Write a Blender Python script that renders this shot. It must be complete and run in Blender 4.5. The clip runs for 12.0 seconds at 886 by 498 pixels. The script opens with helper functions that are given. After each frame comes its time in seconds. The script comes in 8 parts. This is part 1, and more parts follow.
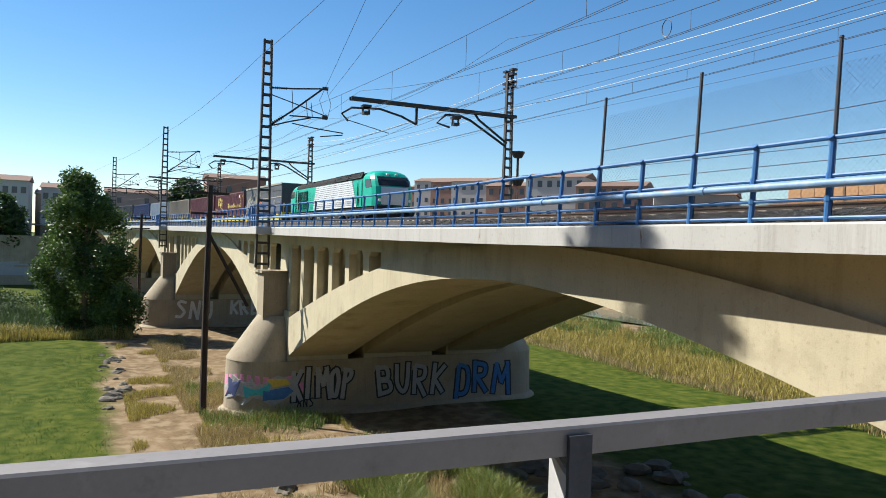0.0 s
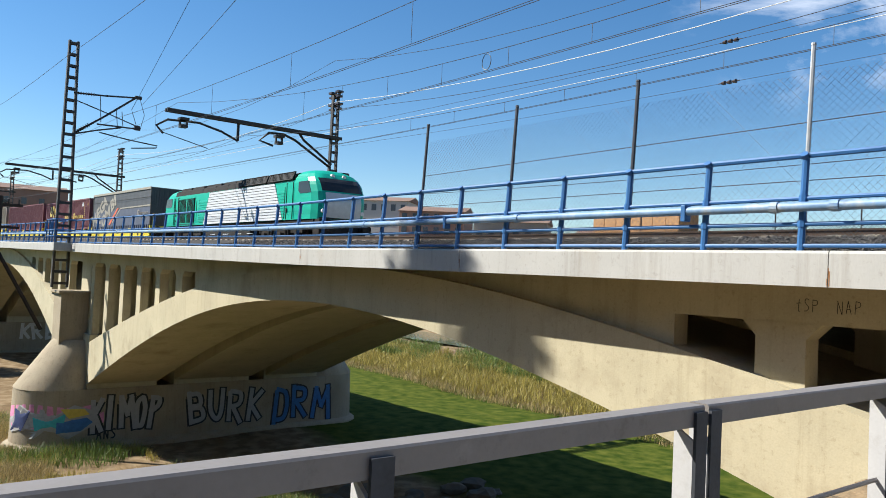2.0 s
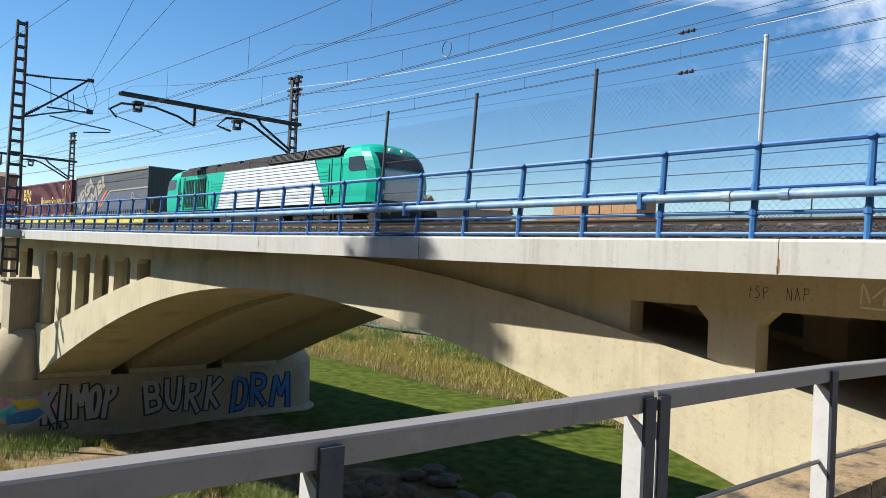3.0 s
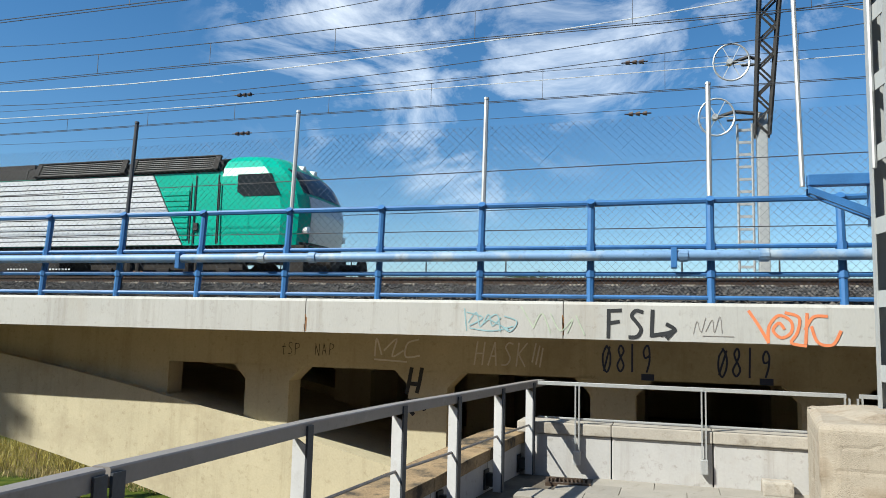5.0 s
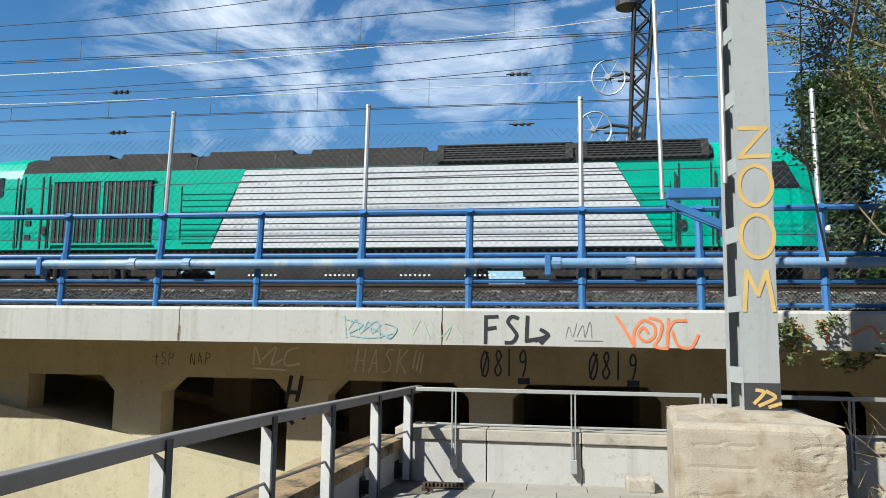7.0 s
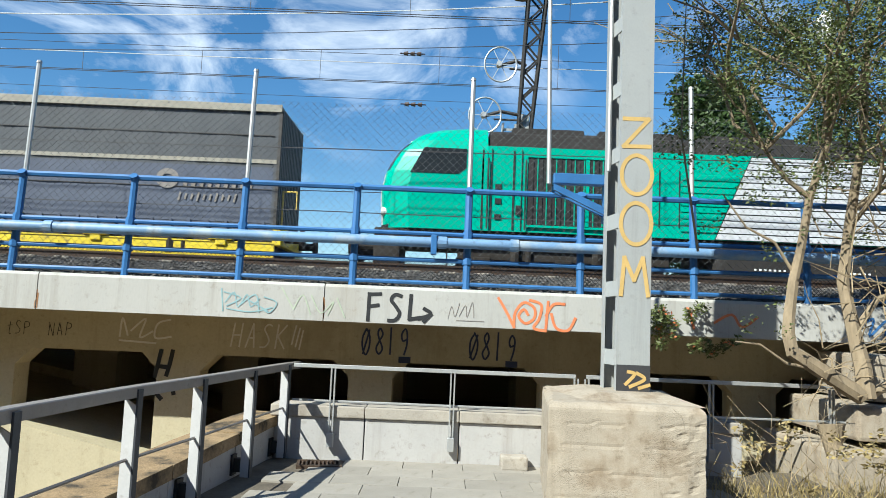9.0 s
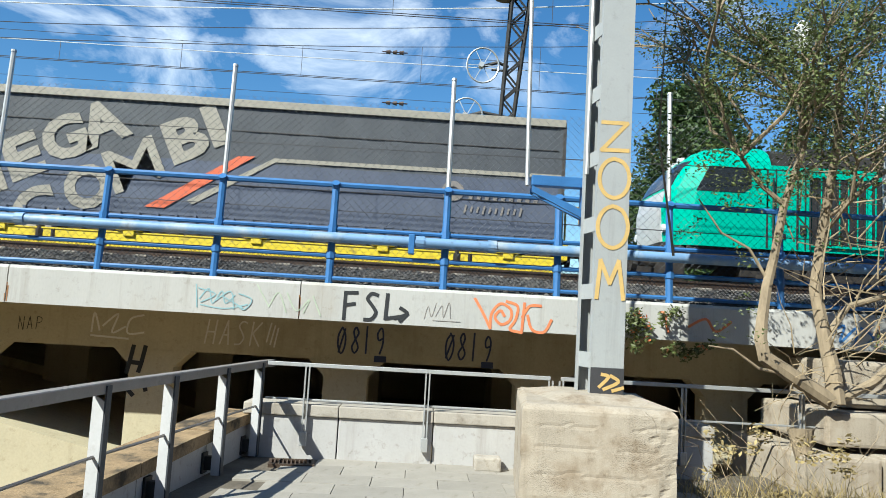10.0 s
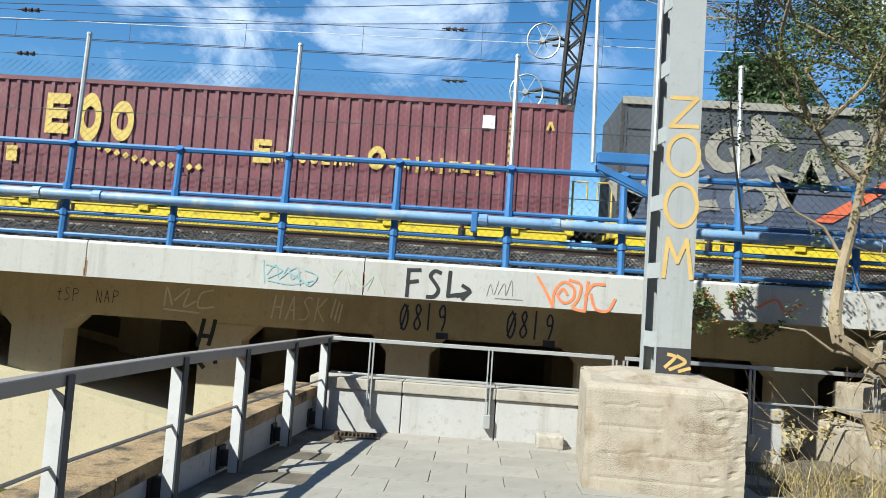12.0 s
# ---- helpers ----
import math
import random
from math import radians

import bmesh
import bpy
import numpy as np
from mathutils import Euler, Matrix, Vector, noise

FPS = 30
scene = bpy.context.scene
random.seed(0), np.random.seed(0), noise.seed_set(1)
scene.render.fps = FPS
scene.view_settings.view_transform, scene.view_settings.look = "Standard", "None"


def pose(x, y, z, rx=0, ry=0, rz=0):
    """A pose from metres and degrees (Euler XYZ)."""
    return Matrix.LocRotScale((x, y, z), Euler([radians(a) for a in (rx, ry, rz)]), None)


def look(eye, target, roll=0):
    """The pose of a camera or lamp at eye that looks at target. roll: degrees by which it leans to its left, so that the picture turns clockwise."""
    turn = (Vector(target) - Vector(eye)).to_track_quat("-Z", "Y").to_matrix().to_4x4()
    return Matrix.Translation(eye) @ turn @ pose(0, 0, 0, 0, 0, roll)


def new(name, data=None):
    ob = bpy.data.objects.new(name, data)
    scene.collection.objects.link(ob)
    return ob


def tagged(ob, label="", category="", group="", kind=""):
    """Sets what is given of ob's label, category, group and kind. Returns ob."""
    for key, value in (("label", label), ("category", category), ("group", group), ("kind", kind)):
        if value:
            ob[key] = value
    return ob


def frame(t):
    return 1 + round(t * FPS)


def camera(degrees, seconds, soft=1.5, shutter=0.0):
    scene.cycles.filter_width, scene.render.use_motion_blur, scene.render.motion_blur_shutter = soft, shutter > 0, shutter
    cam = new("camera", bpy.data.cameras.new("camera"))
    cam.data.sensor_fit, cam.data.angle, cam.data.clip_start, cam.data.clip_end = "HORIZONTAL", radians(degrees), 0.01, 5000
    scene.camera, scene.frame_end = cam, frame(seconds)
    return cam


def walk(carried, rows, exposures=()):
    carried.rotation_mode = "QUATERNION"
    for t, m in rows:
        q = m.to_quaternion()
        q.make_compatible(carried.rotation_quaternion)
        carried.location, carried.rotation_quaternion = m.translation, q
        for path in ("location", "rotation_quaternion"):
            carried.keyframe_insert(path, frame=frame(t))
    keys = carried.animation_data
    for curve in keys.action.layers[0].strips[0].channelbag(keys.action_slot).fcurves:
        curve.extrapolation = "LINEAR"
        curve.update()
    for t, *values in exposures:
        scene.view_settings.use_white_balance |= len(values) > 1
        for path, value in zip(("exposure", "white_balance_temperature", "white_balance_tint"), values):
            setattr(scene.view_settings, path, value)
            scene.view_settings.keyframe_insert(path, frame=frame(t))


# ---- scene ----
cam = camera(60.7, 12.0, soft=0.9)
PATH = [
    (0, (4.683, -9.265, 1.413), (2.865, -8.431, 1.398), 1.7),
    (0.5, (4.66, -9.248, 1.41), (2.872, -8.355, 1.461), 1.7),
    (1, (4.639, -9.217, 1.402), (2.949, -8.148, 1.446), 2.2),
    (1.5, (4.646, -9.214, 1.405), (3.028, -8.041, 1.477), 2.2),
    (2, (4.657, -9.198, 1.4), (3.079, -7.971, 1.462), 2.6),
    (2.5, (4.671, -9.201, 1.404), (3.096, -7.969, 1.442), 2.6),
    (3, (4.669, -9.175, 1.405), (3.157, -7.867, 1.438), 2.6),
    (3.5, (4.701, -9.136, 1.414), (3.423, -7.598, 1.472), 2.8),
    (5.5, (5.094, -9.046, 1.489), (4.691, -7.103, 1.739), 0.8),
    (6, (5.127, -9.054, 1.496), (4.841, -7.094, 1.773), 0.6),
    (6.5, (5.155, -9.074, 1.499), (4.857, -7.113, 1.757), 0.5),
    (8.5, (5.122, -8.983, 1.465), (4.846, -7.012, 1.664), 2.9),
    (9, (5.127, -8.956, 1.457), (5.123, -6.966, 1.653), 2.4),
    (9.5, (5.155, -8.941, 1.456), (5.257, -6.953, 1.654), 2.7),
    (10, (5.15, -8.943, 1.462), (5.2, -6.953, 1.66), 3.3),
    (10.5, (5.137, -8.945, 1.455), (5.13, -6.954, 1.645), 3.5),
    (11, (5.141, -8.95, 1.453), (5.116, -6.958, 1.627), 3.7),
    (11.5, (5.12, -8.957, 1.451), (5.092, -6.96, 1.564), 3.9),
    (12, (5.087, -8.955, 1.453), (4.99, -6.962, 1.584), 3.9),
]
walk(cam, [(t, look(eye, target, roll)) for t, eye, target, roll in PATH], exposures=((0.0, 0.95, 6500, 10), (3.5, 0.95, 6480, 9), (5.5, 0.75, 6330, 5), (6.5, 0.75, 6300, 5), (8.5, 0.88, 6200, 3), (12.0, 0.98, 6150, 3)))

# ---- world and sun ----
SUN = Vector((0.78, 0.78, -1.0)).normalized()      # the way the sunlight travels
world = bpy.data.worlds.new("sky")
scene.world = world
world.use_nodes = True
wn, wl = world.node_tree.nodes, world.node_tree.links
wn.clear()
w_out, w_bg = wn.new("ShaderNodeOutputWorld"), wn.new("ShaderNodeBackground")
w_sky = wn.new("ShaderNodeTexSky")
w_sky.sky_type, w_sky.sun_disc = 'NISHITA', False
w_sky.sun_elevation = math.asin(-SUN.z)
w_sky.sun_rotation = math.atan2(-SUN.x, -SUN.y)
w_sky.altitude, w_sky.air_density, w_sky.dust_density, w_sky.ozone_density = 250, 1.0, 0.05, 2.5
w_co = wn.new("ShaderNodeTexCoord")
w_map = wn.new("ShaderNodeMapping")
w_map.inputs["Scale"].default_value = (1.0, 1.0, 1.7)
w_map.inputs["Rotation"].default_value = (0.0, 0.45, 0.0)
w_n1 = wn.new("ShaderNodeTexNoise")
w_n1.inputs["Scale"].default_value, w_n1.inputs["Detail"].default_value = 5.5, 10.0
w_n1.inputs["Roughness"].default_value, w_n1.inputs["Distortion"].default_value = 0.62, 0.5
w_ramp = wn.new("ShaderNodeValToRGB")
w_ramp.color_ramp.elements[0].position, w_ramp.color_ramp.elements[1].position = 0.49, 0.86
w_cover = None                                      # where the sky holds cloud: drifting heaps, and more of it overhead
for (dx, dy, dz), inner, outer in (((-0.38, 0.843, 0.395), 0.9945, 0.975), ((-0.30, 0.898, 0.318), 0.9965, 0.988), ((-0.16, 0.9, 0.40), 0.994, 0.972), ((-0.05, 0.93, 0.365), 0.996, 0.985),
                                   ((0.03, 0.91, 0.41), 0.996, 0.98), ((-0.255, 0.932, 0.255), 0.9975, 0.991), ((-0.235, 0.949, 0.21), 0.9995, 0.9975), ((0.3, 0.5, 0.8), 0.9, 0.75), ((-0.2, -0.6, 0.75), 0.9, 0.8)):
    w_dot, w_rng = wn.new("ShaderNodeVectorMath"), wn.new("ShaderNodeMapRange")
    w_dot.operation = 'DOT_PRODUCT'
    w_dot.inputs[1].default_value = Vector((dx, dy, dz)).normalized()
    wl.new(w_co.outputs["Generated"], w_dot.inputs[0])
    w_rng.interpolation_type = 'SMOOTHSTEP'
    w_rng.inputs["From Min"].default_value, w_rng.inputs["From Max"].default_value = outer, inner
    wl.new(w_dot.outputs["Value"], w_rng.inputs["Value"])
    if w_cover is None:
        w_cover = w_rng.outputs["Result"]
    else:
        w_max = wn.new("ShaderNodeMath")
        w_max.operation = 'MAXIMUM'
        wl.new(w_cover, w_max.inputs[0])
        wl.new(w_rng.outputs["Result"], w_max.inputs[1])
        w_cover = w_max.outputs["Value"]
w_mul = wn.new("ShaderNodeMath")
w_mul.operation = 'MULTIPLY'
w_mix = wn.new("ShaderNodeMix")
w_mix.data_type = 'RGBA'
w_mix.inputs["B"].default_value = (10.5, 10.9, 11.6, 1)
wl.new(w_co.outputs["Generated"], w_map.inputs["Vector"])
wl.new(w_map.outputs["Vector"], w_n1.inputs["Vector"])
wl.new(w_n1.outputs["Fac"], w_ramp.inputs["Fac"])
wl.new(w_ramp.outputs["Color"], w_mul.inputs[0])
wl.new(w_cover, w_mul.inputs[1])
wl.new(w_mul.outputs["Value"], w_mix.inputs["Factor"])
w_hsv = wn.new("ShaderNodeHueSaturation")
w_hsv.inputs["Saturation"].default_value = 1.27
wl.new(w_sky.outputs["Color"], w_hsv.inputs["Color"])
wl.new(w_hsv.outputs["Color"], w_mix.inputs["A"])
wl.new(w_mix.outputs["Result"], w_bg.inputs["Color"])
w_bg.inputs["Strength"].default_value = 0.075
wl.new(w_bg.outputs["Background"], w_out.inputs["Surface"])
sun = new("sun", bpy.data.lights.new("sun", 'SUN'))
sun.data.energy, sun.data.angle, sun.data.color = 5.0, radians(0.55), (1.0, 0.955, 0.86)
sun.matrix_world = look((-40, -40, 40), tuple(Vector((-40, -40, 40)) + SUN))


# ---- materials ----
def material(name, color, rough=0.7, metal=0.0, vary=0.15, scale=6.0, bump=0.15, grain=60.0, stain=None, stain_at=(0.5, 0.7), stain_scale=1.2, stretch=(1, 1, 1), per_piece=0.0, spec=0.4, dirt=0.0, runs=0.0, pits=0.0):
    m = bpy.data.materials.new(name)
    m.use_nodes = True
    n, l = m.node_tree.nodes, m.node_tree.links
    b = n["Principled BSDF"]
    b.inputs["Roughness"].default_value, b.inputs["Metallic"].default_value = rough, metal
    b.inputs["Specular IOR Level"].default_value = spec
    co, mp = n.new("ShaderNodeTexCoord"), n.new("ShaderNodeMapping")
    mp.inputs["Scale"].default_value = stretch
    l.new(co.outputs["Object"], mp.inputs["Vector"])
    big, fine = n.new("ShaderNodeTexNoise"), n.new("ShaderNodeTexNoise")
    for t, s, d in ((big, scale, 5), (fine, grain, 3)):
        t.inputs["Scale"].default_value, t.inputs["Detail"].default_value = s, d
        l.new(mp.outputs["Vector"], t.inputs["Vector"])
    ramp = n.new("ShaderNodeValToRGB")
    lo = [max(0.0, c * (1 - vary)) for c in color]
    hi = [min(1.0, c * (1 + vary)) for c in color]
    ramp.color_ramp.elements[0].color, ramp.color_ramp.elements[1].color = (*lo, 1), (*hi, 1)
    ramp.color_ramp.elements[0].position, ramp.color_ramp.elements[1].position = 0.3, 0.7
    add = n.new("ShaderNodeMath")
    add.operation = 'MULTIPLY_ADD'
    add.inputs[1].default_value = 0.35
    sub = n.new("ShaderNodeMath")
    sub.operation = 'MULTIPLY'
    sub.inputs[1].default_value = 0.65
    l.new(big.outputs["Fac"], sub.inputs[0])
    l.new(fine.outputs["Fac"], add.inputs[0])
    l.new(sub.outputs[0], add.inputs[2])
    l.new(add.outputs[0], ramp.inputs["Fac"])
    out = ramp.outputs["Color"]
    if stain:
        st, sr, mx = n.new("ShaderNodeTexNoise"), n.new("ShaderNodeMapRange"), n.new("ShaderNodeMix")
        st.inputs["Scale"].default_value, st.inputs["Detail"].default_value, st.inputs["Roughness"].default_value = stain_scale, 7, 0.65
        l.new(mp.outputs["Vector"], st.inputs["Vector"])
        sr.inputs["From Min"].default_value, sr.inputs["From Max"].default_value = stain_at
        l.new(st.outputs["Fac"], sr.inputs["Value"])
        mx.data_type = 'RGBA'
        mx.inputs["B"].default_value = (*stain, 1)
        l.new(sr.outputs["Result"], mx.inputs["Factor"])
        l.new(out, mx.inputs["A"])
        out = mx.outputs["Result"]
    if dirt or runs:
        # small dark specks, and faint runs down the face
        for amount, sc, size, lo_at, hi_at in ((dirt, (1, 1, 1), 11.0, 0.56, 0.68), (runs, (1, 1, 0.06), 5.0, 0.52, 0.72)):
            if not amount:
                continue
            m2, dn, dr, dx = n.new("ShaderNodeMapping"), n.new("ShaderNodeTexNoise"), n.new("ShaderNodeMapRange"), n.new("ShaderNodeMix")
            m2.inputs["Scale"].default_value = sc
            l.new(co.outputs["Object"], m2.inputs["Vector"])
            dn.inputs["Scale"].default_value, dn.inputs["Detail"].default_value, dn.inputs["Roughness"].default_value = size, 9, 0.72
            l.new(m2.outputs["Vector"], dn.inputs["Vector"])
            dr.inputs["From Min"].default_value, dr.inputs["From Max"].default_value = lo_at, hi_at
            dr.inputs["To Max"].default_value = amount
            l.new(dn.outputs["Fac"], dr.inputs["Value"])
            dx.data_type, dx.blend_type = 'RGBA', 'MULTIPLY'
            dx.inputs["B"].default_value = (0.42, 0.36, 0.28, 1)
            l.new(dr.outputs["Result"], dx.inputs["Factor"])
            l.new(out, dx.inputs["A"])
            out = dx.outputs["Result"]
    pit_height = None
    if pits:
        # blow-holes and missing aggregate, in patches
        vo, vr, pn, pr2, pm, px = n.new("ShaderNodeTexVoronoi"), n.new("ShaderNodeMapRange"), n.new("ShaderNodeTexNoise"), n.new("ShaderNodeMapRange"), n.new("ShaderNodeMath"), n.new("ShaderNodeMix")
        vo.inputs["Scale"].default_value = 95.0
        pn.inputs["Scale"].default_value, pn.inputs["Detail"].default_value = 2.6, 6
        l.new(co.outputs["Object"], vo.inputs["Vector"])
        l.new(co.outputs["Object"], pn.inputs["Vector"])
        vr.inputs["From Min"].default_value, vr.inputs["From Max"].default_value = 0.5, 0.15
        l.new(vo.outputs["Distance"], vr.inputs["Value"])
        pr2.inputs["From Min"].default_value, pr2.inputs["From Max"].default_value = 0.44, 0.7
        l.new(pn.outputs["Fac"], pr2.inputs["Value"])
        pm.operation = 'MULTIPLY'
        l.new(vr.outputs["Result"], pm.inputs[0])
        l.new(pr2.outputs["Result"], pm.inputs[1])
        px.data_type, px.blend_type = 'RGBA', 'MULTIPLY'
        px.inputs["B"].default_value = (1 - 0.75 * pits, 1 - 0.8 * pits, 1 - 0.85 * pits, 1)
        l.new(pm.outputs["Value"], px.inputs["Factor"])
        l.new(out, px.inputs["A"])
        out, pit_height = px.outputs["Result"], pm.outputs["Value"]
    if per_piece:
        info, pr, hs = n.new("ShaderNodeObjectInfo"), n.new("ShaderNodeMapRange"), n.new("ShaderNodeHueSaturation")
        pr.inputs["To Min"].default_value, pr.inputs["To Max"].default_value = 1 - per_piece, 1 + per_piece
        l.new(info.outputs["Random"], pr.inputs["Value"])
        l.new(pr.outputs["Result"], hs.inputs["Value"])
        l.new(out, hs.inputs["Color"])
        out = hs.outputs["Color"]
    l.new(out, b.inputs["Base Color"])
    if bump:
        bp = n.new("ShaderNodeBump")
        bp.inputs["Strength"].default_value, bp.inputs["Distance"].default_value = bump, 0.02
        l.new(add.outputs[0], bp.inputs["Height"])
        if pit_height:
            b2 = n.new("ShaderNodeBump")
            b2.invert = True
            b2.inputs["Strength"].default_value, b2.inputs["Distance"].default_value = 0.5, 0.008
            l.new(pit_height, b2.inputs["Height"])
            l.new(bp.outputs["Normal"], b2.inputs["Normal"])
            bp = b2
        l.new(bp.outputs["Normal"], b.inputs["Normal"])
    return m


def leafy(name, color, vary=0.5, back=0.25):
    """Leaves that differ clump by clump and let some light through."""
    m = material(name, color, 0.55, vary=0.3, scale=3, bump=0)
    n, l = m.node_tree.nodes, m.node_tree.links
    b = n["Principled BSDF"]
    src = b.inputs["Base Color"].links[0].from_socket
    geo, hs, mr = n.new("ShaderNodeNewGeometry"), n.new("ShaderNodeHueSaturation"), n.new("ShaderNodeMapRange")
    mr.inputs["To Min"].default_value, mr.inputs["To Max"].default_value = 1 - vary, 1 + vary
    l.new(geo.outputs["Random Per Island"], mr.inputs["Value"])
    l.new(mr.outputs["Result"], hs.inputs["Value"])
    l.new(src, hs.inputs["Color"])
    l.new(hs.outputs["Color"], b.inputs["Base Color"])
    tr, mix, o = n.new("ShaderNodeBsdfTranslucent"), n.new("ShaderNodeMixShader"), n["Material Output"]
    l.new(hs.outputs["Color"], tr.inputs["Color"])
    mix.inputs["Fac"].default_value = back
    l.new(b.outputs["BSDF"], mix.inputs[1])
    l.new(tr.outputs["BSDF"], mix.inputs[2])
    l.new(mix.outputs["Shader"], o.inputs["Surface"])
    return m


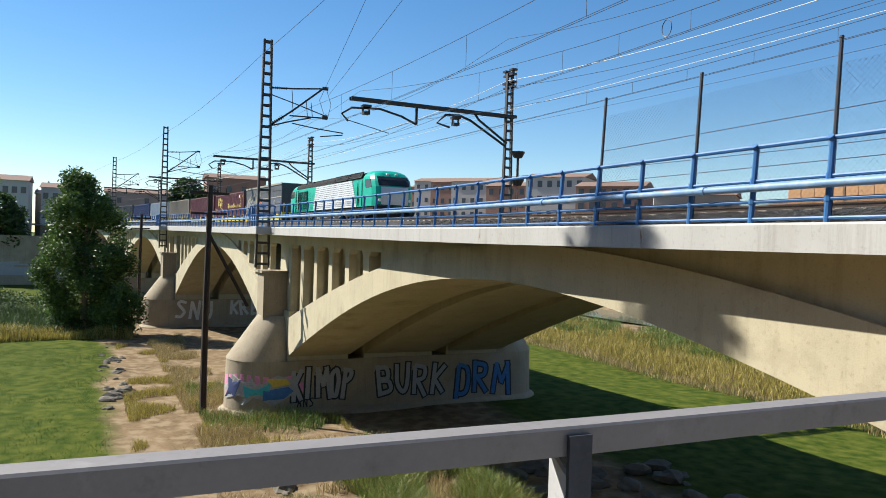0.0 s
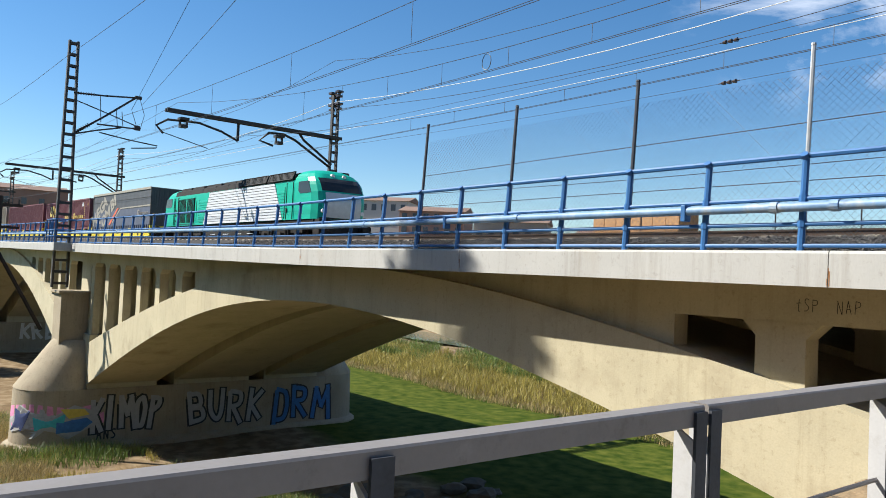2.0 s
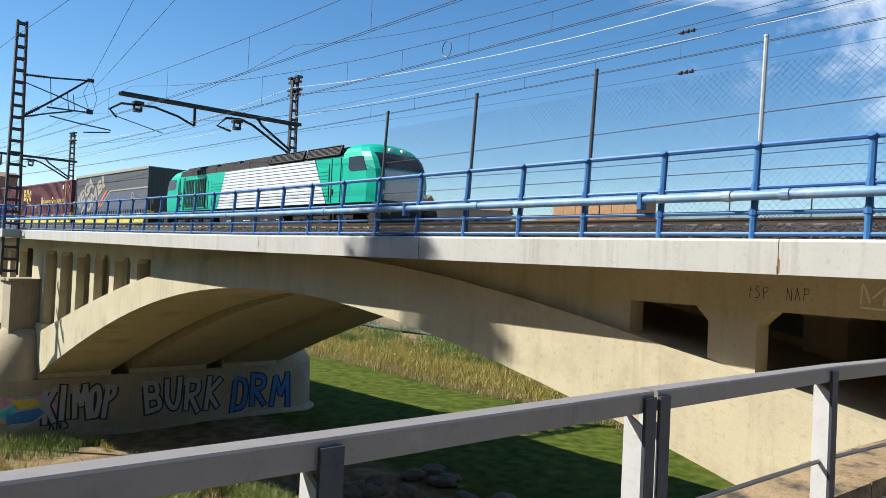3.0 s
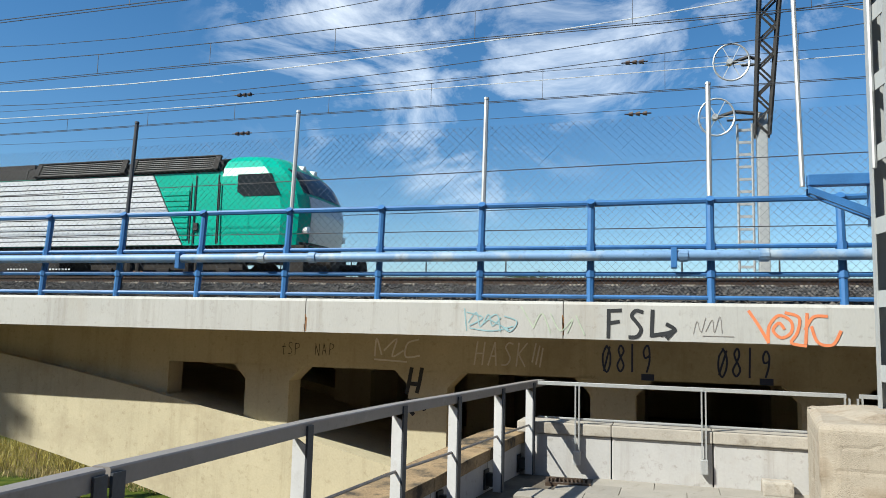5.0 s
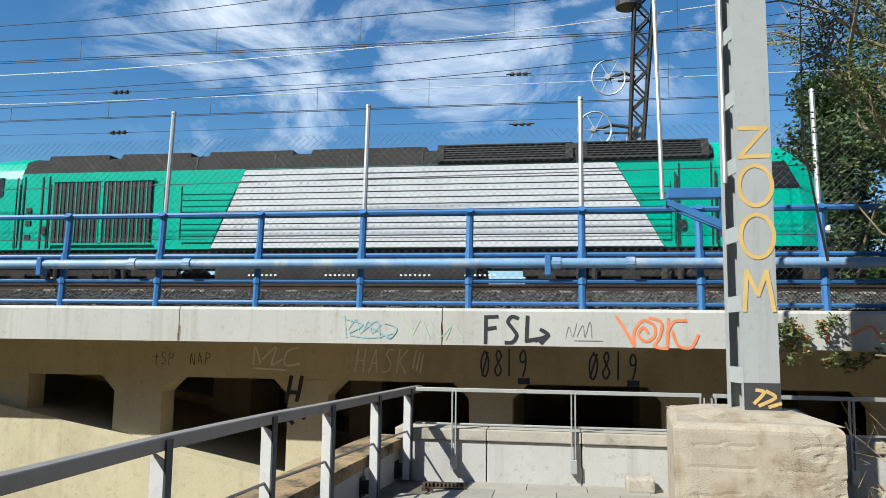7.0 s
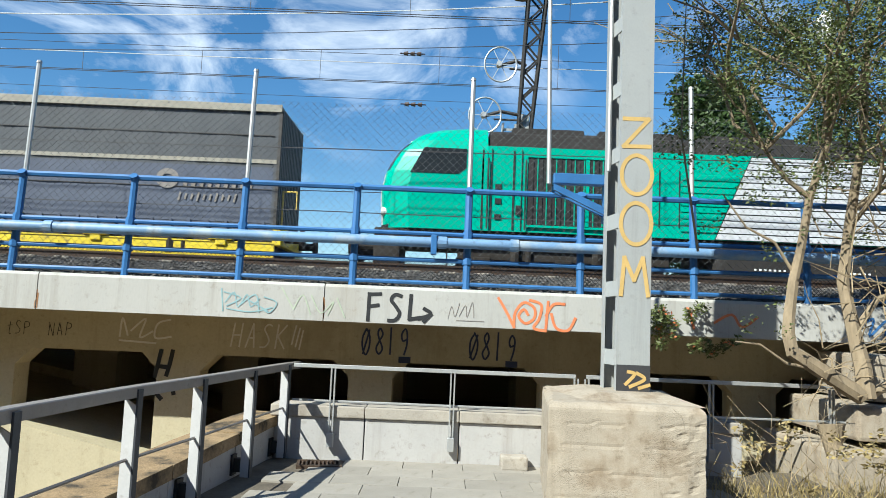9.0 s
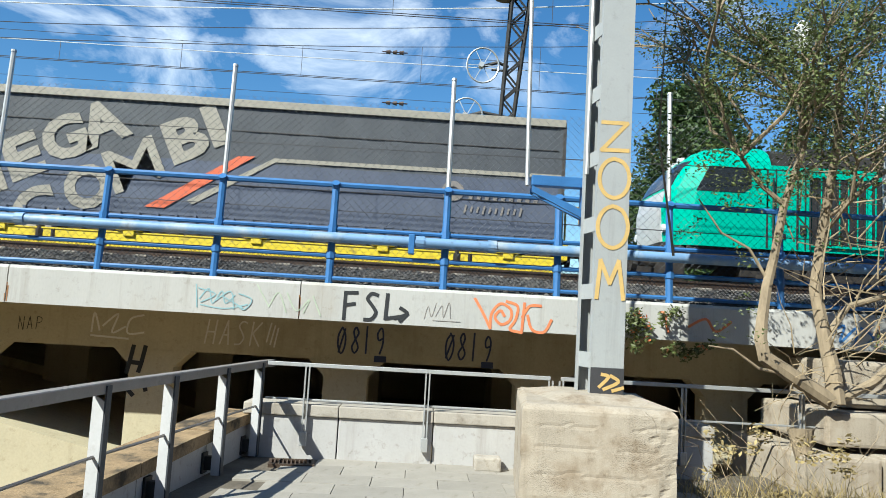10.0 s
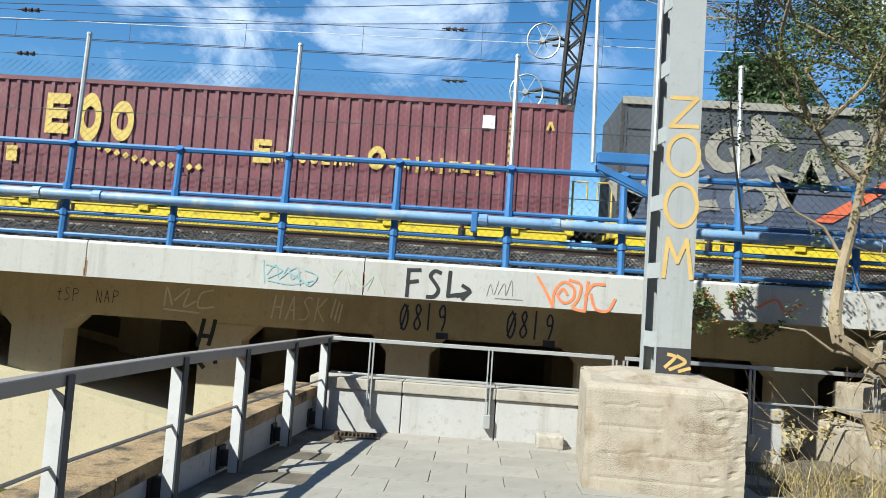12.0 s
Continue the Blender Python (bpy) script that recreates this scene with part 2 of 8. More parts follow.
M = dict(
    rubble=material("ballast_stone", (0.10, 0.094, 0.088), 0.95, vary=0.4, scale=9, bump=0.3, spec=0.15),
    concrete=material("concrete", (0.43, 0.385, 0.268), 0.85, vary=0.13, scale=0.9, bump=0.25, grain=35, stain=(0.230, 0.185, 0.121), stain_at=(0.55, 0.85), stain_scale=0.5, dirt=0.35, runs=0.3),
    fascia=material("fascia_concrete", (0.395, 0.392, 0.375), 0.8, vary=0.09, scale=1.3, bump=0.15, grain=50, stain=(0.318, 0.271, 0.209), stain_at=(0.6, 0.9), stain_scale=0.8, stretch=(1, 1, 0.35), dirt=0.3, runs=0.4),
    pier=material("pier_concrete", (0.32, 0.272, 0.195), 0.9, vary=0.18, scale=0.8, bump=0.3, grain=30, stain=(0.25, 0.19, 0.13), stain_at=(0.5, 0.8), stain_scale=0.6, dirt=0.5, runs=0.4),
    rough=material("old_concrete", (0.345, 0.30, 0.238), 0.95, vary=0.22, scale=2.2, bump=0.22, grain=90, stain=(0.24, 0.19, 0.135), stain_at=(0.5, 0.66), stain_scale=2.2, dirt=0.5, runs=0.4, pits=0.4),
    whitewall=material("white_painted_wall", (0.390, 0.382, 0.375), 0.85, vary=0.07, scale=3, bump=0.15, grain=40, stain=(0.326, 0.301, 0.267), stain_at=(0.58, 0.85), stain_scale=1.7, dirt=0.45, runs=0.35),
    cap=material("weathered_coping", (0.27, 0.19, 0.105), 0.95, vary=0.4, scale=7, bump=0.8, grain=60, stain=(0.05, 0.04, 0.028), stain_at=(0.48, 0.62), stain_scale=3.5, dirt=0.6),
    paving=material("paving_slab", (0.265, 0.246, 0.214), 0.9, vary=0.12, scale=3, bump=0.25, grain=70, stain=(0.244, 0.229, 0.212), stain_at=(0.55, 0.8), stain_scale=1.5, per_piece=0.1, dirt=0.4),
    joint=material("soil_and_joints", (0.104, 0.088, 0.068), 0.95, vary=0.4, scale=5, bump=0.6), endcap=material("pale_coping", (0.344, 0.315, 0.273), 0.9, vary=0.18, scale=4, bump=0.4, stain=(0.189, 0.158, 0.122), stain_at=(0.55, 0.75), stain_scale=3.0, dirt=0.5),
    blue=material("blue_paint", (0.035, 0.13, 0.32), 0.45, vary=0.2, scale=5, bump=0.08, stain=(0.111, 0.228, 0.423), stain_at=(0.6, 0.8), stain_scale=6),
    pipe=material("faded_blue_pipe", (0.147, 0.264, 0.441), 0.5, vary=0.2, scale=3, bump=0.06, stain=(0.30, 0.36, 0.42), stain_at=(0.5, 0.68), stain_scale=2.5, dirt=0.5),
    galv=material("galvanised_steel", (0.450, 0.459, 0.459), 0.5, 0.6, vary=0.12, scale=9, bump=0.04),
    wire=material("fence_wire", (0.15, 0.16, 0.17), 0.55, 0.4, bump=0),
    rail_paint=material("grey_rail_paint", (0.22, 0.20, 0.185), 0.5, 0.1, vary=0.08, scale=7, bump=0.05, stain=(0.30, 0.28, 0.26), stain_at=(0.62, 0.8), stain_scale=5, dirt=0.3),
    # lighter copy of the rail paint: sun on the post faces is in the colour
    post_paint=material("pale_post_paint", (0.50, 0.50, 0.505), 0.5, 0.1, vary=0.08, scale=7, bump=0.05, stain=(0.22, 0.20, 0.18), stain_at=(0.62, 0.8), stain_scale=6, dirt=0.2),
    # weathered fence posts, and the shade painted on the handrail posts' side flats
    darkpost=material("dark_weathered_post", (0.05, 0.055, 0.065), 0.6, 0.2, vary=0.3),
    mastgrey=material("grey_mast_paint", (0.321, 0.335, 0.337), 0.55, vary=0.06, scale=4, bump=0.05, stain=(0.317, 0.310, 0.283), stain_at=(0.58, 0.8), stain_scale=2, dirt=0.2, runs=0.35),
    darksteel=material("dark_steel", (0.045, 0.042, 0.04), 0.6, 0.4, vary=0.3, bump=0.1),
    masttop=material("weathered_mast_steel", (0.06, 0.055, 0.052), 0.6, 0.3, vary=0.25, bump=0.1),
    porcelain=material("insulator", (0.05, 0.035, 0.03), 0.25, bump=0),
    cable=material("cable", (0.06, 0.06, 0.065), 0.5, 0.3, bump=0),
    bright=material("bright_cable", (0.75, 0.75, 0.75), 0.4, 0.3, bump=0),
    ballast=material("ballast", (0.055, 0.052, 0.049), 0.95, vary=0.5, scale=14, bump=1.0, grain=40, spec=0.15),
    railsteel=material("rail_steel", (0.085, 0.058, 0.042), 0.6, 0.5, vary=0.3, bump=0.1),
    sleeper=material("sleeper", (0.30, 0.27, 0.23), 0.9),
    green=material("green_loco_paint", (0.002, 0.35, 0.245), 0.38, vary=0.08, scale=1.5, bump=0.03, spec=0.3),
    white=material("white_loco_paint", (0.544, 0.561, 0.586), 0.35, vary=0.05, scale=2.5, bump=0.03, stain=(0.453, 0.451, 0.451), stain_at=(0.6, 0.9), stain_scale=1.2, runs=0.25, dirt=0.15),
    roofgrey=material("sooty_roof", (0.033, 0.031, 0.030), 0.75, vary=0.25, scale=2.5, bump=0.15, spec=0.1, dirt=0.4),
    black=material("black_grille", (0.02, 0.02, 0.02), 0.6, bump=0.1),
    glass=material("tinted_glass", (0.02, 0.025, 0.03), 0.08, bump=0, spec=0.35),
    silver=material("silver_front", (0.50, 0.50, 0.50), 0.35, 0.2, vary=0.1),
    bogie=material("bogie_dirt", (0.034, 0.030, 0.027), 0.85, vary=0.4, scale=5, bump=0.3, spec=0.1),
    yellow=material("yellow_wagon_paint", (0.62, 0.48, 0.03), 0.5, vary=0.15, scale=3, bump=0.08, stain=(0.20, 0.14, 0.05), stain_at=(0.56, 0.72), stain_scale=4, dirt=0.5),
    tarp=material("dark_grey_tarpaulin", (0.064, 0.070, 0.079), 0.6, vary=0.15, scale=1.6, bump=0.25, grain=12, stretch=(1, 1, 0.5), dirt=0.3),
    tarpblue=material("blue_grey_tarpaulin", (0.075, 0.09, 0.13), 0.6, vary=0.15, scale=1.6, bump=0.25, grain=12, dirt=0.3),
    beige=material("beige_print", (0.29, 0.27, 0.225), 0.6, vary=0.15, scale=4, bump=0.1, dirt=0.4),
    orange=material("orange_print", (0.60, 0.13, 0.06), 0.6, vary=0.1, bump=0.1),
    maroon=material("maroon_container", (0.155, 0.05, 0.06), 0.6, vary=0.18, scale=1.5, bump=0.1, stain=(0.28, 0.16, 0.14), stain_at=(0.56, 0.85), stain_scale=1.5, dirt=0.35, runs=0.4),
    gold=material("gold_print", (0.55, 0.40, 0.10), 0.6, vary=0.1, bump=0.05),
    tan=material("tan_container", (0.26, 0.22, 0.17), 0.6), navy=material("navy_container", (0.03, 0.05, 0.13), 0.6),
    paleblue=material("pale_container", (0.30, 0.36, 0.42), 0.6),
    label=material("white_label", (0.75, 0.78, 0.78), 0.6, bump=0),
    inkblack=material("black_spray", (0.02, 0.022, 0.025), 0.7, vary=0.3, bump=0), inkorange=material("orange_spray", (0.62, 0.19, 0.08), 0.7, bump=0),
    inkyellow=material("yellow_spray", (0.52, 0.355, 0.13), 0.7, bump=0), inkcyan=material("cyan_spray", (0.24, 0.38, 0.41), 0.7, bump=0),
    inkblue=material("dark_blue_spray", (0.03, 0.045, 0.10), 0.7, bump=0), inkpale=material("pale_spray", (0.62, 0.60, 0.55), 0.8, bump=0),
    inkwhite=material("silver_spray", (0.34, 0.34, 0.34), 0.6, bump=0), inkpink=material("pink_spray", (0.62, 0.24, 0.40), 0.7, vary=0.2, bump=0),
    inkteal=material("teal_spray", (0.06, 0.40, 0.44), 0.7, bump=0), inknavy=material("navy_spray", (0.04, 0.06, 0.16), 0.7, bump=0),
    inksky=material("blue_spray", (0.05, 0.16, 0.38), 0.7, vary=0.25, bump=0), inkgold=material("gold_spray", (0.60, 0.45, 0.08), 0.7, bump=0),
    inkgreen=material("pale_green_spray", (0.38, 0.44, 0.34), 0.7, bump=0),
    bark=material("grey_bark", (0.235, 0.185, 0.122), 0.9, vary=0.3, scale=8, bump=0.6, grain=40, stretch=(1, 1, 0.25)),
    twig=material("dry_twig", (0.297, 0.231, 0.143), 0.9, vary=0.25), olive=leafy("small_olive_leaf", (0.105, 0.13, 0.042), 0.65), tall=leafy("poplar_leaf", (0.075, 0.128, 0.027), 0.5),
    grove=leafy("grove_leaf", (0.05, 0.085, 0.024), 0.5), shrub=leafy("shrub_leaf", (0.04, 0.075, 0.018), 0.5), reed=leafy("reed_leaf", (0.112, 0.168, 0.035), 0.5), straw=leafy("dry_grass", (0.336, 0.264, 0.120), 0.4), weed=leafy("ochre_weed", (0.31, 0.26, 0.065), 0.5),
    wood=material("tarred_timber", (0.035, 0.025, 0.02), 0.85, vary=0.4, scale=6, bump=0.5, stretch=(1, 1, 0.15)),
    stone=material("pale_stone", (0.13, 0.118, 0.095), 0.95, vary=0.2, scale=3, bump=0.5, per_piece=0.2),
    brick=material("ochre_brick", (0.357, 0.204, 0.102), 0.9, vary=0.3, scale=3, bump=0.5, grain=12),
    house=material("house_render", (0.306, 0.264, 0.230), 0.9, vary=0.12, scale=0.3, bump=0), housewhite=material("white_house", (0.425, 0.416, 0.399), 0.9, vary=0.05, scale=0.3, bump=0),
    housered=material("red_brick_house", (0.27, 0.16, 0.125), 0.9, vary=0.1, scale=0.5, bump=0), pane=material("dark_window", (0.05, 0.06, 0.08), 0.15, bump=0),
    roof=material("clay_roof", (0.20, 0.13, 0.10), 0.9, bump=0), slate=material("grey_dome", (0.20, 0.22, 0.26), 0.5), water=material("river_water", (0.10, 0.12, 0.09), 0.08, vary=0.1, scale=0.3, bump=0.15, grain=3),
    rust=material("rust_run", (0.26, 0.13, 0.06), 0.9, vary=0.3, bump=0),
    plastic=material("white_plastic_bag", (0.8, 0.8, 0.8), 0.5, bump=0.4), glow=material("headlight_glass", (0.7, 0.7, 0.68), 0.1, bump=0),
)


# ---- mesh helpers ----
def part(name, bm, mat, parent=None, label="", smooth=False):
    me = bpy.data.meshes.new(name)
    bm.to_mesh(me)
    bm.free()
    for one in (mat if isinstance(mat, (list, tuple)) else [mat]):
        me.materials.append(one)
    if smooth:
        for p in me.polygons:
            p.use_smooth = True
        me.set_sharp_from_angle(angle=radians(38))
    ob = new(name, me)
    if parent:
        ob.parent = parent
    return tagged(ob, label)


def again(ob, m, parent=None):
    """One more object on the same mesh."""
    o = new(ob.name.split(".")[0], ob.data)
    o.parent = parent or ob.parent
    o.matrix_basis = m
    return o


def empty(name, at=(0, 0, 0), turn=0):
    ob = new(name)
    ob.matrix_basis = pose(*at, 0, 0, turn)
    return ob


def quads(bm, vs, faces, mi=0):
    v = [bm.verts.new(p) for p in vs]
    for f in faces:
        bm.faces.new([v[i] for i in f]).material_index = mi
    return v


BOXF = ((0, 3, 2, 1), (4, 5, 6, 7), (0, 1, 5, 4), (1, 2, 6, 5), (2, 3, 7, 6), (3, 0, 4, 7))


def box(bm, x0, x1, y0, y1, z0, z1, m=None, mi=0, bevel=0.0):
    if bevel:
        t = bmesh.new()
        quads(t, [(x0, y0, z0), (x1, y0, z0), (x1, y1, z0), (x0, y1, z0), (x0, y0, z1), (x1, y0, z1), (x1, y1, z1), (x0, y1, z1)], BOXF)
        bmesh.ops.bevel(t, geom=t.edges[:], offset=bevel, segments=2, affect='EDGES', profile=0.6)
        idx = {}
        for v in t.verts:
            idx[v] = bm.verts.new(m @ v.co if m else v.co)
        for f in t.faces:
            bm.faces.new([idx[v] for v in f.verts]).material_index = mi
        t.free()
        return
    vs = [Vector(p) for p in ((x0, y0, z0), (x1, y0, z0), (x1, y1, z0), (x0, y1, z0), (x0, y0, z1), (x1, y0, z1), (x1, y1, z1), (x0, y1, z1))]
    quads(bm, [m @ v if m else v for v in vs], BOXF, mi)


def rod(bm, p, q, r, r2=None, seg=6, cap=True, mi=0):
    p, q = Vector(p), Vector(q)
    r2 = r if r2 is None else r2
    d = (q - p)
    if d.length < 1e-6:
        return
    a = d.orthogonal().normalized()
    b = d.normalized().cross(a)
    ring = []
    for c, rr in ((p, r), (q, r2)):
        ring.append([bm.verts.new(c + (a * math.cos(2 * math.pi * i / seg) + b * math.sin(2 * math.pi * i / seg)) * rr) for i in range(seg)])
    for i in range(seg):
        bm.faces.new((ring[0][i], ring[0][(i + 1) % seg], ring[1][(i + 1) % seg], ring[1][i])).material_index = mi
    if cap:
        bm.faces.new(ring[0][::-1]).material_index = mi
        bm.faces.new(ring[1]).material_index = mi


def tube(bm, pts, r, seg=5, mi=0):
    """A bent round bar along points; r may be a list."""
    pts = [Vector(p) for p in pts]
    rs = r if isinstance(r, (list, tuple)) else [r] * len(pts)
    rings, a = [], None
    for i, p in enumerate(pts):
        d = (pts[min(i + 1, len(pts) - 1)] - pts[max(i - 1, 0)]).normalized()
        a = d.orthogonal().normalized() if a is None else (a - d * a.dot(d)).normalized()
        b = d.cross(a)
        rings.append([bm.verts.new(p + (a * math.cos(2 * math.pi * k / seg) + b * math.sin(2 * math.pi * k / seg)) * rs[i]) for k in range(seg)])
    for u, v in zip(rings, rings[1:]):
        for k in range(seg):
            bm.faces.new((u[k], u[(k + 1) % seg], v[(k + 1) % seg], v[k])).material_index = mi
    bm.faces.new(rings[0][::-1]).material_index = mi
    bm.faces.new(rings[-1]).material_index = mi


def loft(bm, rings, mi=0, closed=True, caps=True):
    rs = [[bm.verts.new(p) for p in ring] for ring in rings]
    n = len(rs[0])
    for u, v in zip(rs, rs[1:]):
        for k in range(n if closed else n - 1):
            bm.faces.new((u[k], u[(k + 1) % n], v[(k + 1) % n], v[k])).material_index = mi
    if caps and closed:
        bm.faces.new(rs[0][::-1]).material_index = mi
        bm.faces.new(rs[-1]).material_index = mi
    return rs


def along(x):
    """How far the bridge bends towards the near bank at that x."""
    return -max(0.0, -15.0 - x) ** 2 / (2 * 900.0)


def heading(x):
    return math.degrees(math.atan(max(0.0, -15.0 - x) / 900.0))


def rise(x):
    """The deck climbs gently towards the far bank."""
    return 0.0075 * max(0.0, -15.0 - x)


def at(x, y, z):
    return Vector((x, y + along(x), z + rise(x)))


XS = [44, 30, 20, 12, 6, 0, -5, -10, -15, -20, -25, -30, -36, -42, -50, -58, -66, -74, -82, -92, -102, -115, -130, -150, -175, -200, -230]


def sweep(bm, profile, xs=XS, mi=0):
    """A profile of (y, z) carried along the bridge."""
    loft(bm, [[at(x, y, z) for y, z in profile] for x in xs], mi)


# ---- ground ----
def smooth(a, b, v):
    t = min(1.0, max(0.0, (v - a) / (b - a)))
    return t * t * (3 - 2 * t)


def ground_z(x, y):
    """The river bed at -8.3 m; the bank by the walkway rises to its level."""
    bank = smooth(-9.5, 1.2, x - 0.12 * max(0.0, -y - 2.0))
    z = -8.3 + 7.0 * bank
    z += 1.25 * smooth(0.2, 3.0, x)
    z += 0.25 * noise.noise((x * 0.11, y * 0.11, 0)) + 0.06 * noise.noise((x * 0.7, y * 0.7, 3))
    z += 4.5 * smooth(60, 85, y) + 7.0 * smooth(-151, -166, x)
    return min(z, -0.12) if x < 40 else z


def ground_material():
    m = material("river_bank", (0.17, 0.12, 0.07), 0.95, vary=0.35, scale=0.5, bump=0.6, grain=6)
    n, l = m.node_tree.nodes, m.node_tree.links
    b = n["Principled BSDF"]
    b.inputs["Specular IOR Level"].default_value = 0.05
    geo, sep = n.new("ShaderNodeNewGeometry"), n.new("ShaderNodeSeparateXYZ")
    l.new(geo.outputs["Position"], sep.inputs["Vector"])
    nz = n.new("ShaderNodeTexNoise")
    nz.inputs["Scale"].default_value, nz.inputs["Detail"].default_value = 0.16, 6
    l.new(geo.outputs["Position"], nz.inputs["Vector"])
    wob = n.new("ShaderNodeMath")
    wob.operation, wob.inputs[1].default_value = 'MULTIPLY_ADD', 5.0
    l.new(nz.outputs["Fac"], wob.inputs[0])
    l.new(sep.outputs["Y"], wob.inputs[2])          # wobbly y

    def band(a, c, sock):
        r = n.new("ShaderNodeMapRange")
        r.inputs["From Min"].default_value, r.inputs["From Max"].default_value = a, c
        l.new(sock, r.inputs["Value"])
        return r.outputs["Result"]

    def over(base, col, fac):
        mx = n.new("ShaderNodeMix")
        mx.data_type = 'RGBA'
        l.new(base, mx.inputs["A"])
        l.new(fac, mx.inputs["Factor"])
        if isinstance(col, tuple):
            mx.inputs["B"].default_value = (*col, 1)
        else:
            l.new(col, mx.inputs["B"])
        return mx.outputs["Result"]

    def times(a, c):
        k = n.new("ShaderNodeMath")
        k.operation = 'MULTIPLY'
        l.new(a, k.inputs[0])
        l.new(c, k.inputs[1])
        return k.outputs[0]
    g2 = n.new("ShaderNodeTexNoise")
    g2.inputs["Scale"].default_value, g2.inputs["Detail"].default_value = 1.3, 8
    l.new(geo.outputs["Position"], g2.inputs["Vector"])
    lawn = n.new("ShaderNodeValToRGB")
    lawn.color_ramp.elements[0].color, lawn.color_ramp.elements[1].color = (0.030, 0.052, 0.006, 1), (0.092, 0.105, 0.018, 1)
    lawn.color_ramp.elements[0].position, lawn.color_ramp.elements[1].position = 0.35, 0.7
    l.new(g2.outputs["Fac"], lawn.inputs["Fac"])
    out = b.inputs["Base Color"].links[0].from_socket
    out = over(out, (0.25, 0.19, 0.12), band(0.45, 0.62, g2.outputs["Fac"]))
    out = over(out, lawn.outputs["Color"], band(-5.3, -6.3, wob.outputs[0]))           # lawn on the near side
    far = times(band(13.5, 15.5, wob.outputs[0]), band(35, 33.5, wob.outputs[0]))
    out = over(out, lawn.outputs["Color"], far)                                         # lawn under and beyond the arch
    l.new(out, b.inputs["Base Color"])
    return m


def build_ground():
    xs = [-3000, -1200, -500, -300, -220] + [-180 + 4 * i for i in range(27)] + [-72 + 1.0 * i for i in range(85)] + [14, 18, 25, 40, 80, 200, 600, 3000]
    ys = [-3000, -1000, -300, -120, -70, -50, -40, -34, -30] + [-27 + 1.0 * i for i in range(70)] + [46, 50, 55, 60, 66, 72, 80, 90, 120, 300, 1000, 3000]
    bm = bmesh.new()
    g = [[bm.verts.new((x, y, ground_z(x, y))) for y in ys] for x in xs]
    for i in range(len(xs) - 1):
        for j in range(len(ys) - 1):
            bm.faces.new((g[i][j], g[i + 1][j], g[i + 1][j + 1], g[i][j + 1]))
    tagged(part("ground", bm, ground_material(), smooth=True), "dry river bed with mown grass, dirt track and gravel", "ground", kind="structure")
    bm = bmesh.new()
    quads(bm, [(-220, 46, -8.05), (60, 60, -8.05), (60, 78, -8.05), (-220, 66, -8.05)], [(0, 1, 2, 3)])
    tagged(part("water", bm, M["water"]), "calm shallow green river beyond the reeds", "river", kind="structure")


build_ground()

# ---- bridge ----
CROWN, HALF, PIER = -12.8, 23.9, 2.0
FACE = 0.75                                   # face of the arches
PIERS = (-38.7, -81.2, -123.7, -166.2)
SPANS = [(CROWN, HALF)] + [(p - 21.25, 19.25) for p in PIERS]
RIBS = ((FACE, 4.3), (5.2, 9.6), (10.5, 14.1))


def intrados(d, half):
    k = min(1.0, abs(d) / half)
    more = 0.1 * (1 - k) + (0.17 * math.sin(math.pi * k) if d < 0 else -0.1 * min(1.0, 3.5 * k) * (1 - k))
    d = abs(d) * HALF / half
    return 0.33 + more - 0.0128 * d * d / (1 + 0.00055 * d * d)


def extrados(d, half):
    less = 0.17 * math.sin(math.pi * min(1.0, -d / half)) if d < 0 else 0.0
    d = abs(d) * HALF / half
    return 1.46 - less - 0.0098 * d * d / (1 + 0.0004 * d * d)


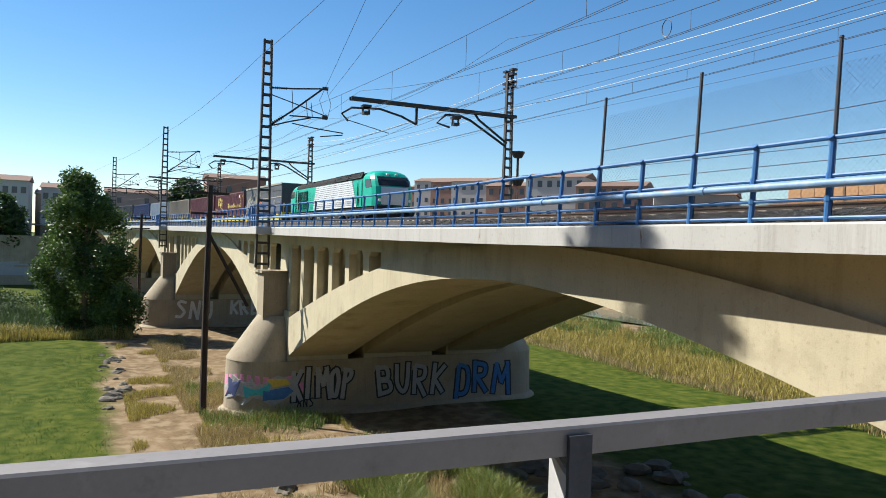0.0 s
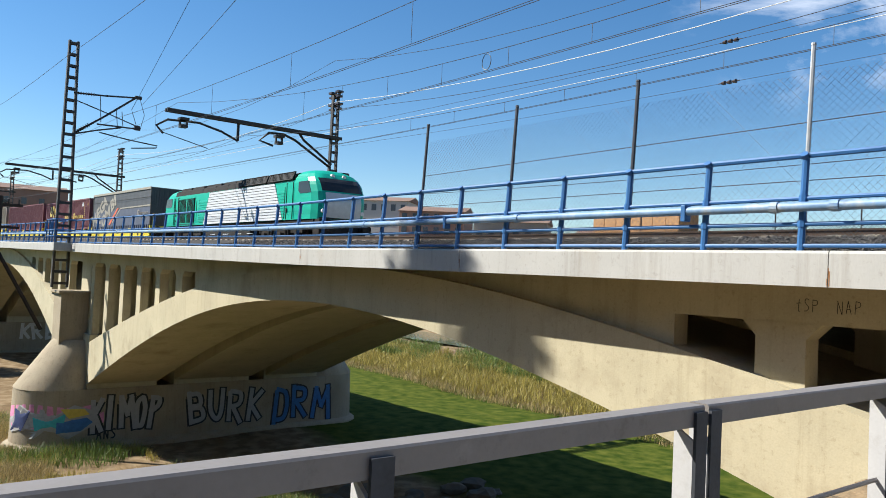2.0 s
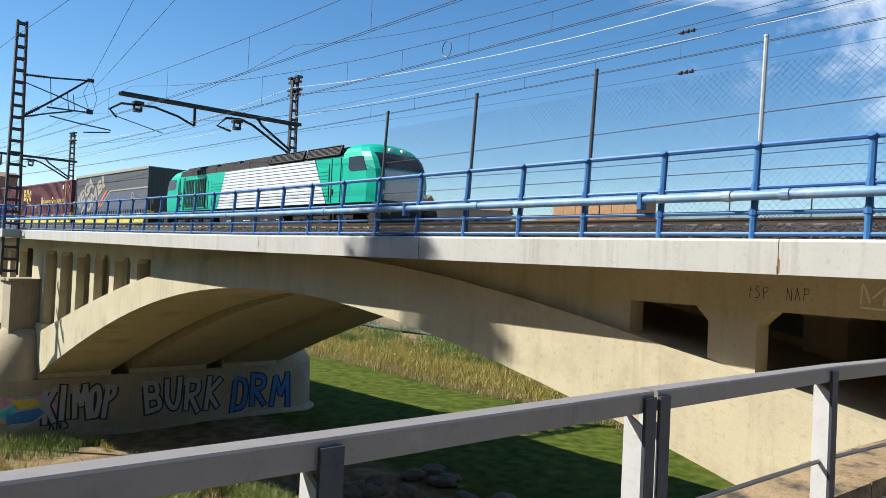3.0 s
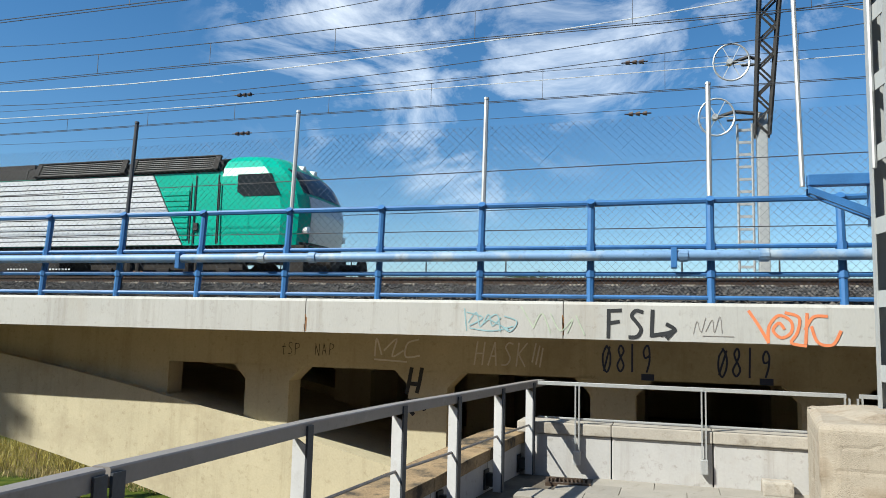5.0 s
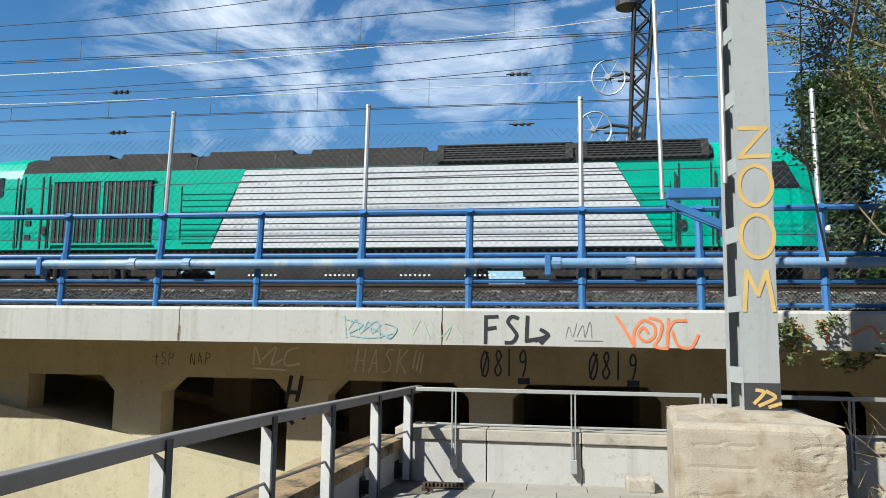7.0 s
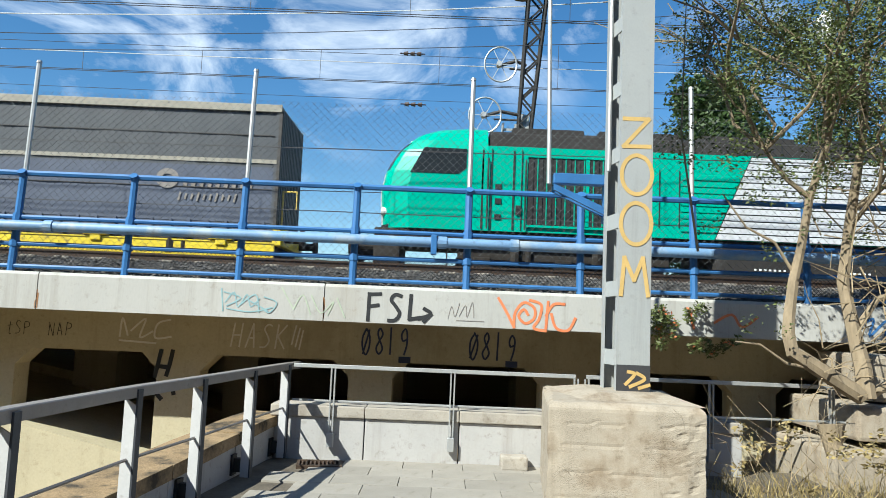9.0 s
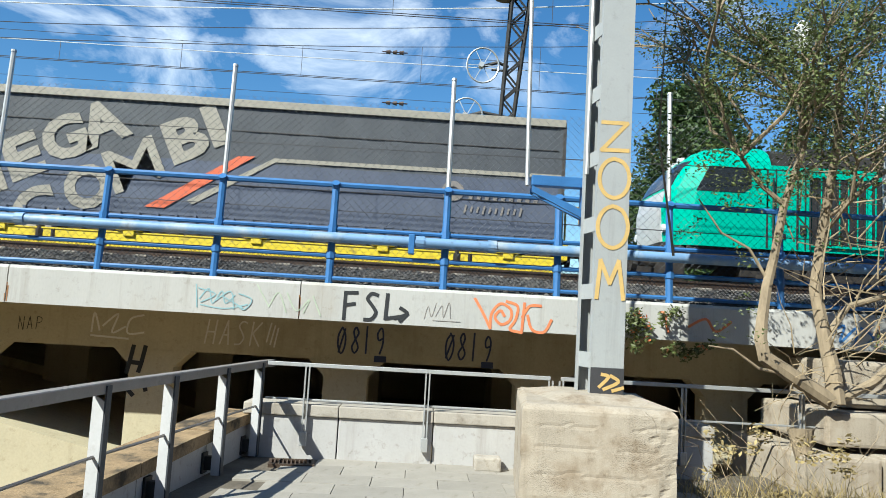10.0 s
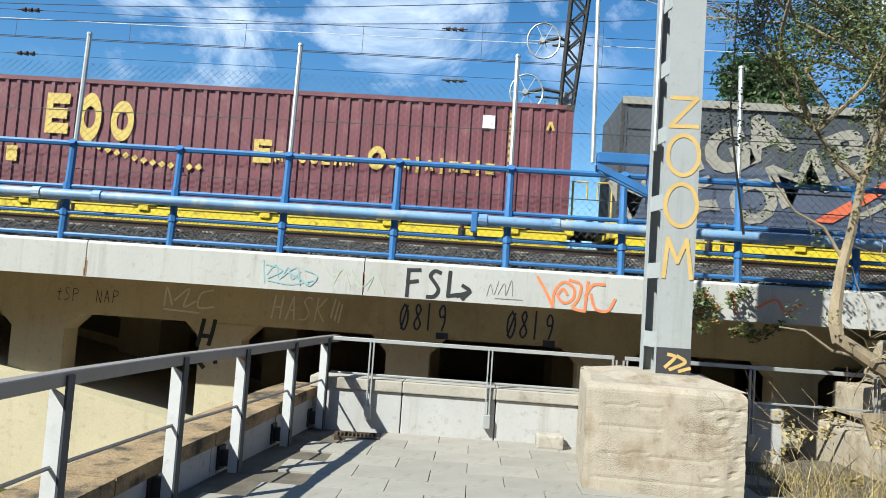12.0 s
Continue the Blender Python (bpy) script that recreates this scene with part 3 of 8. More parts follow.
def build_bridge():
    bridge = empty("bridge")
    tagged(bridge, "long cream concrete railway viaduct with open-spandrel arches", "bridge", kind="structure")
    bm = bmesh.new()
    sweep(bm, [(0.28, 1.46), (0.28, 1.84), (14.6, 1.84), (14.6, 1.46)])
    part("deck_slab", bm, M["concrete"], bridge)
    joints = [26.4, 18.4, 10.55, 3.75, 0.4, -6.5, -13.0, -19.5, -26.0, -32.5, -39.0, -48, -58, -68, -80, -92, -106, -124, -145, -170, -200, -230]
    for a, c in zip([44] + joints, joints):
        bm = bmesh.new()
        n = max(1, int((a - c) / 4))
        xs = [a - 0.006 - (a - c - 0.012) * i / n for i in range(n + 1)]
        loft(bm, [[at(x, y, z) for y, z in ((-0.12, 1.43), (-0.12, 1.83), (-0.095, 1.865), (0.30, 1.885), (0.30, 1.43))] for x in xs])
        part("edge_beam", bm, M["fascia"], bridge, "pale grey concrete edge beam")
    for x in (10.55, 3.75, 0.4, -6.5, -13.0):
        bm = bmesh.new()
        rnd = random.Random(int(x * 10))
        for k in range(4):
            a, z = x + rnd.gauss(0, 0.02), rnd.uniform(1.5, 1.8)
            w, hh = rnd.uniform(0.004, 0.012), rnd.uniform(0.06, 0.25)
            z0 = max(1.44, z - hh)
            quads(bm, [at(a, -0.1225, z0), at(a + w, -0.1225, z0), at(a + w * 1.4, -0.1225, z), at(a - w * 0.4, -0.1225, z)], [(0, 1, 2, 3)])
        tagged(part("rust_stain", bm, M["rust"], bridge), kind="stuff")
    bm = bmesh.new()
    sweep(bm, [(14.6, 1.43), (14.6, 1.88), (14.95, 1.86), (14.95, 1.43)])
    part("far_edge_beam", bm, M["fascia"], bridge)
    for k, (xc, half) in enumerate(SPANS):
        n = 44 if k == 0 else 24
        ds = [-half + 2 * half * i / n for i in range(n + 1)]
        for y0, y1 in RIBS:
            bm = bmesh.new()
            rings = []
            for d in ds:
                zi, ze = intrados(d, half), extrados(d, half)
                rings.append([at(xc + d, y0, zi), at(xc + d, y1, zi), at(xc + d, y1, ze), at(xc + d, y0, ze)])
            loft(bm, rings)
            part("arch_rib", bm, M["concrete"], bridge)
        # solid part of the spandrel wall and the beam over its openings
        r = half / HALF
        bm = bmesh.new()
        ds = [-10.4 * r + 20.8 * r * i / 16 for i in range(17)]
        loft(bm, [[at(xc + d, FACE + 0.15, min(extrados(d, half), 1.44) - 0.05), at(xc + d, FACE + 0.5, min(extrados(d, half), 1.44) - 0.05), at(xc + d, FACE + 0.5, 1.46), at(xc + d, FACE + 0.15, 1.46)] for d in ds])
        part("spandrel_wall", bm, M["concrete"], bridge)
        for s in (-1, 1):
            bm = bmesh.new()
            ends = [s * (10.4 * r + (half - 10.4 * r + 2.0) * i / 6) for i in range(7)]
            for y0 in (FACE + 0.15, 13.5):
                loft(bm, [[at(xc + d, y0, 0.93), at(xc + d, y0 + 0.45, 0.93), at(xc + d, y0 + 0.45, 1.46), at(xc + d, y0, 1.46)] for d in (ends if s < 0 else ends)])
            part("spandrel_beam", bm, M["concrete"], bridge)
            for j in range(7 if k == 0 and s < 0 else 9 if k == 0 else 5):
                d = s * (12.10 + 2.47 * j) * (r if k else 1)
                if abs(d) > half + 1.2:
                    continue
                w, c = (0.36 if j == 0 else 0.28), 0.21
                zb = min(extrados(d + w, half), extrados(d - w, half)) - 0.1
                if k == 0 and s > 0:
                    zb = max(zb, -2.0)
                for y0, y1 in ((FACE + 0.15, FACE + 0.5), (4.0, 5.4), (9.4, 10.8), (13.2, 13.95)):
                    bm = bmesh.new()
                    prof = [(-w, zb), (w, zb), (w, 0.93 - c), (w + c, 0.935), (-w - c, 0.935), (-w, 0.93 - c)]
                    loft(bm, [[at(xc + d + px, y, pz) for px, pz in prof] for y in (y1, y0)])
                    part("spandrel_pillar", bm, M["concrete"], bridge)
        for s in (-1, 1):             # wall added along the middle of the hollow spandrel to block light and darken it
            bm = bmesh.new()
            ds = [s * (10.6 * r + (half - 10.6 * r + 0.5) * i / 6) for i in range(7)]
            loft(bm, [[at(xc + d, y, z) for y, z in ((7.0, extrados(d, half) - 0.2), (7.3, extrados(d, half) - 0.2), (7.3, 1.46), (7.0, 1.46))] for d in ds])
            part("inner_wall", bm, M["concrete"], bridge)
        if k == 0:
            bm = bmesh.new()          # back wall of the abutment
            box(bm, 12.5, 44, 0.95, 14.1, -3, 1.46)
            part("abutment_wall", bm, M["concrete"], bridge)
    return bridge


bridge = build_bridge()


def capsule(r, y0, y1, n=14):
    pts = [(r * math.cos(a), y0 + r * math.sin(a)) for a in [math.pi + math.pi * i / n for i in range(n + 1)]]
    return pts + [(r * math.cos(a), y1 + r * math.sin(a)) for a in [math.pi * i / n for i in range(n + 1)]]


def build_pier(x):
    p = empty("pier", (x, along(x), 0), heading(x))
    tagged(p, "rounded concrete bridge pier with conical cutwater and graffiti", "bridge pier", group="bridge piers", kind="structure")
    bm = bmesh.new()
    lo, hi = capsule(2.1, -0.15, 15.4), capsule(2.02, -0.15, 15.4)
    loft(bm, [[(a, b, -9.2) for a, b in capsule(2.45, -0.15, 15.4)], [(a, b, -8.25) for a, b in capsule(2.4, -0.15, 15.4)], [(a, b, -8.05) for a, b in lo], [(a, b, -5.35) for a, b in hi]])
    part("base", bm, M["pier"], p, smooth=True)
    for y, s in ((-0.15, -1), (15.4, 1)):
        bm = bmesh.new()
        n = 32
        # the cap leans back towards the wall behind it
        loft(bm, [[(r * math.cos(2 * math.pi * i / n), y - s * back + r * math.sin(2 * math.pi * i / n), z) for i in range(n)] for r, z, back in ((2.04, -5.36, 0.0), (2.0, -5.26, 0.0), (1.22, -3.05, 0.8), (1.1, -2.95, 0.8))])
        part("cutwater_cone", bm, M["pier"], p, smooth=True)
        bm = bmesh.new()
        box(bm, -0.78, 0.78, y - 0.25 if s < 0 else y - 1.0, y + 1.1 if s < 0 else y + 0.3, -3.2, -0.55, bevel=0.03)
        part("mast_plinth", bm, M["pier"], p)
        bm = bmesh.new()
        box(bm, -0.95, 0.95, y - 0.4 if s < 0 else y - 1.1, y + 1.2 if s < 0 else y + 0.4, -0.55, -0.42, bevel=0.02)
        part("plinth_cap", bm, M["pier"], p)
    for y0, y1 in RIBS:
        bm = bmesh.new()
        box(bm, -1.95, 1.95, y0 + 0.02, y1 - 0.02, -5.4, -2.6)
        part("rib_seat", bm, M["concrete"], p)
    bm = bmesh.new()
    box(bm, -0.9, 0.9, FACE + 0.2, 14.0, -2.7, 1.46)
    part("cross_wall", bm, M["concrete"], p)
    return p


piers = [build_pier(x) for x in PIERS]


# ---- track ----
def build_track():
    bm = bmesh.new()
    prof = [(0.34, 1.84), (0.40, 1.93), (1.6, 1.96), (3.6, 2.25), (4.0, 2.32), (6.9, 2.32), (7.5, 2.22), (7.8, 2.2), (10.8, 2.2), (12.4, 2.0), (13.8, 1.84)]
    rings = []
    x = 44.0
    while x > -235:
        rings.append([at(x, y + 0.03 * noise.noise((x, y, 1)), z + 0.035 * noise.noise((x * 2.3, y * 3, 0))) for y, z in prof])
        x -= 0.5 if x > -30 else 4
    loft(bm, rings, closed=False)
    tagged(part("ballast_bed", bm, M["ballast"]), "grey-brown stone ballast on the deck", "ballast", kind="stuff")
    for yc, up in ((5.2, 0.33), (9.3, 0.21)):
        tr = empty("track")
        tagged(tr, "railway track with rusty rails and concrete sleepers", "railway track", kind="structure")
        for s in (-1, 1):
            bm = bmesh.new()
            y = yc + s * 0.87
            sweep(bm, [(y - 0.07, 2.0), (y - 0.07, 2.02), (y - 0.012, 2.035), (y - 0.012, 2.1), (y - 0.035, 2.11), (y - 0.035, 2.145), (y + 0.035, 2.145), (y + 0.035, 2.11), (y + 0.012, 2.1), (y + 0.012, 2.035), (y + 0.07, 2.02), (y + 0.07, 2.0)])
            part("rail", bm, M["railsteel"], tr).location.z = up
        bm = bmesh.new()
        box(bm, -0.13, 0.13, -1.3, 1.3, 1.9, 2.01, bevel=0.015)
        sl = None
        for i in range(150):
            x = 16 - 0.6 * i
            if sl is None:
                sl = part("sleeper", bm, M["sleeper"], tr)
                sl.matrix_basis = pose(x, yc + along(x), up + rise(x), 0, 0, heading(x))
            else:
                again(sl, pose(x, yc + along(x), up + rise(x), 0, 0, heading(x)), tr)


build_track()


def build_rubble():
    """Loose stones of the ballast, and those that roll to the edge beam."""
    rnd = random.Random(15)
    vs, fs = [], []
    for i in range(15000):
        x = rnd.uniform(-24, 15)
        y = rnd.uniform(0.36, 3.6) if i % 5 else rnd.uniform(0.04, 0.4)
        z = 1.94 + 0.02 * y if 0.4 < y < 1.6 else 1.98 + (y - 1.6) * 0.16 if y >= 1.6 else 1.88
        z = min(z, 2.36)
        s = rnd.uniform(0.018, 0.042)
        c = at(x, y, z)
        k = len(vs)
        for dx, dy, dz in ((1, 0, 0), (-1, 0, 0), (0, 1, 0), (0, -1, 0), (0, 0, 1), (0, 0, -1)):
            f = s * rnd.uniform(0.6, 1.3)
            vs.append((c.x + dx * f + rnd.gauss(0, 0.006), c.y + dy * f + rnd.gauss(0, 0.006), c.z + dz * f * 0.8))
        fs += [(k + a, k + b, k + e) for a, b, e in ((0, 2, 4), (2, 1, 4), (1, 3, 4), (3, 0, 4), (2, 0, 5), (1, 2, 5), (3, 1, 5), (0, 3, 5))]
    me = bpy.data.meshes.new("ballast_stones")
    me.from_pydata(vs, [], fs)
    me.materials.append(M["rubble"])
    tagged(new("ballast_stones", me), "loose grey and brown ballast stones along the edge", "ballast", kind="stuff")


build_rubble()

# ---- walkway ----
def rail_line(t):
    """The handrail's line: a point t metres from the corner back towards the near end."""
    pts = [Vector(p) for p in ((3.60, -0.72), (3.54, -1.05), (3.43, -2.1), (3.32, -3.15), (3.20, -4.1), (3.12, -5.32), (3.12, -6.82), (3.14, -8.2), (3.13, -9.4), (3.05, -14.0))]
    for a, b in zip(pts, pts[1:]):
        d = (b - a).length
        if t <= d:
            return a + (b - a) * (t / d), (b - a).normalized()
        t -= d
    return pts[-1], (pts[-1] - pts[-2]).normalized()


def rail_t(y):
    """How far along the handrail's line the place with that y is."""
    t = 0.0
    while rail_line(t)[0].y > y and t < 14:
        t += 0.01
    return t


def fall(t):
    """The coping drops gently towards the near end."""
    return 0.02 - 0.042 * max(0.0, t - 0.4)


def build_walkway():
    bm = bmesh.new()
    quads(bm, [(2.2, -16, 0.008), (60, -16, 0.008), (60, -0.6, 0.008), (3.4, -0.6, 0.008)], [(0, 1, 2, 3)])
    walk_ob = tagged(part("pavement", bm, M["joint"]), "paved walkway of pale rectangular concrete slabs", "pavement", kind="structure")
    bm = bmesh.new()
    box(bm, -0.2975, 0.2975, -0.1975, 0.1975, -0.02, 0.026, bevel=0.004)
    first = None
    rnd = random.Random(4)
    for j in range(22):
        for i in range(9):
            x, y = 3.3 + 0.6 * i + (0.3 if j % 2 else 0.0), -1.15 - 0.4 * j
            p, _ = rail_line(abs(y + 0.6))
            if x - 0.3 < p.x + (0.02 if y < -1.6 else 0.28) or x > 7.6:
                continue
            m = pose(x, y, rnd.uniform(-0.004, 0.003), rnd.uniform(-0.3, 0.3), rnd.uniform(-0.3, 0.3), 0)
            if first is None:
                first = part("paving_slab", bm, M["paving"], walk_ob)
                first.matrix_basis = m
            else:
                again(first, m)
    # low side wall with a weathered coping, along the river side
    for nm, off0, off1, z0, z1, mat, lab in (("parapet_wall", -0.44, -0.10, -1.6, 0.31, "whitewall", ""), ("coping", -0.48, -0.07, 0.312, 0.42, "cap", "")):
        root = None
        t0 = 0.0
        lens = [1.3] * 5
        for L in lens:
            bm = bmesh.new()
            ring = []
            for k in range(4):
                p, d = rail_line(t0 + 0.006 + (L - 0.012) * k / 3)
                nn = Vector((d.y, -d.x)) * -1      # towards the walkway
                a, c = p + nn * (off0 - 0.02), p + nn * (off1 - 0.02)
                tt = t0 + L * k / 3
                dz = 0.01 * noise.noise((t0 + k, 0, z1)) + fall(tt)
                ring.append([(a.x, a.y, z0 + fall(tt)), (c.x, c.y, z0 + fall(tt)), (c.x, c.y, z1 + dz), (a.x, a.y, z1 + dz)])
            loft(bm, ring)
            ob = part(nm, bm, M[mat], root)
            if root is None:
                root = ob
                tagged(ob, "low white concrete parapet wall" if nm == "parapet_wall" else "weathered ochre stone coping on the parapet", "wall", kind="structure")
            t0 += L
    # wall across the end of the walkway
    wall = None
    for i in range(5):
        x0, x1 = 3.40 + 0.98 * i, 3.40 + 0.98 * (i + 1) - 0.012
        bm = bmesh.new()
        box(bm, x0, x1, -0.97, -0.62, -1.2, 0.44, bevel=0.008)
        ob = part("wall_end" if wall is None else "panel", bm, M["whitewall"], wall)
        if wall is None:
            wall = tagged(ob, "white painted concrete wall panels closing the walkway", "wall", kind="structure")
        bm = bmesh.new()
        box(bm, x0 - 0.004, x1 + 0.002, -1.0, -0.6, 0.444, 0.56, bevel=0.012)
        part("coping_stone", bm, M["endcap"], wall)
    g = tagged(empty("drain_grating", (3.98, -1.32, 0.02), 8), "rusty steel drain grating in the corner of the walkway", "grating")
    bm = bmesh.new()
    for a, b2, c, d2 in ((-0.22, 0.22, -0.15, -0.12), (-0.22, 0.22, 0.12, 0.15), (-0.22, -0.19, -0.12, 0.12), (0.19, 0.22, -0.12, 0.12)):
        box(bm, a, b2, c, d2, -0.015, 0.022)
    part("frame", bm, M["railsteel"], g)
    for k in range(9):
        bm = bmesh.new()
        box(bm, -0.17 + 0.04 * k, -0.155 + 0.04 * k, -0.12, 0.12, -0.01, 0.018)
        part("bar", bm, M["railsteel"], g)
    bm = bmesh.new()
    box(bm, 5.78, 6.05, -1.22, -1.02, 0.02, 0.16, bevel=0.02)
    tagged(part("loose_block", bm, M["endcap"]), "small pale concrete block lying against the end wall", "concrete block")
    # blocks on the right: steps of rough stone
    rnd = random.Random(8)
    root = empty("retaining_wall")
    tagged(root, "stacked rough concrete blocks with dry soil between", "wall", kind="structure")
    for k, (z0, z1, y) in enumerate(((-0.2, 0.42, -1.5), (0.45, 0.78, -1.2), (0.82, 1.3, -0.9))):
        x = 9.0 + 0.35 * k
        while x < 17:
            w = rnd.uniform(0.7, 1.3)
            bm = bmesh.new()
            box(bm, x, x + w - 0.04, y + rnd.uniform(-0.06, 0.06), 0.3, z0, z1 + rnd.uniform(-0.05, 0.05), bevel=0.04)
            part("block", bm, M["rough"], root)
            x += w


build_walkway()


def build_enclosure():
    """Plain tall unseen walls added behind the walkway; they close the place and block low skylight."""
    for nm, a, c, b, d in (("wall_south", -34, 62, -27.0, -26.5), ("wall_east", 61.5, 62, -26.4, -3.0)):
        bm = bmesh.new()
        box(bm, a, c, b, d, -9.0, 15.0)
        tagged(part(nm, bm, M["housered"]), "plain unseen wall added to block skylight", "wall", kind="structure")


build_enclosure()


# ---- handrails ----
def build_handrail():
    hr = tagged(empty("handrail"), "grey painted steel handrail with flat posts", "handrail", kind="structure")
    joint = rail_t(-6.85)
    for t0, t1, n in ((0.0, joint - 0.012, 24), (joint + 0.012, 12.4, 24)):
        bm = bmesh.new()
        ring = []
        for i in range(n + 1):
            p, d = rail_line(t0 + (t1 - t0) * i / n)
            nn = Vector((-d.y, d.x))
            ring.append([Vector((p.x + nn.x * o, p.y + nn.y * o, z)) for o, z in ((-0.04, 0.915), (0.04, 0.915), (0.04, 0.979), (0.034, 0.985), (-0.034, 0.985), (-0.04, 0.979))])
        loft(bm, ring)
        part("top_rail", bm, M["rail_paint"], hr)
    posts = [rail_t(y) for y in (-1.05, -2.05, -3.15, -4.1, -5.36)] + [joint - 0.045, joint + 0.045] + [rail_t(y) for y in (-8.2, -9.75, -11.2)]
    for t in posts:
        p, d = rail_line(t)
        m = pose(p.x, p.y, 0, 0, 0, math.degrees(math.atan2(d.y, d.x)))
        # an angle bar: one broad flat with a mitred head under the rail, one that runs up the rail's side
        bm = bmesh.new()
        loft(bm, [[m @ Vector((a, b, z + (0.045 if b < 0 and z > 0.5 else 0.0))) for a, b in ((0.022, -0.034), (0.034, -0.034), (0.034, 0.041), (0.022, 0.041))] for z in (0.03, 0.868)])
        bmesh.ops.recalc_face_normals(bm, faces=bm.faces[:])
        post = part("post", bm, M["post_paint"], hr)
        # the side turned from the sun has its shade put into the colour
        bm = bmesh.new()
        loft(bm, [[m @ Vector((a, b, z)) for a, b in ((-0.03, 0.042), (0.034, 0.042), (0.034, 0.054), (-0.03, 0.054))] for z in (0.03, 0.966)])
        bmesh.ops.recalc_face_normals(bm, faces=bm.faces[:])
        part("side_flat", bm, M["darkpost"], post, "shaded side of the post, coloured dark")
        bm = bmesh.new()
        box(bm, -0.03, 0.03, -0.10, -0.031, 0.07, 0.19, m, bevel=0.004)
        box(bm, -0.055, 0.055, -0.118, -0.10, 0.04, 0.22, m)
        part("foot_plate", bm, M["darksteel"], post)
    bm = bmesh.new()
    tube(bm, [(*rail_line(0.25 * i)[0], 0.53) for i in range(48)], 0.011)
    part("lower_bar", bm, M["rail_paint"], hr)
    # the straight part across the end
    er = tagged(empty("end_railing"), "grey steel railing panels on the end wall", "handrail", kind="structure")
    xs = (4.03, 5.27, 6.55, 6.66, 7.95, 9.2, 10.15)
    for a, c in ((3.61, 6.55), (6.66, 10.15)):
        for z, h in ((0.945, 0.04), (0.60, 0.02)):
            bm = bmesh.new()
            box(bm, a, c, -0.995, -0.965, z, z + h, bevel=0.004)
            part("rail", bm, M["galv"], er)
    for x in xs:
        bm = bmesh.new()
        for o in (-0.026, 0.012):
            box(bm, x + o, x + o + 0.014, -1.03, -0.996, 0.2, 0.944)
        part("post", bm, M["galv"], er)
        bm = bmesh.new()
        box(bm, x - 0.035, x + 0.035, -1.05, -0.99, 0.15, 0.29, bevel=0.006)
        part("foot_clamp", bm, M["galv"], er)


build_handrail()


# ---- blue bridge railing, pipe and fence ----
def lean(z):
    """The railing and fence lean inwards a little."""
    return 0.0716 * (z - 1.89)


def build_railing():
    S = 1.35
    bm = bmesh.new()
    rod(bm, (0, 0, 1.86), (0, 0.085, 3.03), 0.045, seg=8)
    rod(bm, (0, 0.083, 3.02), (0, 0.025, 3.075), 0.045, 0.05, seg=8)
    rod(bm, (0, 0.025, 2.16), (0, 0.03, 2.24), 0.06, seg=8)
    rod(bm, (0, 0.045, 2.46), (0, 0.05, 2.56), 0.06, seg=8)
    proto = None
    XE = -150
    spans = [(18.9, 5.4), (5.4, -8.1), (-8.1, -21.6), (-21.6, -36.45), (-36.45, -49.95), (-49.95, -63.45), (-63.45, -76.95), (-76.95, -90.45), (-90.45, -117.45), (-117.45, -150)]
    for a, c in spans:
        sec = tagged(empty("bridge_railing"), "blue painted tubular steel railing along the bridge edge", "railing", group="railing sections", kind="structure")
        xs = [a + (c - a) * i / 6 for i in range(7)]
        for z, r in ((3.06, 0.036), (2.52, 0.028), (2.2, 0.028), (1.93, 0.025)):
            b2 = bmesh.new()
            tube(b2, [at(x, lean(z), z) for x in xs], r, seg=7)
            part("rail", b2, M["blue"], sec, smooth=True)
        x = a
        while x > c + 0.5:
            if proto is None:
                proto = part("post", bm, M["blue"], sec, smooth=False)
                proto.matrix_basis = pose(x, along(x), 0)
            else:
                again(proto, pose(x, along(x), rise(x), 0, 0, heading(x)), sec)
            x -= S
    pipe = tagged(empty("pipe"), "faded pale blue pipe fixed along the railing", "pipe", kind="structure")
    for a, c in ((18.9, 5.0), (5.0, -9.0), (-9.0, -36), (-36, -80), (-80, -150)):
        b2 = bmesh.new()
        tube(b2, [at(a + (c - a) * i / 8, -0.075, 2.405) for i in range(9)], 0.062, seg=10)
        part("length", b2, M["pipe"], pipe, smooth=True)
    for x in (5.95, 5.1, 0.45, -0.3, -5.0, -10, -15, -20, -25, -30):
        b2 = bmesh.new()
        rod(b2, at(x - 0.05, -0.075, 2.405), at(x + 0.05, -0.075, 2.405), 0.075, seg=12)
        part("sleeve", b2, M["pipe"], pipe)
    for x in (5.0, -1.6, -7.0, 12.0):
        b2 = bmesh.new()
        box(b2, x - 0.035, x + 0.035, -0.145, 0.0, 2.26, 2.49, bevel=0.01)
        part("clamp", b2, M["blue"], pipe)


build_railing()


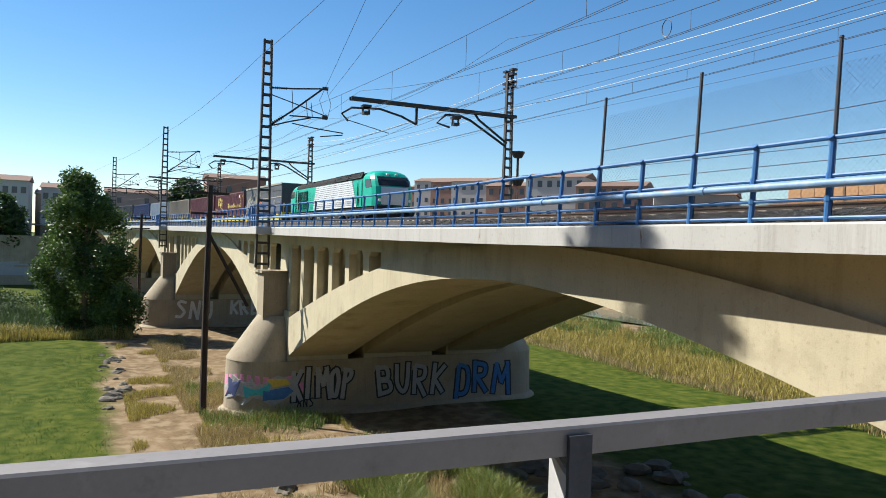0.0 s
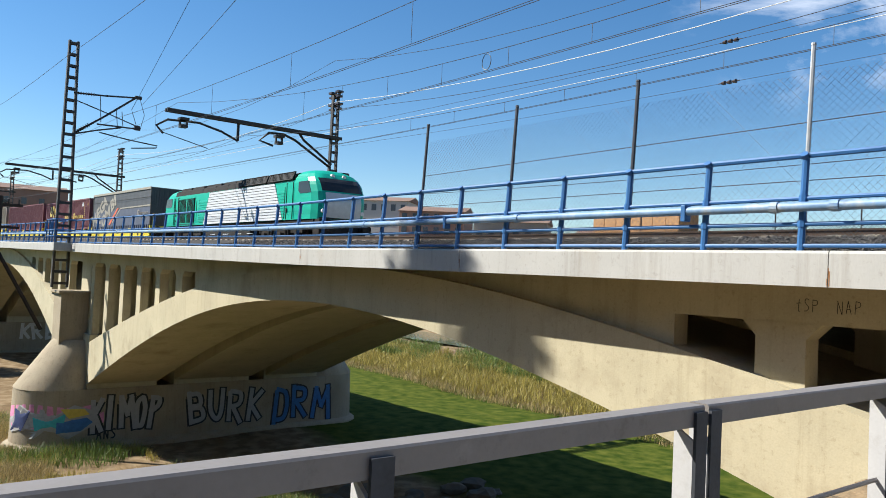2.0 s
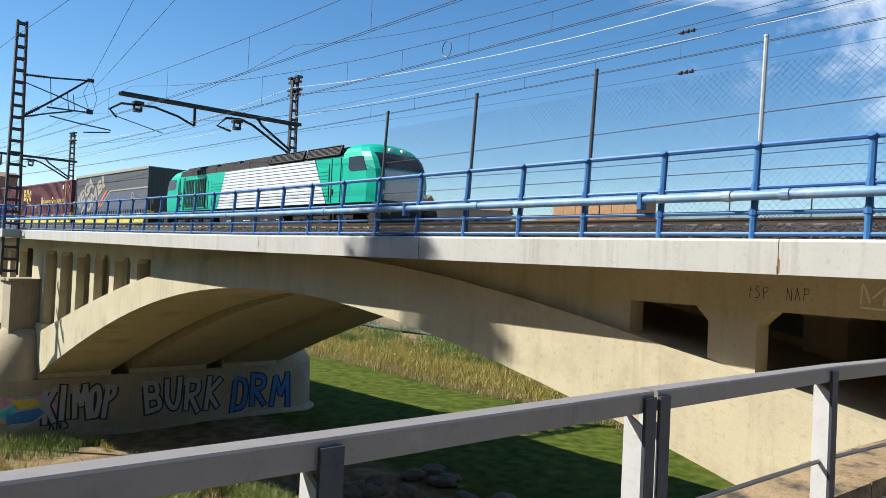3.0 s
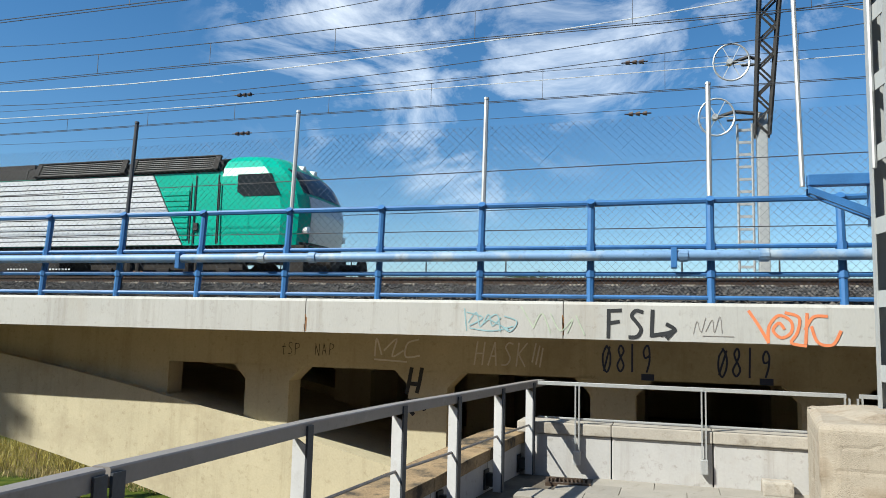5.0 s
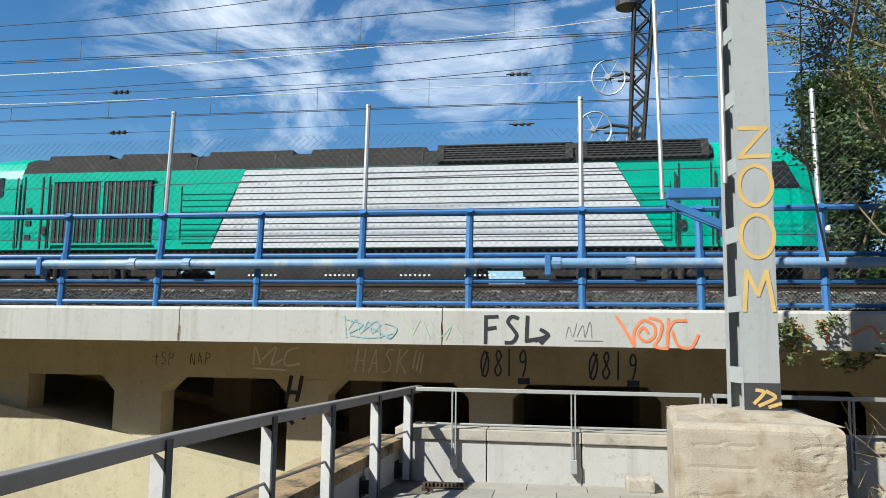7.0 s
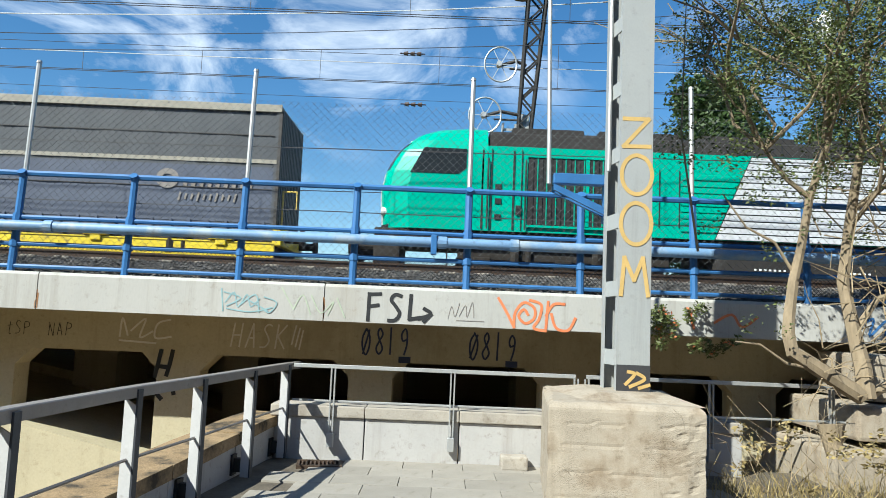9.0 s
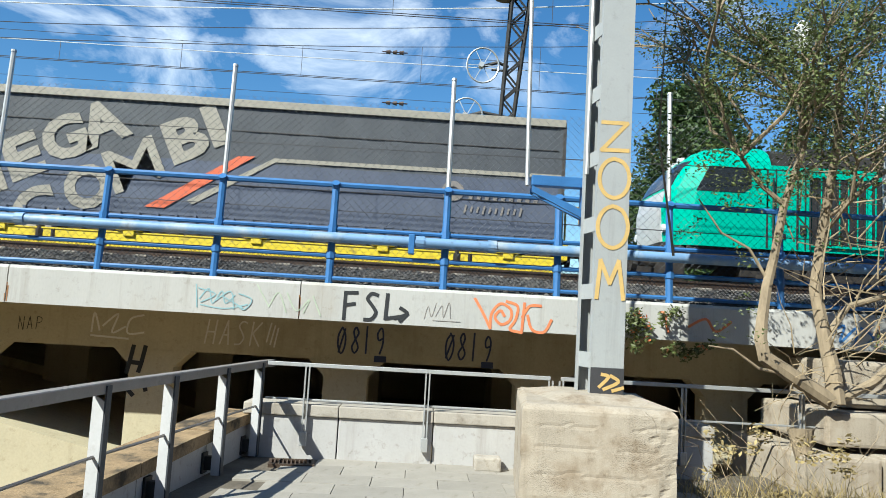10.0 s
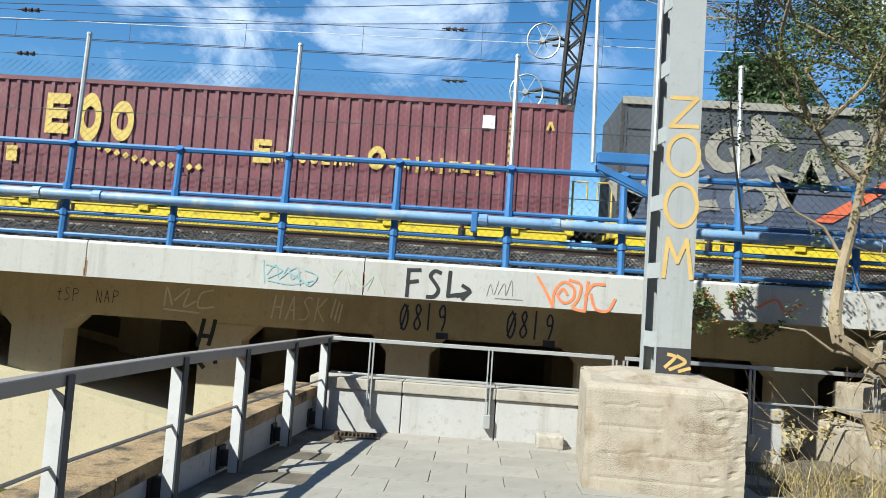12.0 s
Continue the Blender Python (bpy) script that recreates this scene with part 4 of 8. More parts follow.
def build_fence():
    f = tagged(empty("chain_link_fence"), "tall chain-link fence on galvanised posts behind the railing", "fence", kind="structure")
    bm = bmesh.new()
    rod(bm, (0, 0.06, 1.95), (0, 0.187, 4.47), 0.03, seg=8)
    rod(bm, (0, 0.187, 4.47), (0, 0.187, 4.50), 0.036, 0.03, seg=8)
    post = None
    xs = [-8.1 + 2.7 * i for i in range(11)]
    for x in xs:
        if x == xs[0]:
            post = part("post", bm.copy(), M["darkpost"], f, "dark weathered post")
            post.matrix_basis = pose(x, along(x), 0)
        elif x == xs[3]:
            post = part("post", bm, M["galv"], f)
            post.matrix_basis = pose(x, along(x), 0)
        else:
            again(post, pose(x, along(x), 0))

    def netting(step, w, h, r):
        b = bmesh.new()
        n = int((w + h) / step)
        for s in (1, -1):
            for i in range(n + 1):
                a = -h + i * step
                t0, t1 = max(0.0, -a), min(h, w - a)
                if t1 - t0 < 0.02:
                    continue
                pts = [(a + t0, t0), (a + t1, t1)]
                if s < 0:
                    pts = [(w - u, v) for u, v in pts]
                (u0, v0), (u1, v1) = pts
                rod(b, (u0, 0.0716 * v0 + 0.004 * s, v0), (u1, 0.0716 * v1 + 0.004 * s, v1), r, seg=3, cap=False)
        return b
    net = low = None
    for x in xs[:-1]:
        m = pose(x, 0.07, 1.95)
        if net is None:
            net = part("netting", netting(0.095, 2.7, 2.18, 0.0021), M["wire"], f)
            net.matrix_basis = m
            low = part("lower_netting", netting(0.05, 2.7, 0.3, 0.004), M["cable"], f, "dark fine mesh strip holding back the ballast")
            low.matrix_basis = pose(x, 0.10, 1.90)
        else:
            again(net, m)
            again(low, pose(x, 0.10, 1.90))
    for z, up in ((3.40, 0.3), (2.75, 0.0)):
        b = bmesh.new()
        rod(b, at(-8.1, 0.05 + lean(z), z), at(18.9, 0.05 + lean(z), z + up), 0.007, seg=4)
        part("line_wire", b, M["cable"], f)
    # fence on the far edge of the deck
    g = tagged(empty("far_fence"), "thin posts and wire along the far deck edge", "fence", kind="structure")
    bm = bmesh.new()
    rod(bm, (0, 14.7, 1.85), (0, 14.7, 3.9), 0.025, seg=6)
    post = None
    for i in range(12):
        x = 16 - 2.7 * i
        if post is None:
            post = part("post", bm, M["darksteel"], g)
            post.matrix_basis = pose(x, along(x), 0)
        else:
            again(post, pose(x, along(x), 0))
    for z in (2.4, 2.9, 3.4):
        b = bmesh.new()
        rod(b, (16, 14.7, z), (-13.7, 14.7, z), 0.006, seg=4)
        part("wire", b, M["cable"], g)


build_fence()

TRACK = 9.3
TRAIN = []


# ---- train ----
NOSE = ((3.36, 10.72, 1.42), (3.8, 10.76, 1.43), (4.22, 10.78, 1.44), (4.67, 10.69, 1.44), (5.0, 10.52, 1.44), (5.17, 10.41, 1.43), (5.4, 10.2, 1.36), (5.6, 9.98, 1.22), (5.74, 9.72, 1.0), (5.82, 9.45, 0.8))


def nose_at(z):
    for (z0, x0, w0), (z1, x1, w1) in zip(NOSE, NOSE[1:]):
        if z <= z1:
            t = (z - z0) / (z1 - z0)
            return x0 + (x1 - x0) * t, w0 + (w1 - w0) * t
    return NOSE[-1][1:]


def front_x(z, y):
    xf, w = nose_at(z)
    r = 0.6
    k = abs(y) - (w - r)
    return xf + 0.06 * (1 - (y / w) ** 2) - (0 if k <= 0 else r - math.sqrt(max(0.0, r * r - k * k)))


def slab(bm, poly, y0, y1, mi=0):
    """A flat plate of the outline poly (x, z), between two depths."""
    loft(bm, [[(x, y1, z) for x, z in poly], [(x, y0, z) for x, z in poly]], mi)


def bogie(parent, x, wheels=(-1.85, 0.0, 1.85)):
    w = max(wheels) + 0.55
    b = parent
    for s in (-1, 1):
        bm = bmesh.new()
        y = s * 1.12
        box(bm, x - w, x + w, y - 0.08, y + 0.08, 2.72, 2.95, bevel=0.02)
        for k in wheels:
            box(bm, x + k - 0.2, x + k + 0.2, y - 0.14, y + 0.14, 2.5, 2.78, bevel=0.03)
        for k in wheels[:-1]:
            rod(bm, (x + k + 0.75, y - 0.1, 2.6), (x + k + 0.75, y - 0.1, 3.1), 0.11, seg=8)
            rod(bm, (x + k + 1.05, y - 0.12, 2.62), (x + k + 1.05, y - 0.12, 3.05), 0.07, seg=8)
        if s < 0:
            box(bm, x - 0.3, x + 0.3, -1.06, 1.04, 2.74, 2.92)
            b = part("bogie", bm, M["bogie"], parent, "dirty dark bogie frame with springs")
        else:
            part("side_frame", bm, M["bogie"], b)
    for k in wheels:
        bm = bmesh.new()
        for s in (-1, 1):
            rod(bm, (x + k, s * 0.80, 2.645), (x + k, s * 0.94, 2.645), 0.5, seg=20)
        rod(bm, (x + k, -0.8, 2.645), (x + k, 0.8, 2.645), 0.08, seg=8)
        part("wheelset", bm, M["railsteel"], b)
    return b


def build_loco():
    lo = tagged(empty("locomotive"), "green and white diesel locomotive with a sooty dark roof", "locomotive")
    C = 9.48                                  # local x of the loco's middle is -C
    for s in (1, -1):
        bm = bmesh.new()
        rings = []
        for z, xf, w in NOSE:
            ys = [-w + 2 * w * i / 18 for i in range(19)]
            rings.append([(-C + s * 8.4, -w, z)] + [(-C + s * front_x(z, y), y, z) for y in ys] + [(-C + s * 8.4, w, z)])
        loft(bm, rings)
        bmesh.ops.recalc_face_normals(bm, faces=bm.faces[:])
        cab = part("cab", bm, M["green"], lo, smooth=False)

        def patch(name, z0, z1, y0, y1, mat, off, label=""):
            b = bmesh.new()
            nz, ny = 6, 12
            out, back = [], []
            for lst, o in ((out, off), (back, -0.02)):
                for i in range(nz + 1):
                    z = z0 + (z1 - z0) * i / nz
                    lst.append([b.verts.new((-C + s * (front_x(z, y0 + (y1 - y0) * j / ny) + o), y0 + (y1 - y0) * j / ny, z)) for j in range(ny + 1)])
            for g in (out, back):
                for i in range(nz):
                    for j in range(ny):
                        b.faces.new((g[i][j], g[i][j + 1], g[i + 1][j + 1], g[i + 1][j]))
            rim = lambda g: g[0][:] + [r[-1] for r in g[1:]] + g[-1][-2::-1] + [r[0] for r in g[-2:0:-1]]
            ro, rb = rim(out), rim(back)
            for i in range(len(ro)):
                k = (i + 1) % len(ro)
                b.faces.new((ro[i], ro[k], rb[k], rb[i]))
            bmesh.ops.recalc_face_normals(b, faces=b.faces[:])
            return part(name, b, mat, cab, label, smooth=False)
        patch("windscreen", 4.72, 5.36, -1.12, 1.12, M["glass"], 0.015, "dark tinted windscreen")
        patch("front_panel", 3.45, 4.64, -0.98, 0.98, M["silver"], 0.015, "silver grey front panel")
        patch("lower_skirt", 3.37, 3.44, -1.2, 1.2, M["black"], 0.02)
        for y in (-0.32, 0.32):
            b = bmesh.new()
            rod(b, (-C + s * 10.0, y, 5.52), (-C + s * 10.2, y, 5.5), 0.1, seg=10)
            part("headlight", b, M["glow"], cab)
        for y in (-1.08, 1.08):
            b = bmesh.new()
            xx = front_x(3.75, y)
            rod(b, (-C + s * (xx - 0.1), y, 3.75), (-C + s * (xx + 0.06), y, 3.75), 0.1, seg=10)
            part("marker_light", b, M["glow"], cab)
        for side in (-1, 1):
            b = bmesh.new()
            k = s
            poly = [(-C + k * (C - 0.6), 5.2), (-C + k * (C + 0.36), 5.2), (-C + k * (C + 0.66), 4.62), (-C + k * (C - 0.42), 4.62), (-C + k * (C - 0.6), 4.75)]
            slab(b, poly, side * 1.40, side * 1.452)
            part("side_window", b, M["glass"], cab, "dark cab side window")
            b = bmesh.new()
            for xx in (-1.1, -1.95):
                rod(b, (-C + k * (C + xx), side * 1.48, 3.4), (-C + k * (C + xx), side * 1.48, 5.0), 0.02, seg=6)
            for xx in (-1.18, -1.86):
                box(b, -C + k * (C + xx) - 0.008, -C + k * (C + xx) + 0.008, side * 1.40, side * 1.445, 3.4, 5.22)
            box(b, -C + k * (C - 1.8) - 0.06, -C + k * (C - 1.8) + 0.06, side * 1.42, side * 1.47, 3.75, 3.95)
            part("door_rail", b, M["black"], cab)
        for side in (-1, 1):
            b = bmesh.new()
            rod(b, (-C + s * 10.5, side * 0.95, 2.95), (-C + s * 11.35, side * 0.95, 2.95), 0.1, seg=10)
            rod(b, (-C + s * 11.35, side * 0.95, 2.95), (-C + s * 11.48, side * 0.95, 2.95), 0.24, seg=14)
            part("buffer", b, M["bogie"], lo)
        b = bmesh.new()
        box(b, -C + s * 10.55 - 0.35, -C + s * 10.55 + 0.25, -1.3, 1.3, 2.45, 3.36, bevel=0.05)
        part("pilot", b, M["bogie"], lo)
    bm = bmesh.new()
    sec = [(-1.42, 3.36), (-1.42, 5.3), (1.42, 5.3), (1.42, 3.36)]
    loft(bm, [[(x, y, z) for y, z in sec] for x in (-C - 8.4, -C + 8.4)])
    part("body", bm, M["green"], lo)
    bm = bmesh.new()
    sec = [(-1.41, 5.302), (-1.34, 5.6), (-1.08, 5.72), (0, 5.78), (1.08, 5.72), (1.34, 5.6), (1.41, 5.302)]
    loft(bm, [[(x, y, z) for y, z in sec] for x in (-C - 8.35, -C + 8.35)])
    roof = part("roof", bm, M["roofgrey"], lo, "soot-darkened grey roof")
    # sloping intake frames with slats
    for u0, u1 in ((-3.98, -1.2), (-7.25, -4.15)):
        for s in (-1, 1):
            b = bmesh.new()
            for x0, x1, a, c in ((u0, u1, 0.0, 0.07), (u0, u1, 0.93, 1.0), (u0, u0 + 0.16, 0.0, 1.0), (u1 - 0.16, u1, 0.0, 1.0)):
                P = lambda t, o: (s * (1.44 - 0.16 * t + o * 0.9), 5.33 + 0.42 * t + o * 0.4)
                loft(b, [[(x, *P(a, 0)), (x, *P(a, 0.07)), (x, *P(c, 0.07)), (x, *P(c, 0))] for x in (x0, x1)])
            fr = part("intake_frame", b, M["roofgrey"], roof)
            b = bmesh.new()
            for j in range(6):
                t = 0.1 + 0.14 * j
                loft(b, [[(x, *P(t, -0.02)), (x, *P(t, 0.05)), (x, *P(t + 0.05, 0.05)), (x, *P(t + 0.05, -0.02))] for x in (u0 + 0.16, u1 - 0.16)])
            part("intake_slats", b, M["black"], roof)
            b = bmesh.new()
            loft(b, [[(x, *P(0.05, 0.0)), (x, *P(0.05, 0.012)), (x, *P(0.95, 0.012)), (x, *P(0.95, 0.0))] for x in (u0 + 0.1, u1 - 0.1)])
            part("intake_back", b, M["black"], roof)
    for x, l in ((-8.95, 1.45), (-11.9, 1.1), (-14.4, 0.95), (-16.5, 0.85), (-4.07, 0.1)):
        b = bmesh.new()
        loft(b, [[(x + sx * l * k, sy * 1.22 * k, z) for sx, sy in ((-1, -1), (1, -1), (1, 1), (-1, 1))] for k, z in ((1.0, 5.6), (0.96, 5.8), (0.75, 5.86))])
        part("roof_hatch", b, M["roofgrey"], roof)
    for x in (-7.6, -9.4, -11.2, -13.2):
        for s in (-1, 1):
            b = bmesh.new()
            loft(b, [[(x + k, s * (1.415 + 0.01), 5.31), (x + k, s * 1.355, 5.61), (x + k, s * 1.09, 5.735), (x + k, s * 1.07, 5.70), (x + k, s * 1.33, 5.58)] for k in (-0.012, 0.012)])
            part("roof_seam", b, M["black"], roof)
    # ribbed white flank and its green ends
    n = 13
    for side in (-1, 1):
        b = bmesh.new()
        slab(b, [(-12.74, 3.37), (-2.18, 3.37), (-3.22, 5.29), (-11.92, 5.29)], side * 1.421, side * 1.428)
        groove = part("white_flank", b, M["roofgrey"], lo, "ribbed white side panel with dark grooves")
        b = bmesh.new()
        slab(b, [(-2.16, 3.5), (-2.05, 3.5), (-2.05, 4.9), (-2.98, 4.9)], side * 1.421, side * 1.424)
        front = part("front_louvre", b, M["green"], lo)
        b = bmesh.new()
        slab(b, [(-13.5, 3.5), (-12.78, 3.5), (-12.15, 4.9), (-13.5, 4.9)], side * 1.421, side * 1.424)
        rear = part("rear_louvre", b, M["green"], lo)
        for nm, mat, under, edges in (("plank", "white", groove, ((-12.72, -11.9), (-2.2, -3.24))), ("rib", "green", front, ((-2.16, -3.2), (-2.05, -2.05))), ("rib", "green", rear, ((-13.5, -13.5), (-12.76, -11.94)))):
            for j in range(n):
                za, zb = 3.375 + (5.29 - 3.375) * j / n, 3.375 + (5.29 - 3.375) * (j + 1) / n - 0.022
                if nm == "rib" and (zb > 4.9 or za < 3.5):
                    continue
                f = lambda e, z: e[0] + (e[1] - e[0]) * (z - 3.375) / 1.915
                pr = [(f(edges[0], za), za), (f(edges[1], za), za), (f(edges[1], zb), zb), (f(edges[0], zb), zb)]
                if pr[1][0] <= pr[0][0]:
                    continue
                b = bmesh.new()
                loft(b, [[(x, side * 1.424, z) for x, z in pr], [(x, side * 1.452, z - (0.012 if k > 1 else 0.0)) for k, (x, z) in enumerate(pr)]])
                bmesh.ops.recalc_face_normals(b, faces=b.faces[:])
                part(nm, b, M[mat], under)
    b = bmesh.new()
    box(b, -16.95, -14.3, -1.455, -1.421, 3.5, 5.08)
    gr = part("side_grille", b, M["black"], lo, "large dark radiator grille in two bays")
    for j in range(25):
        x = -16.85 + 0.105 * j
        if abs(x + 15.62) > 0.06:
            b = bmesh.new()
            box(b, x - 0.011, x + 0.011, -1.475, -1.456, 3.54, 5.04)
            part("slat", b, M["green"] if j % 2 else M["black"], gr)
    b = bmesh.new()
    box(b, -15.66, -15.58, -1.48, -1.456, 3.5, 5.08)
    for z in (3.47, 5.06):
        box(b, -17.0, -14.25, -1.48, -1.456, z, z + 0.05)
    part("grille_frame", b, M["green"], gr)
    b = bmesh.new()
    for x0, x1, z0, z1 in ((-18.0, -17.96, 3.4, 5.2), (-17.3, -17.26, 3.4, 5.2), (-14.0, -13.98, 3.6, 4.9), (-13.55, -13.53, 3.6, 4.9)):
        box(b, x0, x1, -1.44, -1.415, z0, z1)
    for x, z in ((-17.62, 3.62), (-17.62, 3.98), (-17.62, 4.3)):
        box(b, x - 0.07, x + 0.07, -1.445, -1.415, z, z + 0.12)
    part("door_gap", b, M["black"], lo)
    b = bmesh.new()
    box(b, -C - 10.3, -C + 10.3, -1.36, 1.36, 3.08, 3.355)
    part("underframe", b, M["bogie"], lo)
    b = bmesh.new()
    box(b, -C - 3.2, -C + 3.2, -1.3, 1.3, 2.3, 3.1, bevel=0.12)
    tank = part("fuel_tank", b, M["roofgrey"], lo)
    b = bmesh.new()
    for x in (-11.8, -9.9, -8.1, -6.6):
        for k in range(7):
            box(b, x + 0.11 * k, x + 0.11 * k + 0.05, -1.315, -1.301, 2.72, 2.76)
    part("tank_marks", b, M["label"], tank)
    for x in (-C - 6.6, -C + 6.6):
        bogie(lo, x)
    TRAIN.append((lo, 0.0))


build_loco()


def wagon(L, mat="yellow"):
    w = tagged(empty("flat_wagon"), "yellow intermodal flat wagon with dark bogies", "wagon", group="wagons of the train")
    h = L / 2
    bm = bmesh.new()
    for s in (-1, 1):
        loft(bm, [[(x, s * y, z) for y, z in ((1.18, 2.53), (1.31, 2.53), (1.31, 2.56), (1.29, 2.57), (1.29, 2.86), (1.31, 2.87), (1.31, 2.90), (1.18, 2.90))] for x in (-h + 0.1, h - 0.1)])
    part("side_sill", bm, M[mat], w)
    bm = bmesh.new()
    box(bm, -h + 0.1, h - 0.1, -1.15, 1.15, 2.42, 3.05)
    part("floor", bm, M["bogie"], w)
    for s in (-1, 1):
        bm = bmesh.new()
        box(bm, s * (h - 0.05) - 0.1, s * (h - 0.05) + 0.1, -1.3, 1.3, 2.84, 3.28, bevel=0.02)
        part("headstock", bm, M[mat], w)
        for y in (-0.9, 0.9):
            bm = bmesh.new()
            rod(bm, (s * h, y, 3.03), (s * (h + 0.42), y, 3.03), 0.1, seg=8)
            rod(bm, (s * (h + 0.42), y, 3.03), (s * (h + 0.5), y, 3.03), 0.22, seg=12)
            part("buffer", bm, M["bogie"], w)
        bm = bmesh.new()
        rod(bm, (s * h, -1.1, 3.2), (s * h, -1.1, 4.1), 0.025, seg=6)
        rod(bm, (s * (h + 0.32), -1.1, 3.7), (s * (h + 0.32), -1.1, 4.1), 0.02, seg=6)
        rod(bm, (s * h, -1.1, 4.1), (s * (h + 0.32), -1.1, 4.1), 0.02, seg=6)
        part("hand_grip", bm, M["gold"], w)
        bogie(w, s * (h - 2.3), (-0.9, 0.9))
    for x in [-h + 1.3 + (2 * h - 2.6) * i / 4 for i in range(5)]:
        bm = bmesh.new()
        box(bm, x - 0.28, x + 0.28, -1.36, -1.2, 2.92, 3.12, bevel=0.03)
        box(bm, x - 0.12, x + 0.12, -1.34, -1.22, 2.8, 2.95, bevel=0.02)
        part("twist_lock", bm, M[mat], w)
    return w


def rail_thing(ob, u):
    TRAIN.append((ob, u))


def block_mark(bm, kind, cx, cz, w, h, turn, y):
    """A plain printed shape: ring, comb, bar or wedge, slanted by turn degrees."""
    c, s = math.cos(radians(turn)), math.sin(radians(turn))
    tf = lambda x, z: (cx + x * c - z * s, cz + x * s + z * c)
    if kind == "ring":
        n = 20
        a = [(0.5 * w * math.cos(2 * math.pi * i / n), 0.5 * h * math.sin(2 * math.pi * i / n)) for i in range(n)]
        for i in range(n):
            p, q = a[i], a[(i + 1) % n]
            slab(bm, [tf(*p), tf(*q), tf(q[0] * 0.5, q[1] * 0.45), tf(p[0] * 0.5, p[1] * 0.45)], y, y - 0.006)
    elif kind == "comb":
        for x0, x1, z0, z1 in ((-0.5, -0.22, -0.5, 0.5), (-0.215, 0.5, 0.24, 0.5), (-0.215, 0.42, -0.13, 0.13), (-0.215, 0.5, -0.5, -0.24)):
            slab(bm, [tf(x0 * w, z0 * h), tf(x1 * w, z0 * h), tf(x1 * w, z1 * h), tf(x0 * w, z1 * h)], y, y - 0.006)
    elif kind == "fork":
        for x0, x1, z0, z1 in ((-0.5, -0.26, -0.5, 0.5), (0.26, 0.5, -0.5, 0.5), (-0.12, 0.12, -0.35, 0.5), (-0.26, 0.26, 0.3, 0.5)):
            slab(bm, [tf(x0 * w, z0 * h), tf(x1 * w, z0 * h), tf(x1 * w, z1 * h), tf(x0 * w, z1 * h)], y, y - 0.006 - 0.001 * (z0 > 0))
    elif kind == "wedge":
        for poly in (((-0.5, -0.5), (-0.2, -0.5), (0.12, 0.5), (-0.18, 0.5)), ((0.2, -0.5), (0.5, -0.5), (0.18, 0.5), (-0.1, 0.5))):
            slab(bm, [tf(a * w, b * h) for a, b in poly], y, y - 0.006 - 0.001 * (poly[0][0] > 0))
    else:
        slab(bm, [tf(-0.5 * w, -0.5 * h), tf(0.5 * w, -0.5 * h), tf(0.5 * w, 0.5 * h), tf(-0.5 * w, 0.5 * h)], y, y - 0.006)


def letter(ch, w, h, thick, depth):
    """A heavy block letter of that width and height, centred, standing in the x-z plane."""
    cu = bpy.data.curves.new("letter", 'FONT')
    cu.body, cu.offset, cu.extrude, cu.resolution_u = ch, thick * (0.25 if ch == "M" else 1.0), 0.0, 3
    ob = bpy.data.objects.new("letter", cu)
    scene.collection.objects.link(ob)
    me = bpy.data.meshes.new_from_object(ob.evaluated_get(bpy.context.evaluated_depsgraph_get()))
    bpy.data.objects.remove(ob)
    bm = bmesh.new()
    bm.from_mesh(me)
    bpy.data.meshes.remove(me)
    xs, ys = [v.co.x for v in bm.verts], [v.co.y for v in bm.verts]
    ax, bx, ay, by = min(xs), max(xs), min(ys), max(ys)
    for v in bm.verts:
        v.co = Vector(((v.co.x - (ax + bx) / 2) / (bx - ax) * w, 0.0, (v.co.y - (ay + by) / 2) / (by - ay) * h))
    r = bmesh.ops.extrude_face_region(bm, geom=bm.faces[:])
    for v in r["geom"]:
        if isinstance(v, bmesh.types.BMVert):
            v.co.y -= depth
    bmesh.ops.recalc_face_normals(bm, faces=bm.faces[:])
    for f in bm.faces:
        f.smooth = False
    return bm


